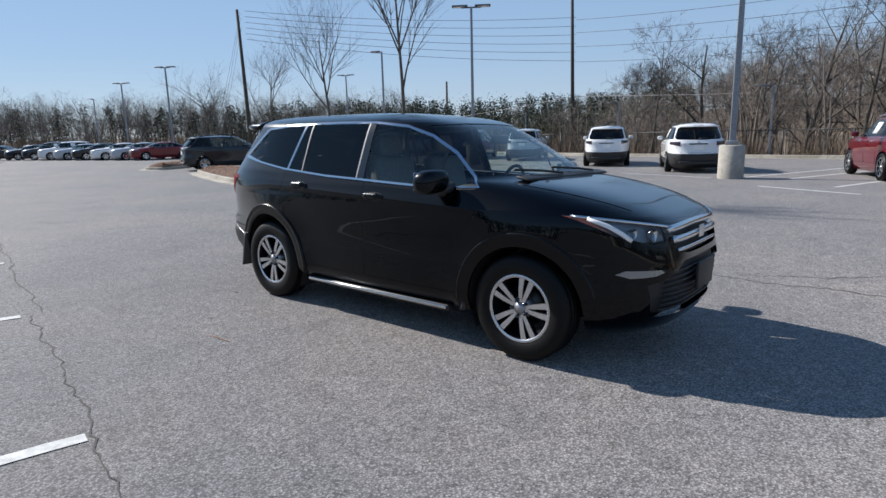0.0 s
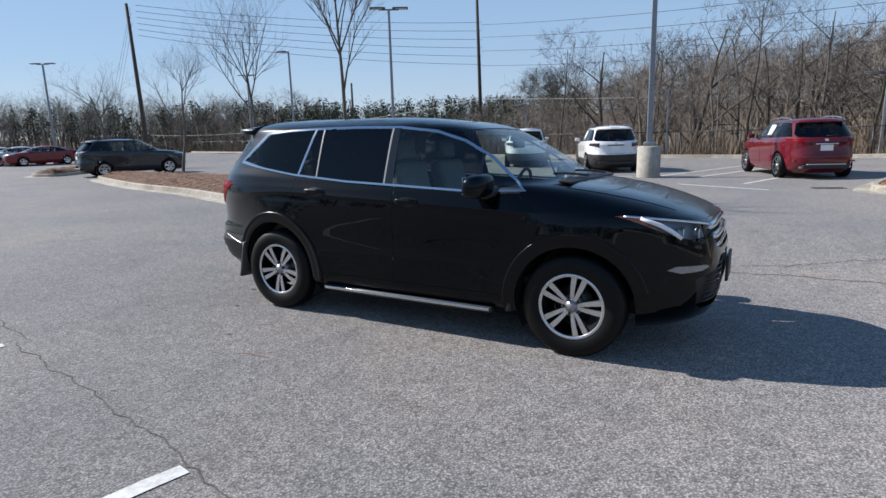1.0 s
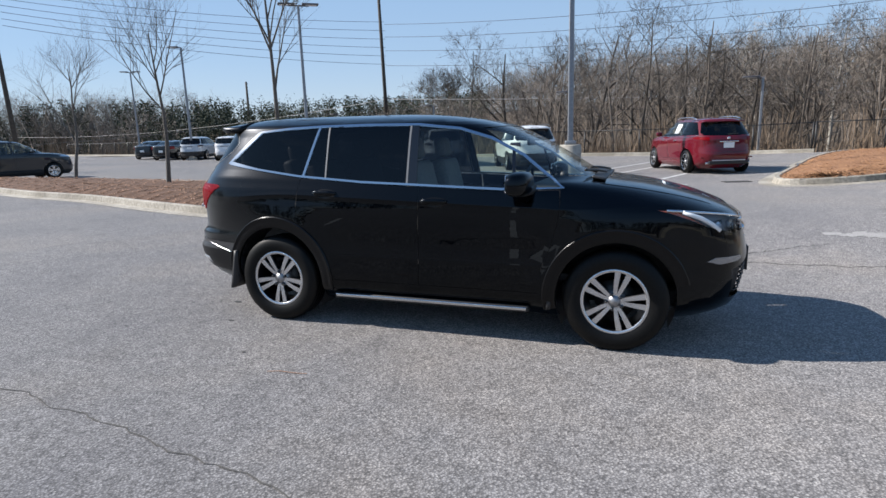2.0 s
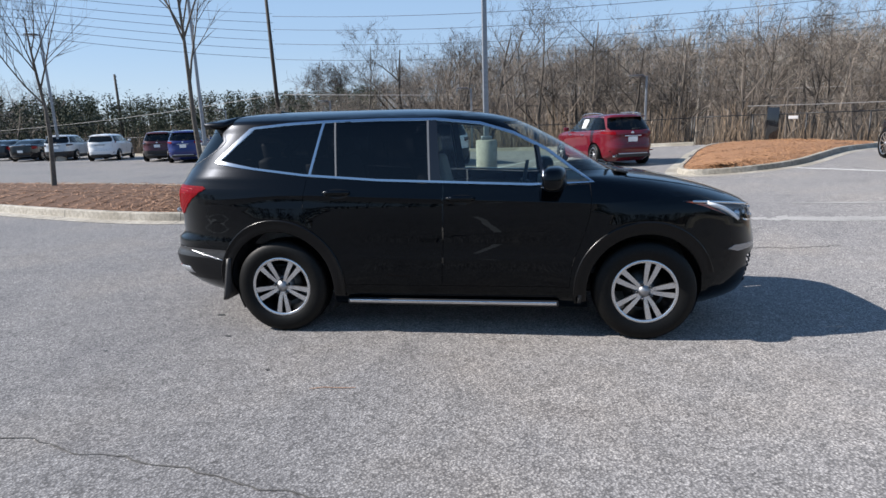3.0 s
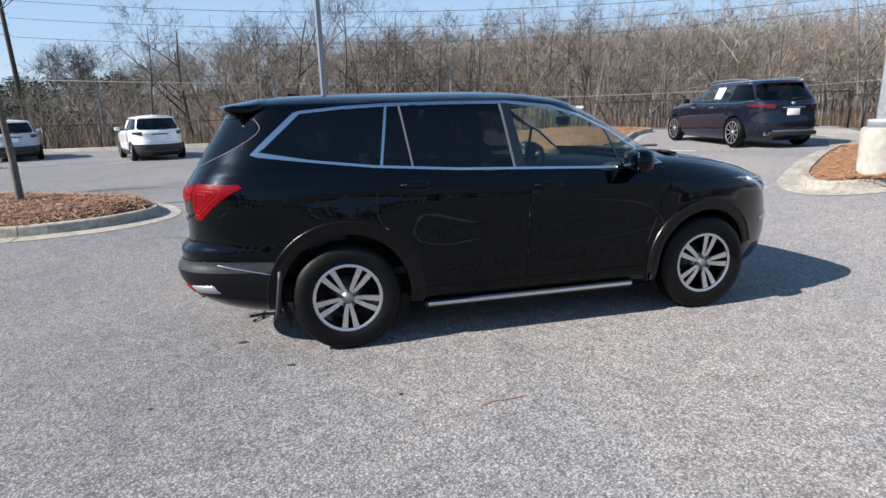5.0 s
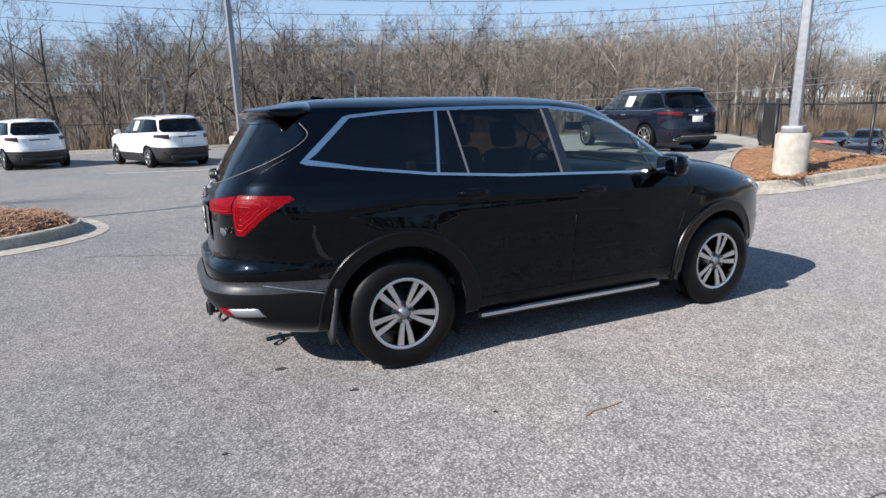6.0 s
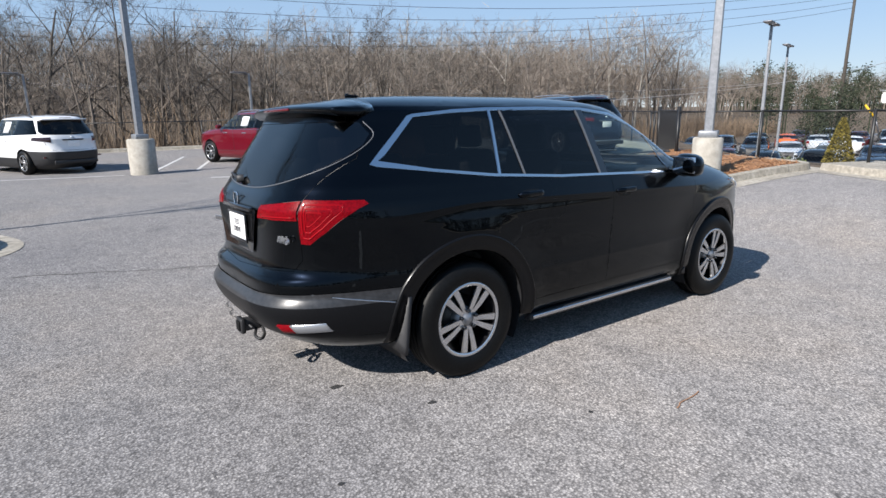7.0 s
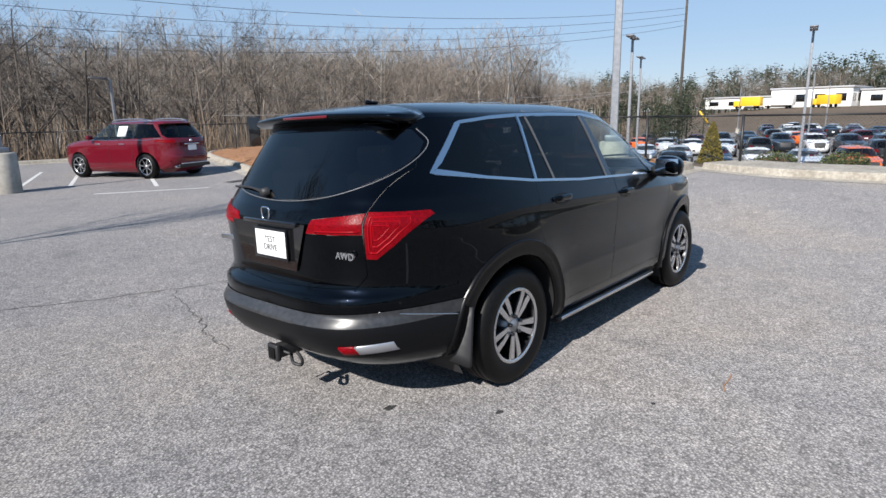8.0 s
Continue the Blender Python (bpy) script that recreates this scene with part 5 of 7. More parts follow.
# kerb along the lot's far side and the walk along its right side
def kerb_run(name, pts, label, wide=0.16, h=0.15, apron=0.0):
    pts = [Vector((p[0], p[1], 0)) for p in smooth_curve([(x, y, 0) for x, y in pts], 8)]
    verts, faces = [], []
    prof = [(-0.30, 0.006), (-0.012, 0.014), (0.012, h - 0.018), (0.03, h), (wide, h), (wide + apron, h + 0.01), (wide + apron + 0.02, -0.4)]
    for k, p in enumerate(pts):
        d = (pts[min(k + 1, len(pts) - 1)] - pts[max(k - 1, 0)]).normalized()
        s = Vector((-d.y, d.x, 0))
        for o, lift in prof:
            q = p + s * o
            verts.append((q.x, q.y, gz(q.x, q.y) + lift))
    m = len(prof)
    for k in range(len(pts) - 1):
        for j in range(m - 1):
            faces.append((k * m + j, (k + 1) * m + j, (k + 1) * m + j + 1, k * m + j + 1))
    return tagged(mesh_part(name, verts, faces, CONCRETE, None, False, label), kind="structure")


kerb_run("kerb", [(x, float(back_edge(x))) for x in (-60, -34, -20, -11.3, -1.5, 4.0, 8.5)], "pale concrete kerb along the fence")
kerb_run("kerb", [(9.75, 1.50), (9.30, 0.45), (9.02, -1.0), (9.05, -6.0), (9.0, -20), (8.9, -60)], "pale concrete kerb and walk along the fence", 0.16, 0.15, 1.2)
tagged(mesh_part("pavement", [(10.6, 6.6, 0.40), (11.6, 5.0, 0.40), (14.2, 7.8, 0.40), (17.2, 12.4, 0.40), (15.2, 12.8, 0.40), (13.2, 9.2, 0.40)], [(0, 1, 2, 3, 4, 5)], CONCRETE, None, False, "pale concrete walk by the gate"), kind="structure")
part_g = thing("drain_grate", pose(3.82, 11.4, gz(3.82, 11.4), 0, 0, 14), "small rusty drain grate set in the asphalt", "drain")
for k in range(9):
    mesh_part("grate_bar", *(lambda x: ([(x, -0.16, 0.006), (x + 0.035, -0.16, 0.006), (x + 0.035, 0.16, 0.006), (x, 0.16, 0.006), (x, -0.16, 0.016), (x + 0.035, -0.16, 0.016), (x + 0.035, 0.16, 0.016), (x, 0.16, 0.016)], [(4, 5, 6, 7), (0, 1, 5, 4), (1, 2, 6, 5), (2, 3, 7, 6), (3, 0, 4, 7)]))(-0.34 + 0.078 * k), TAR, part_g)


# ---- light poles ----
def light_pole(x, y, top, heads=2, base=0.85, spin=0.0, z0=None, width=0.11, label="grey steel parking-lot light pole on a round concrete base", rad=0.30):
    z = gz(x, y) if z0 is None else z0
    pole = thing("light_pole", pose(x, y, z, 0, 0, spin), label, "light pole", "parking-lot light poles")
    if base:
        bm = lathe_bm([(rad, -0.3), (rad, base - 0.03), (rad - 0.03, base), (0.001, base)], 28, "Z")
        part("concrete_base", bm, BASE_CONCRETE, pole, "round concrete base")
        part("pole_foot", box_bm((0.34, 0.34, 0.13), (0, 0, base + 0.06), 0.02), GALV, pole)
    h = top - z
    w0, w1 = width / 2 * 1.15, width / 2 * 0.8
    bm = bmesh.new()
    rings = []
    for zz, w in ((base or -0.3, w0), (h, w1)):
        rings.append([bm.verts.new((w * a, w * b, zz)) for a, b in ((-1, -0.8), (-0.8, -1), (0.8, -1), (1, -0.8), (1, 0.8), (0.8, 1), (-0.8, 1), (-1, 0.8))])
    for k in range(8):
        j = (k + 1) % 8
        bm.faces.new((rings[0][k], rings[0][j], rings[1][j], rings[1][k]))
    bm.faces.new(rings[1])
    part("pole_shaft", bm, GALV, pole, smooth=False)
    part("cross_arm", box_bm((0.9 if heads > 1 else 0.5, 0.06, 0.06), (0 if heads > 1 else 0.25, 0, h - 0.03), 0.01), LAMP_DARK, pole)
    for sg in ((-1, 1) if heads > 1 else (1,)):
        bm = box_bm((0.72, 0.34, 0.075), (sg * 0.52, 0, h + 0.03), 0.025, 2)
        hd = part("lamp_head", bm, LAMP_DARK, pole)
        part("lamp_lens", box_bm((0.5, 0.26, 0.012), (sg * 0.55, 0, h - 0.012)), PLATE_WHITE, hd)
    return pole


light_pole(-0.70, 14.1, 10.4, 2, 0.95, 10, width=0.15, rad=0.345)
light_pole(7.12, 2.47, 9.4, 2, 0.82, 25, width=0.14, z0=0.30, rad=0.27)
light_pole(-13.1, 18.7, 7.2, 2, 0.95, 35, width=0.13, rad=0.34)
light_pole(-29.2, 29.3, 7.8, 1, 0.95, 200, width=0.13)
light_pole(-44.2, 39.2, 7.8, 2, 0.95, 30, width=0.13)
light_pole(-46.5, 21.1, 7.6, 2, 0.95, 35, width=0.13)
light_pole(-60.6, 23.5, 7.4, 2, 0.95, 35, width=0.13)
light_pole(-83.7, 29.7, 7.3, 1, 0.95, 200, width=0.13)
short = "short grey light pole behind the chain-link fence"
for x, y, top, z0 in ((-2.6, 30.4, 3.55, -1.2), (6.74, 27.05, 3.62, -0.8), (-13.3, 36.5, 3.4, -2.2), (-25.0, 43.5, 3.3, -2.2)):
    light_pole(x, y, top, 1, 0, 180, z0, 0.12, short)
low = "grey steel light pole on the lower lot"
for x, y, top, sp in ((22.6, 9.0, 4.95, 15), (33.5, 13.2, 5.0, 15), (29.0, 3.0, 5.3, 10), (66, 9, 5.8, 0), (86, -4, 5.8, 0), (69, -11, 5.5, 20), (109, 14, 5.8, 0), (101, 25, 5.8, 0)):
    light_pole(x, y, top, 2, 0.8, sp, -2.2, 0.13, low)


# ---- wooden utility poles and their lines ----
def wood_pole(x, y, top, lean=0.0, label="dark wooden utility pole with power lines", z0=0.0):
    p = thing("utility_pole", pose(x, y, z0, 0, lean, 0), label, "utility pole", "utility poles")
    part("pole_shaft", tube_bm([(0, 0, -0.5), (0, 0, top * 0.5), (0, 0, top)], [0.17, 0.145, 0.11], 12), WOODPOLE, p)
    for k in range(6):
        bm = lathe_bm([(0.001, -0.05), (0.035, -0.045), (0.05, -0.015), (0.035, 0.0), (0.05, 0.015), (0.035, 0.045), (0.001, 0.05)], 8, "Z")
        bmesh.ops.translate(bm, vec=(0.16, 0, top - 0.25 - 0.42 * k), verts=bm.verts)
        part("insulator", bm, LAMP_DARK, p)
    return p


def cable(a, b, sag, r=0.011, label="sagging black power line", name="power_line"):
    pts = []
    for k in range(25):
        t = k / 24
        p = Vector(a).lerp(Vector(b), t)
        p.z -= sag * 4 * t * (1 - t)
        pts.append(p)
    o = part(name, tube_bm(pts, r, 5, cap=False), CABLE_SUNLIT if label.startswith("thick") else WIRE, None)
    return tagged(o, label, "cable", "overhead lines")


U1, U2, U3 = (-39.3, 24.0, 11.6), (-19.6, 42.2, 15.1), (60.0, 20.0, 13.0)
wood_pole(U1[0], U1[1], U1[2], -2.2)
wood_pole(U2[0], U2[1], U2[2], -1.2)
wood_pole(U3[0], U3[1], U3[2] + 2, 0.4, z0=-2)
wood_pole(-44, 56, 8.0, 0)
for k in range(6):
    dz = 0.25 + 0.42 * k
    cable((U1[0] + 0.15 + 0.45, U1[1], U1[2] - dz), (U2[0] + 0.15, U2[1], 10.6 - 0.68 * k), 0.45, 0.015)
for z0_, z1_ in ((7.1, 10.2), (8.3, 10.7), (9.4, 11.3), (10.4, 11.9)):
    cable((U2[0] + 0.15, U2[1], z0_), (U3[0] + 0.15, U3[1], z1_), 2.7, 0.015)
cable((U2[0], U2[1], 4.35), (76.0, 35.0, 4.4), 1.3, 0.034, "thick communication cable, coloured pale grey as if sunlit")
cable((U2[0], U2[1], 3.5), (76.0, 35.5, 3.6), 1.3, 0.0175)
cable((U2[0], U2[1], 4.35), (-76.0, 50.0, 2.4), 1.0, 0.02, "thick communication cable, coloured pale grey as if sunlit")
cable((U2[0], U2[1], 3.75), (-60.0, 27.0, 1.2), 0.6, 0.016)
cable((11.0, 25.0, 1.9), (76.0, 19.0, 6.8), 1.4, 0.022, "thick communication cable, coloured pale grey as if sunlit")
for dz, dx in ((0.3, -1.6), (0.7, -1.0), (1.4, -0.5)):
    cable((U1[0], U1[1], U1[2] - dz), (U1[0] - 8.0 + dx, U1[1] + 2.0, 0.3), 0.1, 0.010, "guy wire of a utility pole", "guy_wire")


# ---- chain-link fences ----
def fence(pts, h, label, gap=2.4, drop=0.0):
    own = thing("chain_link_fence", Matrix.Identity(4), label, "fence", "chain-link fences")
    pts = [Vector((x, y, 0)) for x, y in pts]
    ground = lambda p: float(lot_z(p.x, p.y)) + drop
    for a, b in zip(pts, pts[1:]):
        n = max(1, round((b - a).length / gap))
        for k in range(n + (b is pts[-1])):
            p = a.lerp(b, k / n)
            z = ground(p)
            part("post", tube_bm([(p.x, p.y, z - 0.2), (p.x, p.y, z + h + 0.03)], 0.032, 8), FENCE_BLACK, own)
        part("rail", tube_bm([(a.x, a.y, ground(a) + h), (b.x, b.y, ground(b) + h)], 0.021, 6), FENCE_BLACK, own)
        part("bottom_wire", tube_bm([(a.x, a.y, ground(a) + 0.05), (b.x, b.y, ground(b) + 0.05)], 0.006, 4), FENCE_BLACK, own)
        # the woven wire
        d = b - a
        length = d.length
        u = d.normalized()
        w = 0.0022
        vs, fs = [], []
        for sg in (1, -1):
            s = -h
            while s < length:
                t0, t1 = max(s, 0.0), min(s + h, length)
                z0, z1 = (t0 - s), (t1 - s)
                if sg < 0:
                    z0, z1 = h - z0, h - z1
                p, q = a + u * t0, a + u * t1
                g0, g1 = ground(p) + 0.04, ground(q) + 0.04
                k = len(vs)
                vs += [(p.x, p.y, g0 + z0 - w), (q.x, q.y, g1 + z1 - w), (q.x, q.y, g1 + z1 + w), (p.x, p.y, g0 + z0 + w)]
                fs.append((k, k + 1, k + 2, k + 3))
                s += 0.075
        tagged(mesh_part("woven_wire", vs, fs, FENCE_BLACK, own), kind="stuff")
    return own


fence([(x, float(back_edge(x)) + 0.45) for x in (-60, -34, -20, -11.3, -1.5, 4.0, 8.5)], 1.28, "black chain-link fence along the edge of the woods", 2.8)
fence([(8.6, 24.8), (10.8, 23.6), (13.6, 19.6), (17.0, 15.8), (18.6, 13.4)], 1.3, "black chain-link fence behind a planted island", 2.8)
fence([(18.6, 13.4), (15.6, 9.6), (12.75, 7.36)], 1.15, "black chain-link fence by the gate")
fence([(10.28, 5.12), (10.66, 3.22), (10.42, 0.9), (10.27, -1.8), (10.2, -6.5), (10.1, -20.0)], 1.18, "black chain-link fence along the walk above the lower lot")
gate = thing("fence_gate", pose(12.70, 7.30, 0.40, 0, 0, -137.8), "dark slatted gate panel in the chain-link fence", "gate")
for k in range(31):
    part("slat", box_bm((0.085, 0.025, 1.08), (0.10 + 0.1 * k, 0, 0.62), 0.006), FENCE_BLACK, gate)
for z_ in (0.10, 1.18):
    part("gate_rail", box_bm((3.16, 0.05, 0.05), (1.61, 0, z_), 0.01), FENCE_BLACK, gate)
for x_ in (0.0, 3.22):
    part("gate_post", tube_bm([(x_, 0, -0.3), (x_, 0, 1.30)], 0.045, 10), FENCE_BLACK, gate)
box_panel = thing("notice_panel", pose(11.3, 22.7, 0.25, 0, 0, -55), "dark panel with a small white notice on the fence", "notice board")
part("panel_sheet", box_bm((0.55, 0.04, 1.45), (0, 0, 0.82), 0.01), GLOSS_BLACK, box_panel)
part("notice", box_bm((0.42, 0.02, 0.13), (0.95, -0.06, 1.10), 0.004), GREY_ROOF, box_panel)

# ---- the other vehicles ----
def vehicle(name, label, L, H, W, wb, hood, belt, screen_x, roof_f, roof_r, tail_x=None, deck=None, pillars=(), rim=0.22, tyre=0.34, rails=None, cladding=None, sticker=False, fine=True, chrome_windows=False, corner=4.2, spokes=5, lamp=(0.70, 0.985, -0.24, -0.03), group="parked vehicles", lens=None, rear_clad=0.0, tips=False):
    """A parked vehicle from its main sizes. x ahead from the middle of the wheelbase; a deck makes it a saloon."""
    car = thing(name, Matrix.Identity(4), label, "car", group)
    xf = L / 2 + 0.02
    xr = -L / 2 + 0.02
    w = W / 2
    front = [(0.18, xf - 0.18), (0.28, xf - 0.05), (0.45, xf), (0.66, xf - 0.02), (hood - 0.16, xf - 0.08), (hood - 0.08, xf - 0.20), (hood - 0.03, xf - 0.45), (hood, (xf + screen_x) / 2), (hood + 0.05, screen_x + 0.06), (hood + 0.08, screen_x),
             (H - 0.10, roof_f), (H - 0.05, roof_f - 0.22), (H - 0.02, roof_f - 0.5), (H, roof_f - 0.9)]
    if deck:
        rear = [(0.2, xr + 0.25), (0.32, xr + 0.06), (0.55, xr), (deck - 0.10, xr + 0.04), (deck - 0.03, xr + 0.10), (deck, xr + 0.28), (deck + 0.03, tail_x - 0.05), (deck + 0.06, tail_x), (H - 0.10, roof_r), (H - 0.05, roof_r + 0.25), (H - 0.02, roof_r + 0.5), (H, roof_r + 0.9)]
    else:
        rear = [(0.2, xr + 0.28), (0.32, xr + 0.06), (0.50, xr), (0.66, xr), (0.72, xr + 0.05), (belt - 0.05, xr + 0.06), (belt + 0.03, xr + 0.10), (H - 0.12, roof_r), (H - 0.06, roof_r + 0.06), (H - 0.03, roof_r + 0.3), (H, roof_r + 0.9)]
    width = [(0.18, 0.86 * w), (0.28, 0.95 * w), (0.42, 0.975 * w), (0.70, 0.995 * w), (belt - 0.12, w), (belt - 0.03, 0.98 * w), (belt + 0.03, 0.955 * w), (H - 0.14, 0.755 * w), (H - 0.09, 0.71 * w), (H - 0.045, 0.60 * w), (H - 0.015, 0.36 * w), (H, 0.10 * w)]
    zs = sorted({0.18, 0.24, 0.30, 0.38, 0.46, 0.56, 0.64, 0.70, hood - 0.16, hood - 0.11, hood - 0.06, hood - 0.03, hood - 0.01, hood, hood + 0.03, hood + 0.06, hood + 0.10, belt - 0.05, belt + 0.03, belt + 0.12, (belt + H) / 2, H - 0.24, H - 0.17, H - 0.12, H - 0.09, H - 0.06, H - 0.035, H - 0.015, H}
                | ({deck - 0.05, deck, deck + 0.03, deck + 0.06} if deck else set()))
    zs = [z for k, z in enumerate(zs) if k == 0 or z - zs[k - 1] > 0.006]
    if not fine:
        zs = [0.18, 0.30, 0.46, 0.66, hood - 0.14, hood - 0.05, hood, hood + 0.05, hood + 0.10, belt + 0.08, (belt + H) / 2, H - 0.24, H - 0.12, H - 0.06, H - 0.02, H] + ([deck, deck + 0.05] if deck else [])
        zs = [z for k, z in enumerate(sorted(zs)) if k == 0 or z - sorted(zs)[k - 1] > 0.006]
    s = Shell(rear, front, width, zs, 61 if fine else 29, corner)
    fx = lambda z: float(np.interp(z, *s.front))
    rx = lambda z: float(np.interp(z, *s.rear))
    half = wb / 2
    ar = tyre + 0.05
    arches = [[(cx + ar * math.cos(2 * math.pi * k / 16), tyre + ar * math.sin(2 * math.pi * k / 16)) for k in range(16)] for cx in (-half, half)] if fine else []
    sidef = lambda c: c.y < -0.35 * w and c.z < H - 0.06
    for a in arches:
        s.cut("side", a, lambda c: c.y < -0.4 * w and c.z < 1.0)
    zb, zt = belt + 0.035, H - 0.125
    lead = 0.30 if not deck else 0.24
    win = [(rx(zb) + lead, zb + 0.05), (rx(zt) + lead * 0.9, zt - 0.015), (rx(zt) + lead + 0.5, zt), (fx(zt) - 0.30, zt), (fx(zt - 0.05) - 0.16, zt - 0.03), (fx(zb + 0.02) - 0.24, zb - 0.005), (0.0, zb - 0.01)]
    s.cut("side", win, sidef)
    for x0 in pillars:
        for dx in (-0.03, 0.03):
            s.cut("side", [(x0 + dx - 0.05, zt + 0.1), (x0 + dx + 0.05, zb - 0.1), (x0 + dx + 0.0505, zb - 0.1)], lambda c: sidef(c) and inside(win, c.x, c.z))
    scr = [(0.0, hood + 0.085), (-0.86 * w, hood + 0.10), (-0.70 * w, H - 0.13), (0.0, H - 0.105)]
    frontf = lambda c: c.x > 0.0 and c.z > hood + 0.05
    s.cut("end", scr, frontf)
    if deck:
        bw = [(0.0, H - 0.11), (-0.66 * w, H - 0.13), (-0.80 * w, deck + 0.10), (0.0, deck + 0.075)]
    else:
        bw = [(0.0, H - 0.135), (-0.64 * w, H - 0.15), (-0.75 * w, belt + 0.15), (-0.70 * w, belt + 0.07), (0.0, belt + 0.05)]
    rearf = lambda c: c.x < rx(H - 0.1) + 0.15
    s.cut("end", bw, rearf)
    l0, l1, z0, z1 = lamp
    top = (deck - 0.05 if deck else belt)
    lampp = [(-l0 * w, top + z0), (-l1 * w, top + z0 + 0.07), (-l1 * w, top + z1), (-l0 * w, top + z1)]
    s.cut("end", lampp, lambda c: c.x < xr + 0.55)
    headp = [(-0.52 * w, hood - 0.20), (-0.93 * w, hood - 0.13), (-0.93 * w, hood - 0.07), (-0.52 * w, hood - 0.12)]
    s.cut("end", headp, lambda c: c.x > xf - 0.6)
    grill = [(0.0, hood - 0.12), (-0.48 * w, hood - 0.13), (-0.42 * w, 0.50), (0.0, 0.48)]
    s.cut("end", grill, lambda c: c.x > xf - 0.4)
    if cladding:
        s.cut("side", [(xr - 0.1, 0.1), (xf + 0.1, 0.1), (xf + 0.1, cladding), (xr - 0.1, cladding)], lambda c: c.z < cladding + 0.1)
    if rear_clad:
        back_low = [(-1.2 * w, 0.1), (-1.2 * w, rear_clad + 0.03), (-0.8 * w, rear_clad), (0.0, rear_clad - 0.02), (0.0, 0.1)]
        s.cut("end", back_low, lambda c: c.x < xr + 0.75 and c.z < rear_clad + 0.1)
    s.freeze()
    for a in arches:
        s.take(s.pick("side", a, lambda c: c.y < -0.3 * w and c.z < 1.0)).free()
    panes = s.pick("side", win, sidef)
    zones = {}
    for f in panes:
        c = f.calc_center_median()
        k = 0
        for n, x0 in enumerate(pillars):
            mid = x0 - 0.05 + 0.10 * (zt + 0.1 - c.z) / (zt - zb + 0.2)
            k = n * 2 + 2 if c.x > mid + 0.03 else (n * 2 + 1 if c.x > mid - 0.03 else k)
        zones.setdefault(k, []).append(f)
    for k, fs in sorted(zones.items()):
        bm = s.take(fs)
        if k % 2:
            both_sides("pillar_cover", bm, GLOSS_BLACK, car)
        else:
            push(bm, -0.003)
            for o in both_sides("side_window", bm, TINT_GLASS if k < 2 * len(pillars) - 1 and k < 2 else SIDE_GLASS, car):
                o.visible_shadow = False

    def whole(nm, fs, material, lab=""):
        if not fs:
            return
        bm = s.take(fs)
        layer = bm.verts.layers.float_vector["smooth_normal"]
        double(bm, layer)
        panel(nm, bm, material, car, lab)
        bm.free()

    def double(bm, layer):
        for v in bm.verts:
            if abs(v.co.y) < 1e-4:
                n = v[layer]
                v[layer] = Vector((n[0], 0, n[2])).normalized()
        other = bmesh.ops.duplicate(bm, geom=bm.faces[:] + bm.edges[:] + bm.verts[:])["geom"]
        for v in (g for g in other if isinstance(g, bmesh.types.BMVert)):
            v.co.y = -v.co.y
            n = v[layer]
            v[layer] = (n[0], -n[1], n[2])
        bmesh.ops.reverse_faces(bm, faces=[g for g in other if isinstance(g, bmesh.types.BMFace)])
    whole("windscreen", s.pick("end", scr, frontf), CLEAR_GLASS)
    whole("rear_window", s.pick("end", bw, rearf), TINT_GLASS)
    fs = s.pick("end", lampp, lambda c: c.x < xr + 0.55)
    if fs:
        bm = s.take(fs)
        push(bm, 0.008)
        thick(bm, 0.012)
        both_sides("tail_lamp", bm, lens or RED_LENS, car, "smoked tail lamp" if lens else "red tail lamp")
    fs = s.pick("end", headp, lambda c: c.x > xf - 0.6)
    if fs:
        bm = s.take(fs)
        push(bm, 0.005)
        both_sides("headlight", bm, LAMP_BOWL, car, "clear headlight")
    whole("grille", s.pick("end", grill, lambda c: c.x > xf - 0.4), BLACK_PLASTIC)
    if cladding:
        whole("cladding", [f for f in s.bm.faces if f.calc_center_median().z < cladding or (rear_clad and f.calc_center_median().x < -half - 0.1 and inside(back_low, f.calc_center_median().y, f.calc_center_median().z))], BLACK_PLASTIC, "black plastic lower cladding")
    double(s.bm, s.layer)
    panel("body", s.bm, FLEET, car)
    s.bm.free()
    for sg in (1, -1):
        for cx in (-half, half):
            if fine:
                wheel(car, (cx, -(w - 0.115) * sg, tyre), -sg, tyre, rim, 0.225, spokes, spokes == 5, False)
            else:
                hub = part("wheel", lathe_bm([(rim, -0.10), (tyre - 0.02, -0.11), (tyre, -0.08), (tyre, 0.08), (tyre - 0.02, 0.10), (0.05, 0.10)], 18), RUBBER, car)
                hub.location = (cx, -(w - 0.115) * sg, tyre)
                if sg < 0:
                    hub.rotation_euler = (0, 0, math.pi)
                part("rim", lathe_bm([(0.001, -0.085), (0.06, -0.09), (rim * 0.9, -0.075), (rim + 0.005, -0.102)], 18), ALLOY, hub)
            if fine:
                bm = bmesh.new()
                rows = []
                for k in range(17):
                    a = radians(-20 + 220 * k / 16)
                    x, z = cx + (ar + 0.002) * math.cos(a), tyre + (ar + 0.002) * math.sin(a)
                    rows.append([bm.verts.new((x, y * sg, z)) for y in (s.side_y(x, max(z, 0.25)) + 0.003, -0.45 * w)])
                for a, b in zip(rows, rows[1:]):
                    bm.faces.new((a[0], b[0], b[1], a[1]))
                part("arch_liner", bm, BLACK_PLASTIC, car)
        if rails:
            pts = smooth_curve([(roof_f - 0.35, -0.70 * w * sg, H - 0.075), (roof_f - 0.55, -0.69 * w * sg, H - 0.01), (0.5 * (roof_f + roof_r) - 0.1, -0.69 * w * sg, H + 0.012), (roof_r + 0.55, -0.69 * w * sg, H - 0.01), (roof_r + 0.3, -0.70 * w * sg, H - 0.06)], 5)
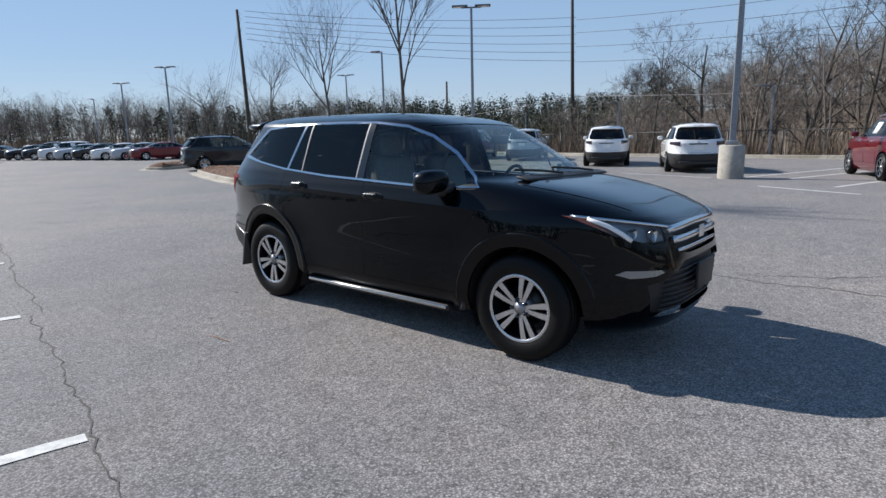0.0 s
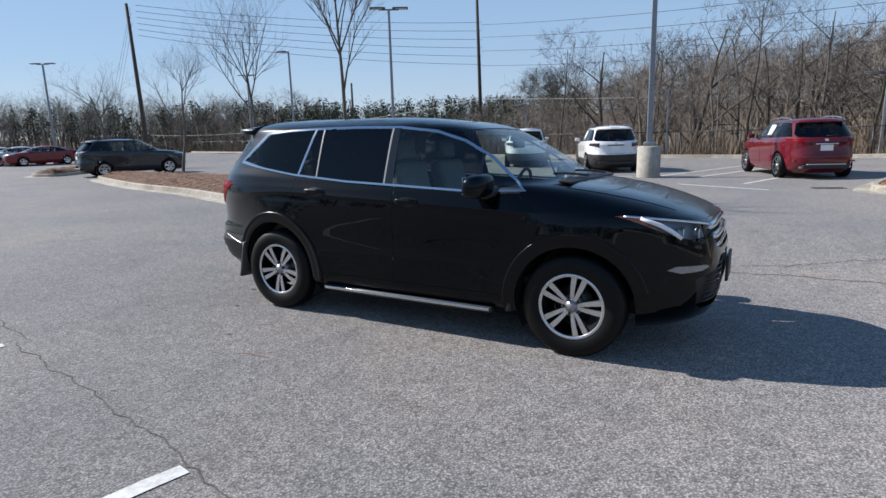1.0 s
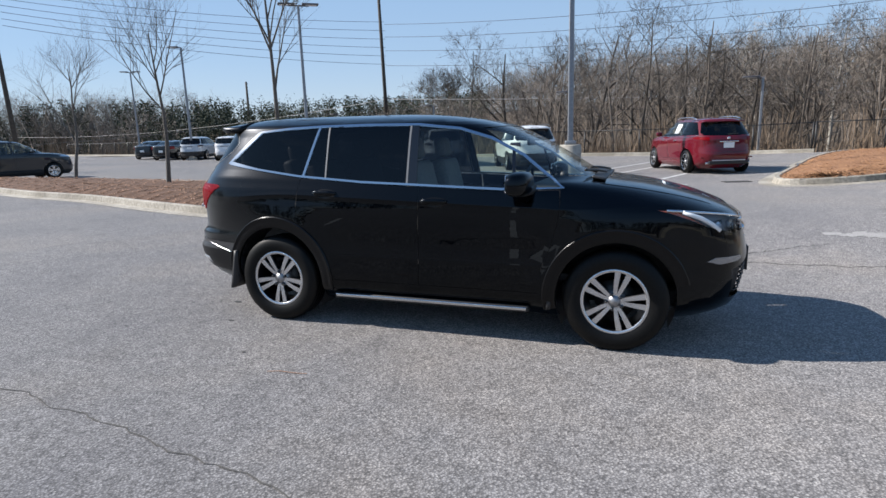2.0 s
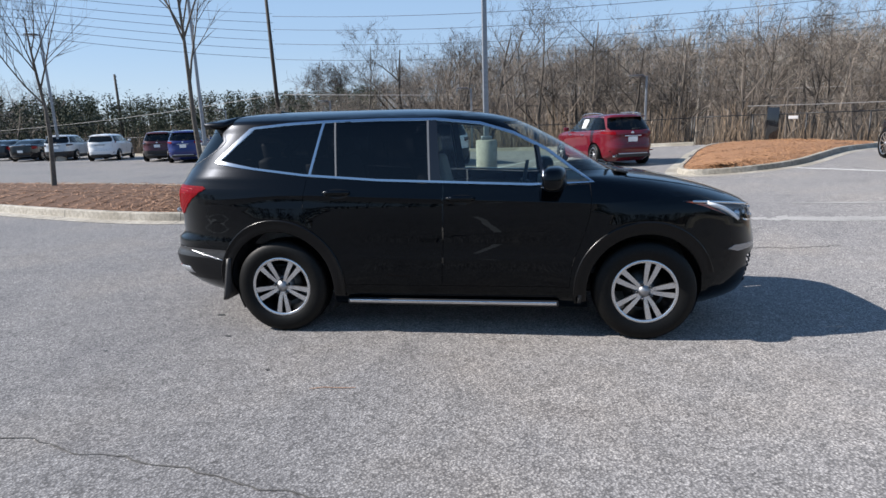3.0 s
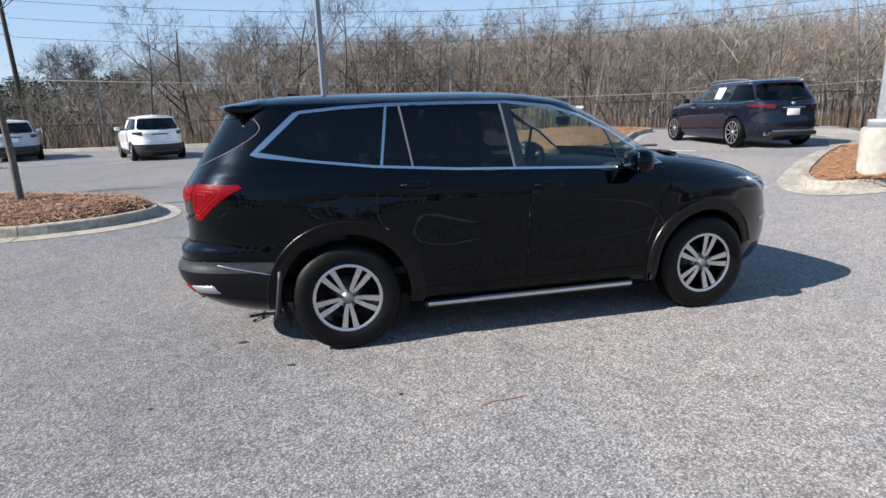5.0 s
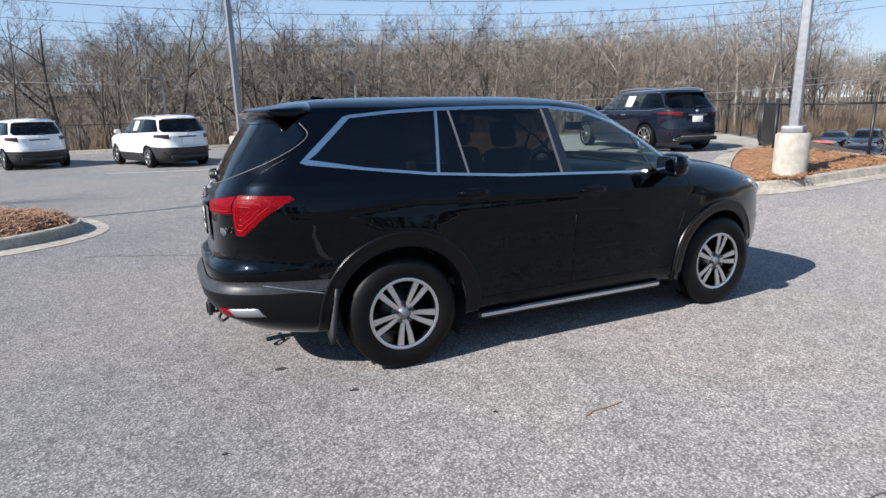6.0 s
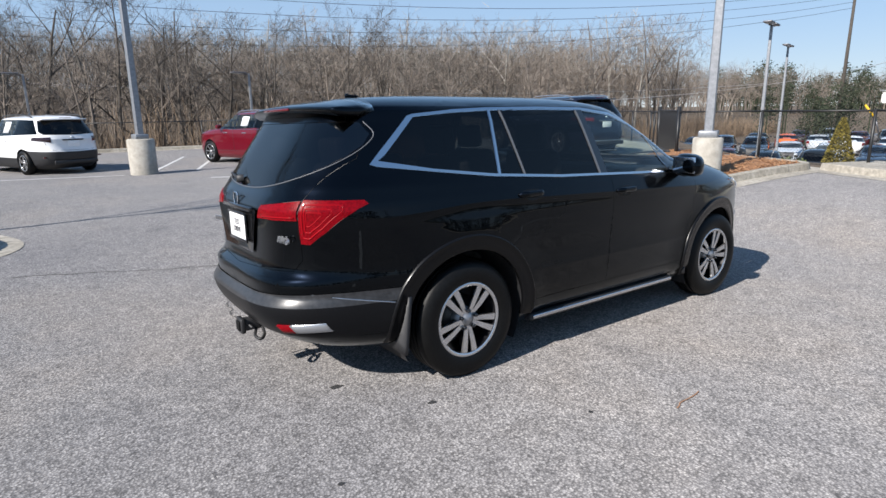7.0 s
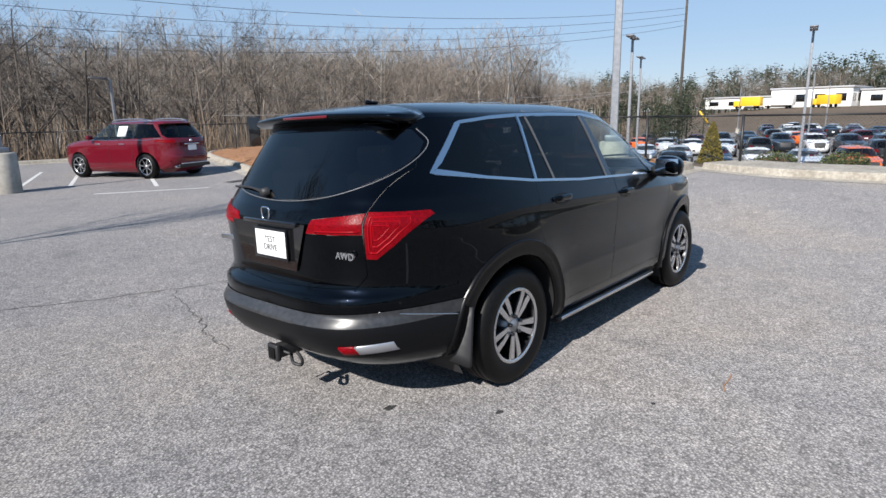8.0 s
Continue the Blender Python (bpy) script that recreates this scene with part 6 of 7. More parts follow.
            part("roof_rail", tube_bm(pts, 0.018, 6), rails, car)
        mx = fx(zb + 0.05) - 0.42
        bm = box_bm((0.11, 0.19, 0.13), (mx, -(w + 0.06) * sg, zb + 0.06), 0.035, 2)
        part("door_mirror", bm, FLEET if fine else BLACK_PLASTIC, car)
        if fine:
            for hx in (-0.55, 0.42):
                y = s.side_y(hx, belt - 0.10)
                part("door_handle", box_bm((0.20, 0.035, 0.028), (hx, (y - 0.008) * sg, belt - 0.09), 0.010, 2), SATIN_CHROME if chrome_windows else FLEET, car)
        if chrome_windows:
            pts = [(x, (s.side_y(x, z) - 0.004) * sg, z) for x, z in [(win[0][0] + (win[5][0] - win[0][0]) * k / 20, win[0][1] + (win[5][1] - win[0][1]) * min(1, k / 3) - 0.012) for k in range(21)]]
            part("window_trim", tube_bm(pts, 0.009, 5), CHROME, car)
            zt2 = zt + 0.012
            xs = np.linspace(win[1][0], win[3][0], 13)
            part("window_trim", tube_bm([(x, (s.side_y(x, zt2) - 0.004) * sg, zt2) for x in xs], 0.009, 5), CHROME, car)
    if fine:
        seam = lambda nm, pts: part(nm, tube_bm(pts, 0.0045, 4), BLACK_PLASTIC, car)
        if not deck:
            # the tailgate's lip, gap and grip
            lip = box_bm((0.20, 1.28 * w, 0.030), (0, 0, 0), 0.012, 2)
            for v in lip.verts:
                v.co.z -= 0.045 * (v.co.y / (0.64 * w)) ** 2
                v.co.x += 0.05 * (v.co.y / (0.64 * w)) ** 2
            bmesh.ops.translate(lip, vec=(roof_r - 0.03, 0, H - 0.078), verts=lip.verts)
            lip_ob = part("roof_spoiler", lip, FLEET, car)
            part("brake_light", box_bm((0.012, 0.30, 0.014), (roof_r - 0.128, 0, H - 0.082), 0.003), RED_DEEP, lip_ob, "dark red high brake light")
            zg = max(0.66, rear_clad + 0.02) if rear_clad else 0.66
            for sg in (1, -1):
                seam("tailgate_gap", [(s.end_x(f * w, z, False) - 0.001, f * w * sg, z) for f, z in ((0.001, zg), (0.3, zg), (0.55, zg + 0.01), (0.66, zg + 0.05), (0.70, zg + 0.15), (0.72, belt - 0.12), (0.74, belt), (0.73, belt + 0.12))])
                part("bumper_reflector", box_bm((0.02, 0.16, 0.035), (s.end_x(0.74 * w, 0.50, False) - 0.004, 0.74 * w * sg, 0.50), 0.006, turn=(0, 0, 24 * sg)), RED_DEEP, car, "dark red bumper reflector")
            part("tailgate_grip", box_bm((0.03, 0.56, 0.035), (float(s.end_x(0, 0.965, False)) - 0.004, 0, 0.965), 0.008), CHROME if chrome_windows else BLACK_PLASTIC, car)
            part("rear_badge", lathe_bm([(0.001, -0.008), (0.042, -0.007), (0.046, 0.006)], 16, "X"), SATIN_CHROME, car, "plain chrome badge").location = (float(s.end_x(0, belt - 0.02, False)) - 0.004, 0, belt - 0.02)
        for sg in (1, -1):
            for x0 in (*pillars, half - 0.36):
                top_z_ = belt - 0.01
                low_x = x0 + (0.10 if x0 < pillars[0] + 0.01 else 0.04)
                seam("door_gap", [(x, (s.side_y(x, z) - 0.0005) * sg, z) for x, z in [(x0 + 0.05 + (low_x - x0 - 0.05) * k / 6, top_z_ + (0.42 - top_z_) * k / 6) for k in range(7)]])
            seam("sill_gap", [(x, (s.side_y(x, 0.42) - 0.0005) * sg, 0.42) for x in np.linspace(-half + 0.5, half - 0.45, 9)])
            if tips:
                part("exhaust_tip", box_bm((0.06, 0.20, 0.06), (s.end_x(0.58 * w, 0.34, False) - 0.01, 0.58 * w * sg, 0.345), 0.014, 2), CHROME, car, "chrome exhaust tip")
        if tips:
            part("skid_strip", box_bm((0.04, W * 0.52, 0.03), (float(s.end_x(0, 0.42, False)) - 0.012, 0, 0.425), 0.01), SATIN_CHROME, car, "satin chrome bumper strip")
    part("licence_plate", box_bm((0.012, 0.31, 0.155), (float(s.end_x(0, 0.86 if not deck else 0.62, False)) - 0.006, 0.0, 0.86 if not deck else 0.66), 0.004), PLATE_WHITE, car, "white licence plate")
    part("underbody", box_bm((L * 0.86, W * 0.55, 0.10), (0, 0, 0.27), 0.02), BLACK_PLASTIC, car)
    if fine:
        part("bumper_strip", box_bm((0.05, W * 0.62, 0.10), (xr + 0.02, 0, 0.36), 0.02), BLACK_PLASTIC, car)
        part("rear_wiper", tube_bm([(rx(belt + 0.1) - 0.02, 0.0, belt + 0.09), (rx(belt + 0.1) - 0.02, -0.32 * w, belt + 0.11)], 0.010, 5), BLACK_PLASTIC, car)
        for x, y in ((0.15, -0.36), (0.15, 0.36), (-0.75, -0.38), (-0.75, 0.38)):
            bm = box_bm((0.48, 0.48, 0.15), (x, y, 0.62), 0.04)
            box_bm((0.14, 0.46, 0.58), (x - 0.27, y, 0.94), 0.04, 2, (0, -12, 0), bm)
            box_bm((0.09, 0.25, 0.16), (x - 0.34, y, H - 0.38), 0.03, 2, (0, -8, 0), bm)
            part("seat", bm, CABIN, car)
        part("cabin_floor", box_bm((2.6, W * 0.8, 0.05), (-0.1, 0, 0.42)), CABIN, car)
    if sticker:
        x0 = 0.5 * (pillars[0] + pillars[1]) + 0.02
        bm = box_bm((0.34, 0.004, H - belt - 0.30), (x0, 0, 0.5 * (belt + H) - 0.03), 0.0)
        for v in bm.verts:
            v.co.y = v.co.y - s.side_y(v.co.x, v.co.z) + 0.003
        part("window_sticker", bm, PAPER, car, "white paper sales sheet inside the window")
    return car


def paint_car(car, colour):
    for o in (car, *car.children_recursive):
        o.color = (*colour, 1)
    return car


def stand(car, rear_left, heading, wb, track=1.56, z=None):
    """Stands a vehicle with its rear left tyre at a place; heading: degrees to the left of +y."""
    a = radians(90 + heading)
    x = rear_left[0] + wb / 2 * math.cos(a) + track / 2 * math.sin(a)
    y = rear_left[1] + wb / 2 * math.sin(a) - track / 2 * math.cos(a)
    car.matrix_world = pose(x, y, gz(x, y) if z is None else z, 0, 0, 90 + heading)
    return car


WHITE, SILVER, RED, NAVY, CHARCOAL, MAROON, BLUE, BLACK = (0.72, 0.72, 0.72), (0.42, 0.45, 0.48), (0.105, 0.002, 0.009), (0.003, 0.0045, 0.013), (0.011, 0.016, 0.022), (0.06, 0.008, 0.012), (0.010, 0.020, 0.12), (0.008, 0.008, 0.009)
hatch_w = vehicle("suv", "white compact SUV parked at the chain-link fence", 4.55, 1.66, 1.86, 2.70, 1.06, 1.06, 1.10, 0.40, -1.85, pillars=(-0.95, -0.02), cladding=0.40, rear_clad=0.62, lens=SMOKED, sticker=True, lamp=(0.62, 0.985, -0.14, 0.0))
paint_car(stand(hatch_w, (-7.5, 19.2), 22, 2.70), WHITE)
wagon = vehicle("suv", "white wagon-style SUV with black cladding and roof rails", 4.86, 1.64, 1.87, 2.745, 1.03, 1.04, 1.15, 0.42, -1.98, pillars=(-1.0, -0.02), cladding=0.47, rails=BLACK_PLASTIC, sticker=True, rear_clad=0.66, lens=SMOKED, lamp=(0.58, 0.985, -0.14, 0.0))
paint_car(stand(wagon, (-3.2, 16.5), 22, 2.745), WHITE)
red_suv = vehicle("suv", "red SUV with silver roof rails and a white window sheet", 4.62, 1.67, 1.86, 2.70, 1.07, 1.08, 1.10, 0.40, -1.80, pillars=(-0.98, -0.02), rails=ALLOY, sticker=True, chrome_windows=True, spokes=7, rim=0.24, tyre=0.36, lamp=(0.58, 0.985, -0.09, 0.02), tips=True)
paint_car(stand(red_suv, (2.85, 14.5), 19, 2.70), RED)
big_suv = vehicle("suv", "dark blue full-size SUV with chrome trim beside a planted island", 5.16, 1.665, 1.94, 3.135, 1.04, 1.075, 1.20, 0.42, -2.08, pillars=(-1.25, -0.15), rails=ALLOY, sticker=True, chrome_windows=True, spokes=10, rim=0.275, tyre=0.372, lens=RED_DEEP, lamp=(0.46, 0.985, -0.13, -0.03), tips=True)
paint_car(stand(big_suv, (9.2, 8.1), -9, 3.135, 1.68), NAVY)
dark_suv = vehicle("suv", "dark grey compact SUV parked beside a planted island", 4.60, 1.66, 1.86, 2.755, 1.06, 1.08, 1.12, 0.42, -1.80, pillars=(-1.0, -0.02), rails=GLOSS_BLACK, cladding=0.38, lens=SMOKED, lamp=(0.45, 0.985, -0.12, -0.04))
paint_car(stand(dark_suv, (-24.88, 11.3), -19, 2.755), CHARCOAL)
saloon = vehicle("sedan", "dark red saloon parked in a row of cars", 4.85, 1.45, 1.84, 2.80, 0.98, 0.98, 1.25, 0.45, -0.95, tail_x=-1.60, deck=1.08, pillars=(-0.75, 0.05))
paint_car(stand(saloon, (-44.2, 20.6), 166, 2.8), (0.16, 0.008, 0.014))
box_car = vehicle("suv", "white boxy hatchback parked in the far row", 4.2, 1.62, 1.80, 2.60, 1.05, 1.08, 1.10, 0.55, -1.85, pillars=(-0.95, 0.0), cladding=0.36, lamp=(0.84, 0.985, -0.02, 0.22))
paint_car(stand(box_car, (-25.9, 27.9), 20, 2.60), WHITE)


def another(base, rear_left, heading, wb, colour, label, z=None, track=1.56):
    o = copy_thing(base, Matrix.Identity(4))
    tagged(o, label)
    return paint_car(stand(o, rear_left, heading, wb, track, z), colour)


another(hatch_w, (-13.6, 22.7), 22, 2.70, SILVER, "silver compact SUV parked at the chain-link fence")
another(red_suv, (-17.9, 23.7), 20, 2.70, BLUE, "bright blue SUV parked in the far row")
another(hatch_w, (-20.6, 25.6), 20, 2.70, MAROON, "dark maroon SUV parked in the far row")
another(hatch_w, (-30.2, 29.5), 20, 2.70, SILVER, "silver SUV parked in the far row")
another(saloon, (-33.2, 30.0), 20, 2.8, BLACK, "black saloon parked in the far row")
another(saloon, (-37.0, 32.0), 20, 2.8, CHARCOAL, "dark grey saloon parked in the far row")
for k, (base, colour, label) in enumerate(((saloon, SILVER, "silver saloon parked in a row of cars"), (saloon, WHITE, "white saloon parked in a row of cars"), (saloon, BLACK, "black saloon parked in a row of cars"), (saloon, SILVER, "silver saloon parked in a row of cars"),
                                           (red_suv, WHITE, "white SUV parked in a row of cars"), (hatch_w, CHARCOAL, "dark grey SUV parked in a row of cars"), (saloon, CHARCOAL, "dark grey saloon parked in a row of cars"))):
    another(base, (-46.9 - 2.7 * k, 20.2 - 0.5 * k), 166, 2.75, colour, label)
for x, y, colour, lab in ((-68, 14, BLACK, "black saloon far across the lot"), (-75, 19, WHITE, "white saloon far across the lot"), (-70, 24, CHARCOAL, "dark grey saloon far across the lot"), (-62, 10, BLACK, "black saloon far across the lot")):
    another(saloon, (x, y), -60, 2.8, colour, lab)

# the lower lot, full of parked cars
far_suv = vehicle("suv", "white SUV parked on the lower lot", 4.6, 1.68, 1.86, 2.7, 1.06, 1.07, 1.1, 0.4, -1.82, pillars=(-0.95, -0.02), fine=False, group="vehicles on the lower lot")
far_saloon = vehicle("sedan", "silver saloon parked on the lower lot", 4.75, 1.45, 1.83, 2.78, 0.97, 0.98, 1.25, 0.45, -0.95, tail_x=-1.60, deck=1.07, pillars=(-0.75, 0.05), fine=False, group="vehicles on the lower lot")
rnd = random.Random(21)
tones = [(WHITE, "white"), (WHITE, "white"), (SILVER, "silver"), (SILVER, "silver"), (BLACK, "black"), (CHARCOAL, "dark grey"), (NAVY, "dark blue"), (MAROON, "dark maroon"), (BLACK, "black"), ((0.60, 0.12, 0.02), "orange")]
first = {0: far_suv, 1: far_saloon}
LOW = -2.18
rows_low = [(22.5, -26, 21, -68), (31.0, -26, 23, 112), (41.5, -26, 22, -68), (50.0, -26, 22, 112), (61.0, -28, 15, -68), (71.0, -28, 15, 112), (85.0, -22, 17, -68), (98.0, -18, 17, 112)]
for r, (x0, y0, y1, head_) in enumerate(rows_low):
    y = y0
    while y < y1:
        y += 2.75
        if rnd.random() < 0.10:
            continue
        kind_ = 0 if rnd.random() < 0.45 else 1
        tone, word = rnd.choice(tones)
        x = x0 + (y - y0) * 0.22 + rnd.uniform(-0.2, 0.2)
        text = f"{word} {'SUV' if kind_ == 0 else 'saloon'} parked in a row on the lower lot"
        if kind_ in first:
            o = first.pop(kind_)
            tagged(o, text)
        else:
            o = copy_thing((far_suv, far_saloon)[kind_], Matrix.Identity(4))
            tagged(o, text)
        o.matrix_world = pose(x, y, LOW, 0, 0, 90 + head_ + rnd.uniform(-2, 2))
        paint_car(o, tone)

# ---- trees ----
def branches(rnd, height, r0, levels, lean=0.05, fork=0.34, kids=(5, 8), up=0.55, start=0.3, bend=0.12, shrink=0.55):
    """The limbs of a bare tree as (points, radii, level)."""
    out = []

    def limb(p, d, length, r, level):
        n = 6 if level == 0 else 4
        pts, rad = [p.copy()], [r]
        q, w = p.copy(), d.normalized()
        for k in range(n):
            w = (w + Vector((rnd.uniform(-1, 1), rnd.uniform(-1, 1), rnd.uniform(-0.4, 0.8) * up)) * bend).normalized()
            q = q + w * length / n
            pts.append(q.copy())
            rad.append(r * (1 - 0.82 * (k + 1) / n))
        out.append((pts, rad, level))
        if level >= levels:
            return
        for c in range(rnd.randint(*kids)):
            t = rnd.uniform(start if level == 0 else 0.2, 0.96)
            k = min(int(t * n), n - 1)
            base = pts[k].lerp(pts[k + 1], t * n - k)
            a = rnd.uniform(0, 2 * math.pi)
            axis = (pts[k + 1] - pts[k]).normalized()
            side = axis.orthogonal().normalized()
            side = Matrix.Rotation(a, 3, axis) @ side
            nd = (axis * (1 - fork) + side * fork * 1.6 + Vector((0, 0, up * 0.35))).normalized()
            limb(base, nd, length * shrink * rnd.uniform(0.7, 1.15) * (1.05 - 0.55 * t if level == 0 else 0.85), max(rad[k] * 0.6, 0.003), level + 1)
    limb(Vector((0, 0, -0.15)), Vector((rnd.uniform(-lean, lean), rnd.uniform(-lean, lean), 1)), height, r0, 0)
    return out


def limbs_mesh(limbs, sides=(8, 5, 3, 3, 3), thin=0.003):
    """Vertices and faces of all limbs as tapered tubes."""
    vs, fs = [], []
    for pts, rad, level in limbs:
        n = sides[min(level, len(sides) - 1)]
        side = None
        base = len(vs)
        if n < 3:
            # the finest twigs are narrow ribbons
            if n == 1:
                pts, rad = [pts[0], pts[-1]], [rad[0], rad[-1]]
            else:
                pts, rad = [pts[0], pts[len(pts) // 2], pts[-1]], [rad[0], rad[len(rad) // 2], rad[-1]]
            d = (pts[-1] - pts[0]).normalized()
            side = Matrix.Rotation(3.1 * len(vs), 3, d) @ d.orthogonal().normalized()
            for p, r in zip(pts, rad):
                vs += [p - side * max(r, thin), p + side * max(r, thin)]
            for k in range(len(pts) - 1):
                fs.append((base + 2 * k, base + 2 * k + 1, base + 2 * k + 3, base + 2 * k + 2))
            continue
        for k, p in enumerate(pts):
            d = (pts[min(k + 1, len(pts) - 1)] - pts[max(k - 1, 0)]).normalized()
            side = d.orthogonal().normalized() if side is None else (side - d * side.dot(d)).normalized()
            upv = d.cross(side)
            for j in range(n):
                a = 2 * math.pi * j / n
                vs.append(p + max(rad[k], 0.0022) * (math.cos(a) * side + math.sin(a) * upv))
        for k in range(len(pts) - 1):
            for j in range(n):
                i = (j + 1) % n
                fs.append((base + k * n + j, base + k * n + i, base + (k + 1) * n + i, base + (k + 1) * n + j))
    return vs, fs


def lot_tree(x, y, z, seed, height, r0, label, bark=BARK, levels=3, sides=(8, 5, 3, 3, 3), thin=0.003, **kw):
    rnd = random.Random(seed)
    t = thing("tree", pose(x, y, z), label, "tree", "bare trees")
    limbs = branches(rnd, height, r0, levels, **kw)
    trunk = [l for l in limbs if l[2] == 0]
    crown = [l for l in limbs if l[2] > 0]
    mesh_part("trunk", *limbs_mesh(trunk, (12,)), bark, t, True)
    mesh_part("crown", *limbs_mesh(crown, sides, thin), bark, t, True, "bare leafless twigs")
    return t


bare = "slender bare tree standing in a bed of pine straw"
lot_tree(-6.35, 6.6, 0.34, 12, 5.2, 0.065, bare, lean=0.08, kids=(8, 10), up=1.0, fork=0.30, start=0.30, shrink=0.62)
lot_tree(-12.0, 8.9, 0.34, 23, 4.4, 0.070, bare, lean=0.06, kids=(6, 8), up=0.9, fork=0.36, start=0.33, shrink=0.75)
lot_tree(-17.6, 10.4, 0.32, 34, 4.0, 0.065, bare, lean=0.04, kids=(6, 8), up=0.9, fork=0.38, start=0.3, shrink=0.75)
lot_tree(-30.5, 15.8, 0.3, 45, 4.4, 0.08, bare, lean=0.04, kids=(6, 8), up=0.8, fork=0.42, start=0.3, shrink=0.75)
broad = "broad bare tree with dark limbs standing above the woods"
for x, y, seed, h, r0 in ((-8.6, 42.0, 57, 10.2, 0.23), (-5.6, 39.0, 58, 9.6, 0.19), (-2.2, 37.5, 59, 10.4, 0.20), (0.9, 36.0, 60, 9.8, 0.18), (4.2, 38.0, 61, 9.8, 0.19), (9.5, 36.0, 62, 9.0, 0.16),
                            (-3.8, 34.0, 64, 7.8, 0.15), (6.6, 32.0, 65, 7.6, 0.14), (13.5, 33.0, 66, 7.8, 0.14), (18.0, 36.0, 67, 8.6, 0.14), (24.0, 34.0, 68, 8.4, 0.14), (30.5, 36.0, 69, 8.8, 0.14), (2.4, 33.0, 70, 8.0, 0.14)):
    lot_tree(x, y, float(land_z(x, y)), seed, h, r0, broad, DARK_BARK if seed % 4 else BARK, 4, (8, 5, 3, 2, 1), 0.005, lean=0.03, kids=(5, 6), up=0.55, fork=0.46, start=0.30, shrink=0.62)
lot_tree(-34.0, 105.0, float(land_z(-34.0, 105.0)), 81, 10.5, 0.34, broad, DARK_BARK, 4, (8, 5, 3, 2, 1), 0.016, lean=0.02, kids=(7, 8), up=0.55, fork=0.48, start=0.18, shrink=0.74)


pick_ = random.Random(91)
for k in range(16):
    x = -9.5 + 2.6 * k + pick_.uniform(-0.8, 0.8)
    y = float(back_edge(min(x, 8.5))) + pick_.uniform(4.5, 13.0)
    lot_tree(x, y, float(land_z(x, y)), 120 + k, pick_.uniform(7.0, 9.2), pick_.uniform(0.08, 0.14), "bare dark-limbed tree at the edge of the woods", DARK_BARK, 4, (7, 4, 3, 2, 1), 0.005, lean=0.035, bend=0.08, kids=(5, 6), up=0.6, fork=0.44, start=0.34, shrink=0.60)


def many(name, variants, places, material, label, category):
    """One mesh of many copies: places are (x, y, z, size, turn, which)."""
    vv, ff, count = [], [], 0
    sizes = []
    for x, y, z, s, a, k in places:
        v, f = variants[k]
        c, sn = math.cos(a) * s, math.sin(a) * s
        w = np.empty_like(v)
        w[:, 0] = x + c * v[:, 0] - sn * v[:, 1]
        w[:, 1] = y + sn * v[:, 0] + c * v[:, 1]
        w[:, 2] = z + s * v[:, 2]
        vv.append(w)
        ff.append(f + count)
        count += len(v)
    verts, quads = np.concatenate(vv), np.concatenate(ff)
    me = bpy.data.meshes.new(name)
    me.vertices.add(len(verts))
    me.vertices.foreach_set("co", verts.astype(np.float32).ravel())
    m = quads.shape[1]
    me.loops.add(quads.size)
    me.loops.foreach_set("vertex_index", quads.astype(np.int32).ravel())
    me.polygons.add(len(quads))
    me.polygons.foreach_set("loop_start", np.arange(0, quads.size, m, dtype=np.int32))
    me.update(calc_edges=True)
    me.materials.append(material)
    return tagged(new(name, me), label, category, kind="stuff")


def as_arrays(limbs, sides):
    v, f = limbs_mesh(limbs, sides, 0.005)
    return np.array([tuple(p) for p in v]), np.array(f)


rnd = random.Random(77)
def sized(limbs, sides):
    """A bare tree drawn to a common height of 9.3."""
    v, f = as_arrays(limbs, sides)
    return v * (9.3 / v[:, 2].max()), f


tall = [sized(branches(random.Random(100 + k), 6.4, 0.085, 4, 0.04, 0.44, (4, 5), 0.6, 0.26, 0.10, 0.60), (5, 3, 2, 1, 1)) for k in range(8)]
small = [sized(branches(random.Random(200 + k), 6.4, 0.11, 3, 0.06, 0.46, (5, 7), 0.6, 0.15, 0.14, 0.62), (3, 2, 1, 1)) for k in range(8)]


def scrub_arrays(seed):
    r = random.Random(seed)
    limbs = []
    for _ in range(46):
        a, d = r.uniform(0, 6.28), abs(r.gauss(0, 0.8))
        p = Vector((d * math.cos(a), d * math.sin(a), 0))
        h = r.uniform(0.7, 2.3)
        tip = p + Vector((r.gauss(0, 0.35), r.gauss(0, 0.35), h))
        limbs.append(([p, p.lerp(tip, 0.5) + Vector((r.gauss(0, 0.1), r.gauss(0, 0.1), 0)), tip], [0.016, 0.012, 0.005], 1))
    return as_arrays(limbs, (2, 2))


scrub = [scrub_arrays(300 + k) for k in range(5)]


def wood_edge(x):
    """Where the woods begin behind the fences."""
    return float(np.interp(x, [-90, -60, -34, -18, -1, 8, 13, 18, 26, 60, 150], [56, 49, 39.5, 33.5, 29.0, 27.0, 25.0, 27.0, 32.0, 35, 46]))


SKYLINE = [(-100, 4.0), (-74, 4.6), (-68, 5.2), (-62, 6.6), (-53, 7.7), (-40, 8.0), (-27, 8.2), (-14, 7.8), (0, 7.5), (8, 7.0), (11, 5.6), (14, 4.0), (23, 3.6), (30, 3.6), (50, 3.6), (75, 3.6), (110, 3.0)]


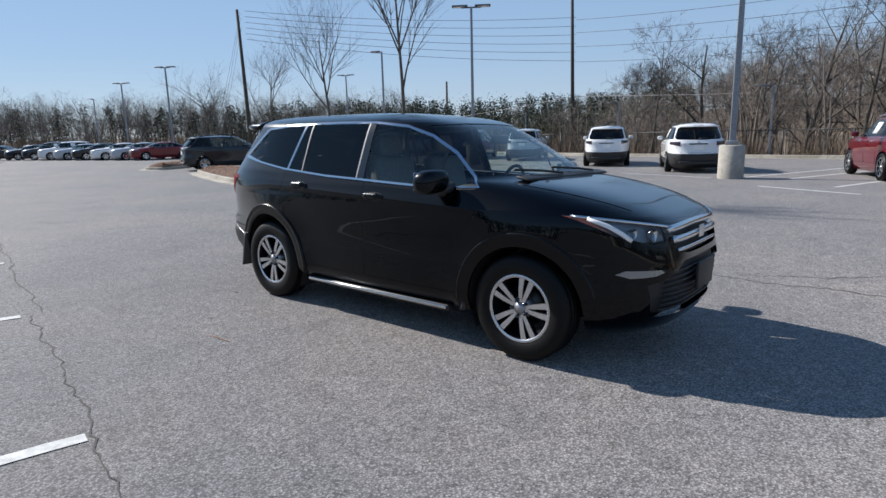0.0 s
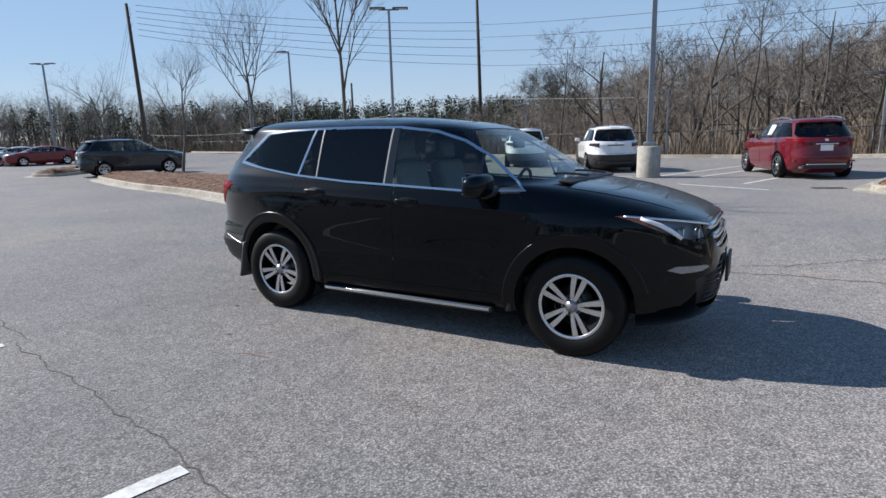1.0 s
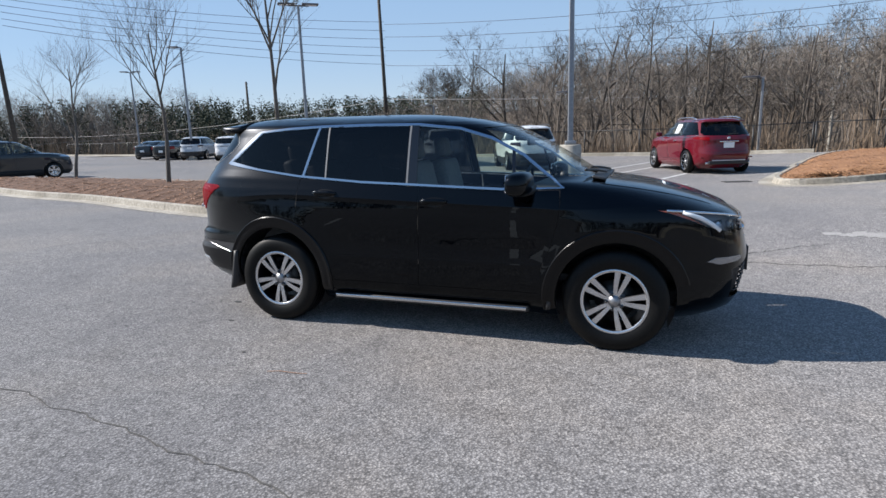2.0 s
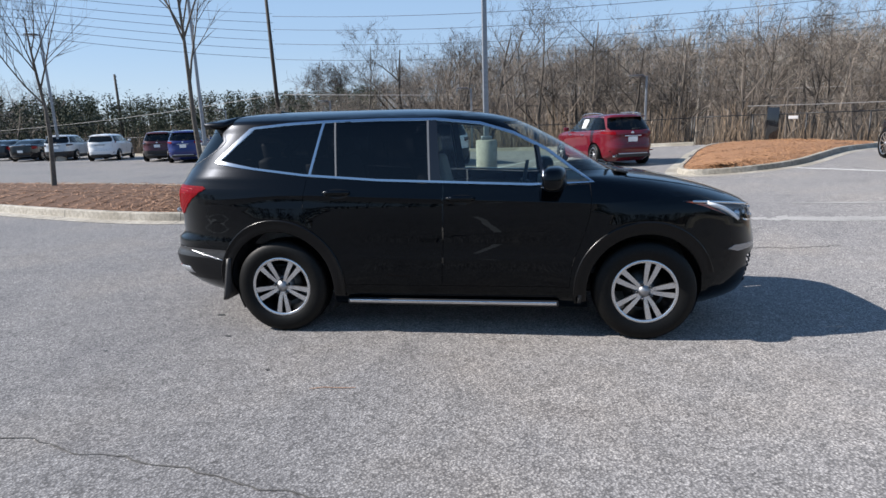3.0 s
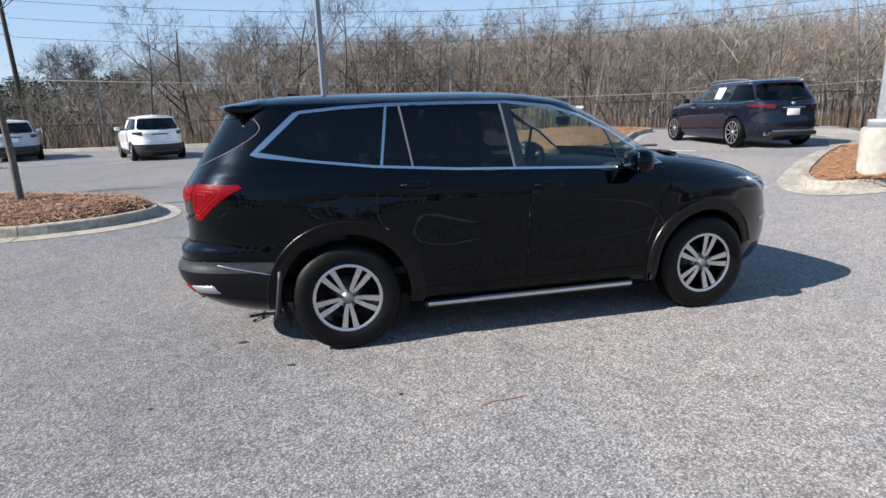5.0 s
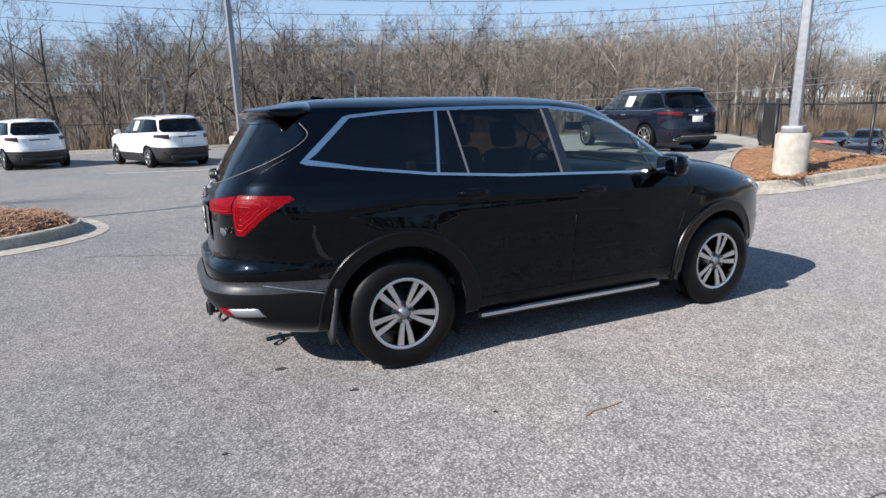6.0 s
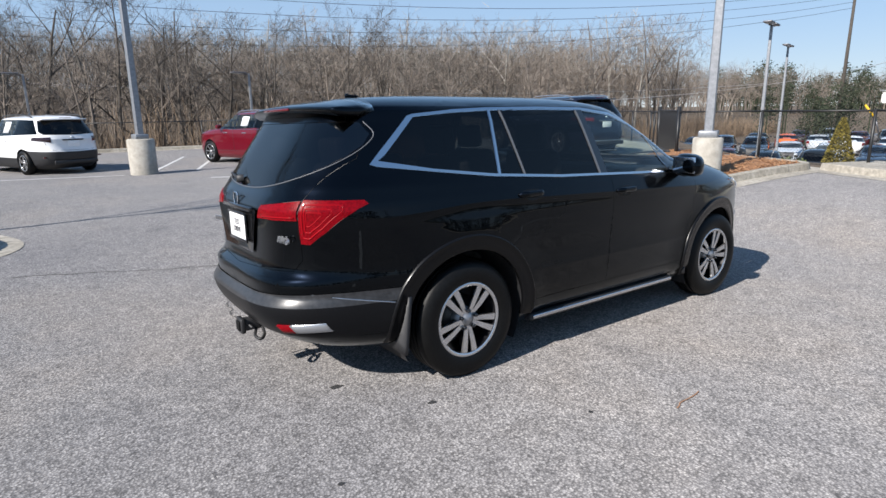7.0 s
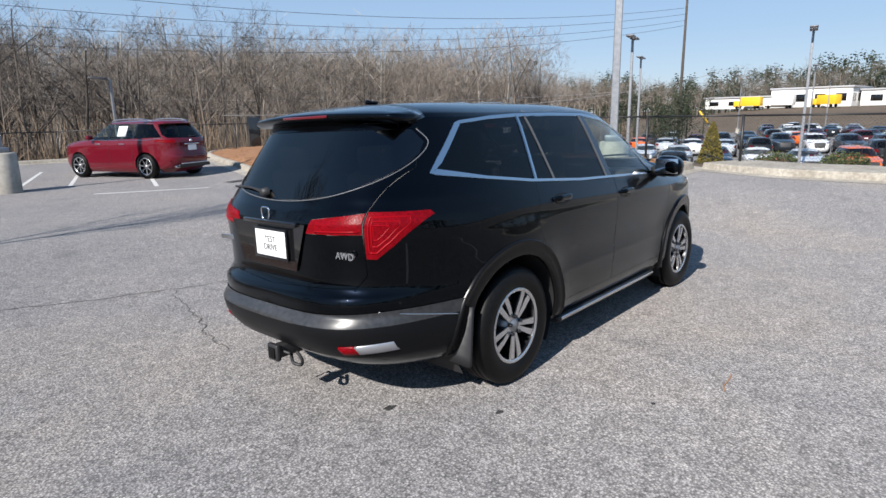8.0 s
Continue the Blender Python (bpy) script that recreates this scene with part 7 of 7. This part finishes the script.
def tree_at(x, y, spread_, count, reach=9.3, most=1.6):
    """A place in the woods, with a size that keeps to the skyline."""
    bearing = math.degrees(math.atan2(-(x + 0.5), y + 4.6))
    top = 1.7 + math.hypot(x + 0.5, y + 4.6) * math.tan(radians(float(np.interp(bearing, *np.array(SKYLINE).T))))
    z = float(land_z(x, y))
    s = min((top - z) / reach * rnd.uniform(*spread_), most)
    return (x, y, z, s, rnd.uniform(0, 6.28), rnd.randrange(count)) if s > 0.2 else None


near_trees, far_trees, bushes, pale = [], [], [], []
for _ in range(430):
    x = -24 + 90 * rnd.random() ** 0.85
    y = wood_edge(x) + 1.6 + 34 * rnd.random() ** 1.15
    near_trees.append(tree_at(x, y, (0.60, 1.06), 8))
for _ in range(680):
    x = rnd.uniform(-50, 200)
    y = wood_edge(x) + 30 + 130 * rnd.random()
    far_trees.append(tree_at(x, y, (0.70, 1.03), 8))
for _ in range(1250):
    x = rnd.uniform(-60, 90)
    y = wood_edge(x) + 0.3 + 20 * rnd.random() ** 1.6
    bushes.append((x, y, float(land_z(x, y)), rnd.uniform(0.6, 1.3), rnd.uniform(0, 6.28), rnd.randrange(5)))
for _ in range(16):
    x = rnd.uniform(6, 60)
    y = wood_edge(x) + 3.0 + 22 * rnd.random()
    pale.append(tree_at(x, y, (0.85, 1.15), 8))
near_trees, far_trees, pale = ([t for t in some if t] for some in (near_trees, far_trees, pale))
many("woodland", tall, near_trees, TWIGS, "dense bare grey-brown winter woodland behind the fence", "woods")
many("woodland", small, far_trees, TWIGS, "bare brown winter woodland on the far hillside", "woods")
many("undergrowth", scrub, bushes, SCRUB, "dry tan undergrowth at the edge of the woods", "undergrowth")
many("woodland", tall, pale, SYCAMORE, "pale-barked bare trees in the woods", "woods")


# pines: a trunk with rounded masses of needles
def pine_arrays(seed, clumps=300):
    r = random.Random(seed)
    vs, fs = [], []

    def quad(*four):
        k = len(vs)
        vs.extend(four)
        fs.append((k, k + 1, k + 2, k + 3))
    for a in range(4):
        t0, t1 = a * math.pi / 2, (a + 1) * math.pi / 2
        quad((0.14 * math.cos(t0), 0.14 * math.sin(t0), 0), (0.14 * math.cos(t1), 0.14 * math.sin(t1), 0), (0.03 * math.cos(t1), 0.03 * math.sin(t1), 8.4), (0.03 * math.cos(t0), 0.03 * math.sin(t0), 8.4))
    boughs = []
    for _ in range(16):
        h = r.uniform(0.25, 0.97)
        reach = 2.0 * math.sin(math.pi * min(1.0, h * 0.62 + 0.3)) * r.uniform(0.2, 1.0) * (1.15 - 0.75 * h)
        a = r.uniform(0, 6.28)
        boughs.append(Vector((reach * math.cos(a), reach * math.sin(a), 9.0 * h)))
    for _ in range(clumps):
        c = r.choice(boughs) + Vector((r.gauss(0, 0.46), r.gauss(0, 0.46), r.gauss(0, 0.34)))
        s = r.uniform(0.09, 0.21) * (480 / clumps) ** 0.4
        u = Vector((r.uniform(-1, 1), r.uniform(-1, 1), r.uniform(-0.6, 0.6))).normalized() * s
        w = Vector((r.uniform(-1, 1), r.uniform(-1, 1), r.uniform(-1, 1))).normalized() * s * 0.6
        quad(tuple(c - u - w * 0.3), tuple(c + w), tuple(c + u - w * 0.2), tuple(c - w))
    return np.array(vs, float), np.array(fs)


pines = [pine_arrays(400 + k, 370) for k in range(6)] + [pine_arrays(420 + k, 170) for k in range(6)]
green = []
for _ in range(640):
    a = radians(rnd.uniform(16, 74))
    d = rnd.uniform(62, 150)
    x, y = 3 - d * math.sin(a), -4 + d * math.cos(a)
    if y > back_edge(x) + 6:
        green.append(tree_at(x, y, (0.45, 1.0), 6))
for _ in range(460):
    a = radians(rnd.uniform(-102, -60))
    d = rnd.uniform(255, 330)
    x, y = -4 - d * math.sin(a), -3 + d * math.cos(a)
    green.append((x, y, float(land_z(x, y)), rnd.uniform(1.25, 2.2), rnd.uniform(0, 6.28), 6 + rnd.randrange(6)))
for _ in range(26):
    x = rnd.uniform(53, 66)
    y = rnd.uniform(18, 26)
    green.append((x, y, float(land_z(x, y)), rnd.uniform(0.4, 0.68), rnd.uniform(0, 6.28), rnd.randrange(6)))
for _ in range(150):
    a = radians(rnd.uniform(50, 92))
    d = rnd.uniform(110, 150)
    x, y = 3 - d * math.sin(a), -4 + d * math.cos(a)
    green.append(tree_at(x, y, (0.5, 0.9), 6))
# unseen pines added behind the camera as a dark band for the paint to mirror
for _ in range(260):
    a = radians(rnd.uniform(104, 256))
    d = rnd.uniform(48, 85)
    x, y = -d * math.sin(a), d * math.cos(a)
    green.append((x, y, float(land_z(x, y)), rnd.uniform(0.75, 1.2), rnd.uniform(0, 6.28), 6 + rnd.randrange(6)))
many("pine_woods", pines, [t for t in green if t], NEEDLES, "dark green pine trees in the distance, with added unseen ones behind the camera", "woods")
left_bare = []
for _ in range(260):
    a = radians(rnd.uniform(-102, -58))
    d = rnd.uniform(240, 300)
    x, y = -4 - d * math.sin(a), -3 + d * math.cos(a)
    left_bare.append((x, y, float(land_z(x, y)), rnd.uniform(1.0, 2.0), rnd.uniform(0, 6.28), rnd.randrange(8)))
for _ in range(330):
    a = radians(rnd.uniform(42, 100))
    d = rnd.uniform(66, 140)
    x, y = 3 - d * math.sin(a), -4 + d * math.cos(a)
    if y > back_edge(x) + 4 or x < -95:
        left_bare.append(tree_at(x, y, (0.6, 1.25), 8))
for _ in range(320):
    a = radians(rnd.uniform(46, 92))
    d = rnd.uniform(96, 150)
    x, y = 3 - d * math.sin(a), -4 + d * math.cos(a)
    if y > back_edge(x) + 4 or x < -95:
        left_bare.append(tree_at(x, y, (0.55, 1.2), 8))
many("woodland", small, [t for t in left_bare if t], TWIGS, "bare winter trees on the far side of the lot", "woods")
left_scrub = []
for _ in range(900):
    a = radians(rnd.uniform(28, 100))
    d = rnd.uniform(58, 125)
    x, y = 3 - d * math.sin(a), -4 + d * math.cos(a)
    if y > back_edge(x) + 3 or x < -92:
        left_scrub.append((x, y, float(land_z(x, y)), rnd.uniform(0.8, 1.6), rnd.uniform(0, 6.28), rnd.randrange(5)))
many("undergrowth", scrub, left_scrub, SCRUB, "dry brown undergrowth under the far trees", "undergrowth")

# ---- beyond the right-hand fence: shrubs, far buildings, trucks ----
def leafy(name, x, y, z, label, shape, count, size, material, seed, category="shrub"):
    """A shrub of many small leaves on a short stem."""
    r = random.Random(seed)
    t = thing(name, pose(x, y, z), label, category)
    part("stem", tube_bm([(0, 0, -0.2), (0.01, 0, 0.25), (0, 0.02, 0.5)], [0.04, 0.03, 0.012], 6), BARK, t)
    vs, fs = [], []
    for _ in range(count):
        c = Vector(shape(r))
        u = Vector((r.uniform(-1, 1), r.uniform(-1, 1), r.uniform(-1, 1))).normalized() * size * r.uniform(0.6, 1.3)
        w = u.orthogonal().normalized() * size * 0.45
        k = len(vs)
        vs += [c - u, c + w, c + u, c - w]
        fs.append((k, k + 1, k + 2, k + 3))
    mesh_part("crown", vs, fs, material, t, False)
    return t


def cone(h, r0):
    def f(r):
        t = r.random() ** 1.5
        rad = r0 * (1 - t) ** 0.8 * (0.55 + 0.45 * r.random() ** 0.4) + 0.02
        a = r.uniform(0, 6.28)
        return (rad * math.cos(a) * (1 + 0.1 * math.sin(3 * a)), rad * math.sin(a), 0.04 + t * h)
    return f


def mound_(h, r0):
    def f(r):
        a, b = r.uniform(0, 6.28), r.uniform(0, 1)
        rad = r0 * math.sqrt(r.random()) * (1 + 0.18 * math.sin(2.3 * a))
        return (rad * math.cos(a), rad * math.sin(a), h * (0.15 + 0.85 * b * math.sqrt(max(0.0, 1 - (rad / r0 / 1.2) ** 2))))
    return f


LEAVES = wood_mat("holly_leaves", (0.022, 0.036, 0.010), (0.10, 0.115, 0.035))
GOLDEN = wood_mat("golden_arborvitae", (0.055, 0.050, 0.008), (0.20, 0.155, 0.025))
leafy("shrub", 12.1, 2.05, -0.05, "golden-green cone-shaped evergreen beside the fence", cone(1.40, 0.40), 5000, 0.035, GOLDEN, 3)
leafy("shrub", 11.8, 0.45, -0.05, "low green shrub behind the fence", mound_(0.75, 0.55), 2600, 0.04, LEAVES, 4)
leafy("shrub", 11.5, -1.0, 0.0, "low green shrub behind the fence", mound_(0.75, 0.55), 2600, 0.04, LEAVES, 5)
leafy("shrub", 12.6, 3.3, -0.2, "low green shrub behind the fence", mound_(0.6, 0.5), 1500, 0.04, LEAVES, 6)


def hall(x, y, z, sx, sy, h, spin, label, doors=5):
    b = thing("building", pose(x, y, z, 0, 0, spin), label, "building")
    part("wall", box_bm((sx, sy, h), (0, 0, h / 2), 0.05), WHITE_WALL, b)
    part("roof", box_bm((sx + 0.8, sy + 0.8, 0.5), (0, 0, h + 0.2), 0.05), GREY_ROOF, b)
    for k in range(doors):
        px = -sx / 2 + sx * (k + 0.5) / doors
        part("window", box_bm((sx / doors * 0.5, 0.1, h * 0.4), (px, -sy / 2 - 0.02, h * 0.5), 0.01), GLOSS_BLACK, b)
        part("window", box_bm((0.1, min(3.0, sy / doors * 0.5), h * 0.4), (-sx / 2 - 0.02, -sy / 2 + sy * (k + 0.5) / doors, h * 0.5), 0.01), GLOSS_BLACK, b)
    return b


hall(216, 50, 1.8, 22, 25, 3.4, -8, "long white single-storey building beyond the lots", 4)
hall(222, 33, 1.9, 24, 22, 5.6, -5, "white two-storey building beyond the lots", 4)
hall(226, 9, 2.0, 20, 24, 4.6, -5, "white single-storey building beyond the lots", 3)


def truck(x, y, z, spin, colour_mat, label):
    t = thing("truck", pose(x, y, z, 0, 0, spin), label, "truck")
    part("cargo_box", box_bm((6.0, 2.4, 2.7), (-1.2, 0, 2.2), 0.06), colour_mat, t)
    part("cab", box_bm((1.9, 2.2, 1.9), (2.9, 0, 1.55), 0.25, 3), colour_mat, t)
    part("windscreen", box_bm((0.05, 1.8, 0.7), (3.86, 0, 1.95), 0.01), GLOSS_BLACK, t)
    for wx in (-2.8, 2.7):
        for sg in (-1, 1):
            w = part("wheel", lathe_bm([(0.001, -0.12), (0.25, -0.13), (0.45, -0.12), (0.46, 0.12), (0.001, 0.12)], 16), RUBBER, t)
            w.location = (wx, sg * 1.0, 0.46)
    return t


truck(200, 49, 1.75, 80, YELLOW, "yellow box truck parked by the far building")
truck(204, 41, 1.8, 80, WHITE_WALL, "white box truck parked by the far building")
truck(204, 29, 1.8, 60, YELLOW, "small yellow truck on the far road")
crane = thing("lift_arm", pose(62.9, 17.4, -2.2), "yellow boom of a lift standing among the parked cars", "machine")
part("boom", tube_bm([(-0.25, 0.4, 2.5), (-0.6, 1.3, 3.8)], [0.11, 0.09], 6), YELLOW, crane)
part("mast", tube_bm([(0, 0, 0.9), (-0.25, 0.4, 2.55)], 0.07, 6), LAMP_DARK, crane, "dark grey lower arm")
part("chassis", box_bm((2.2, 1.6, 0.9), (0.6, 0, 0.6), 0.1), LAMP_DARK, crane, "dark grey chassis")
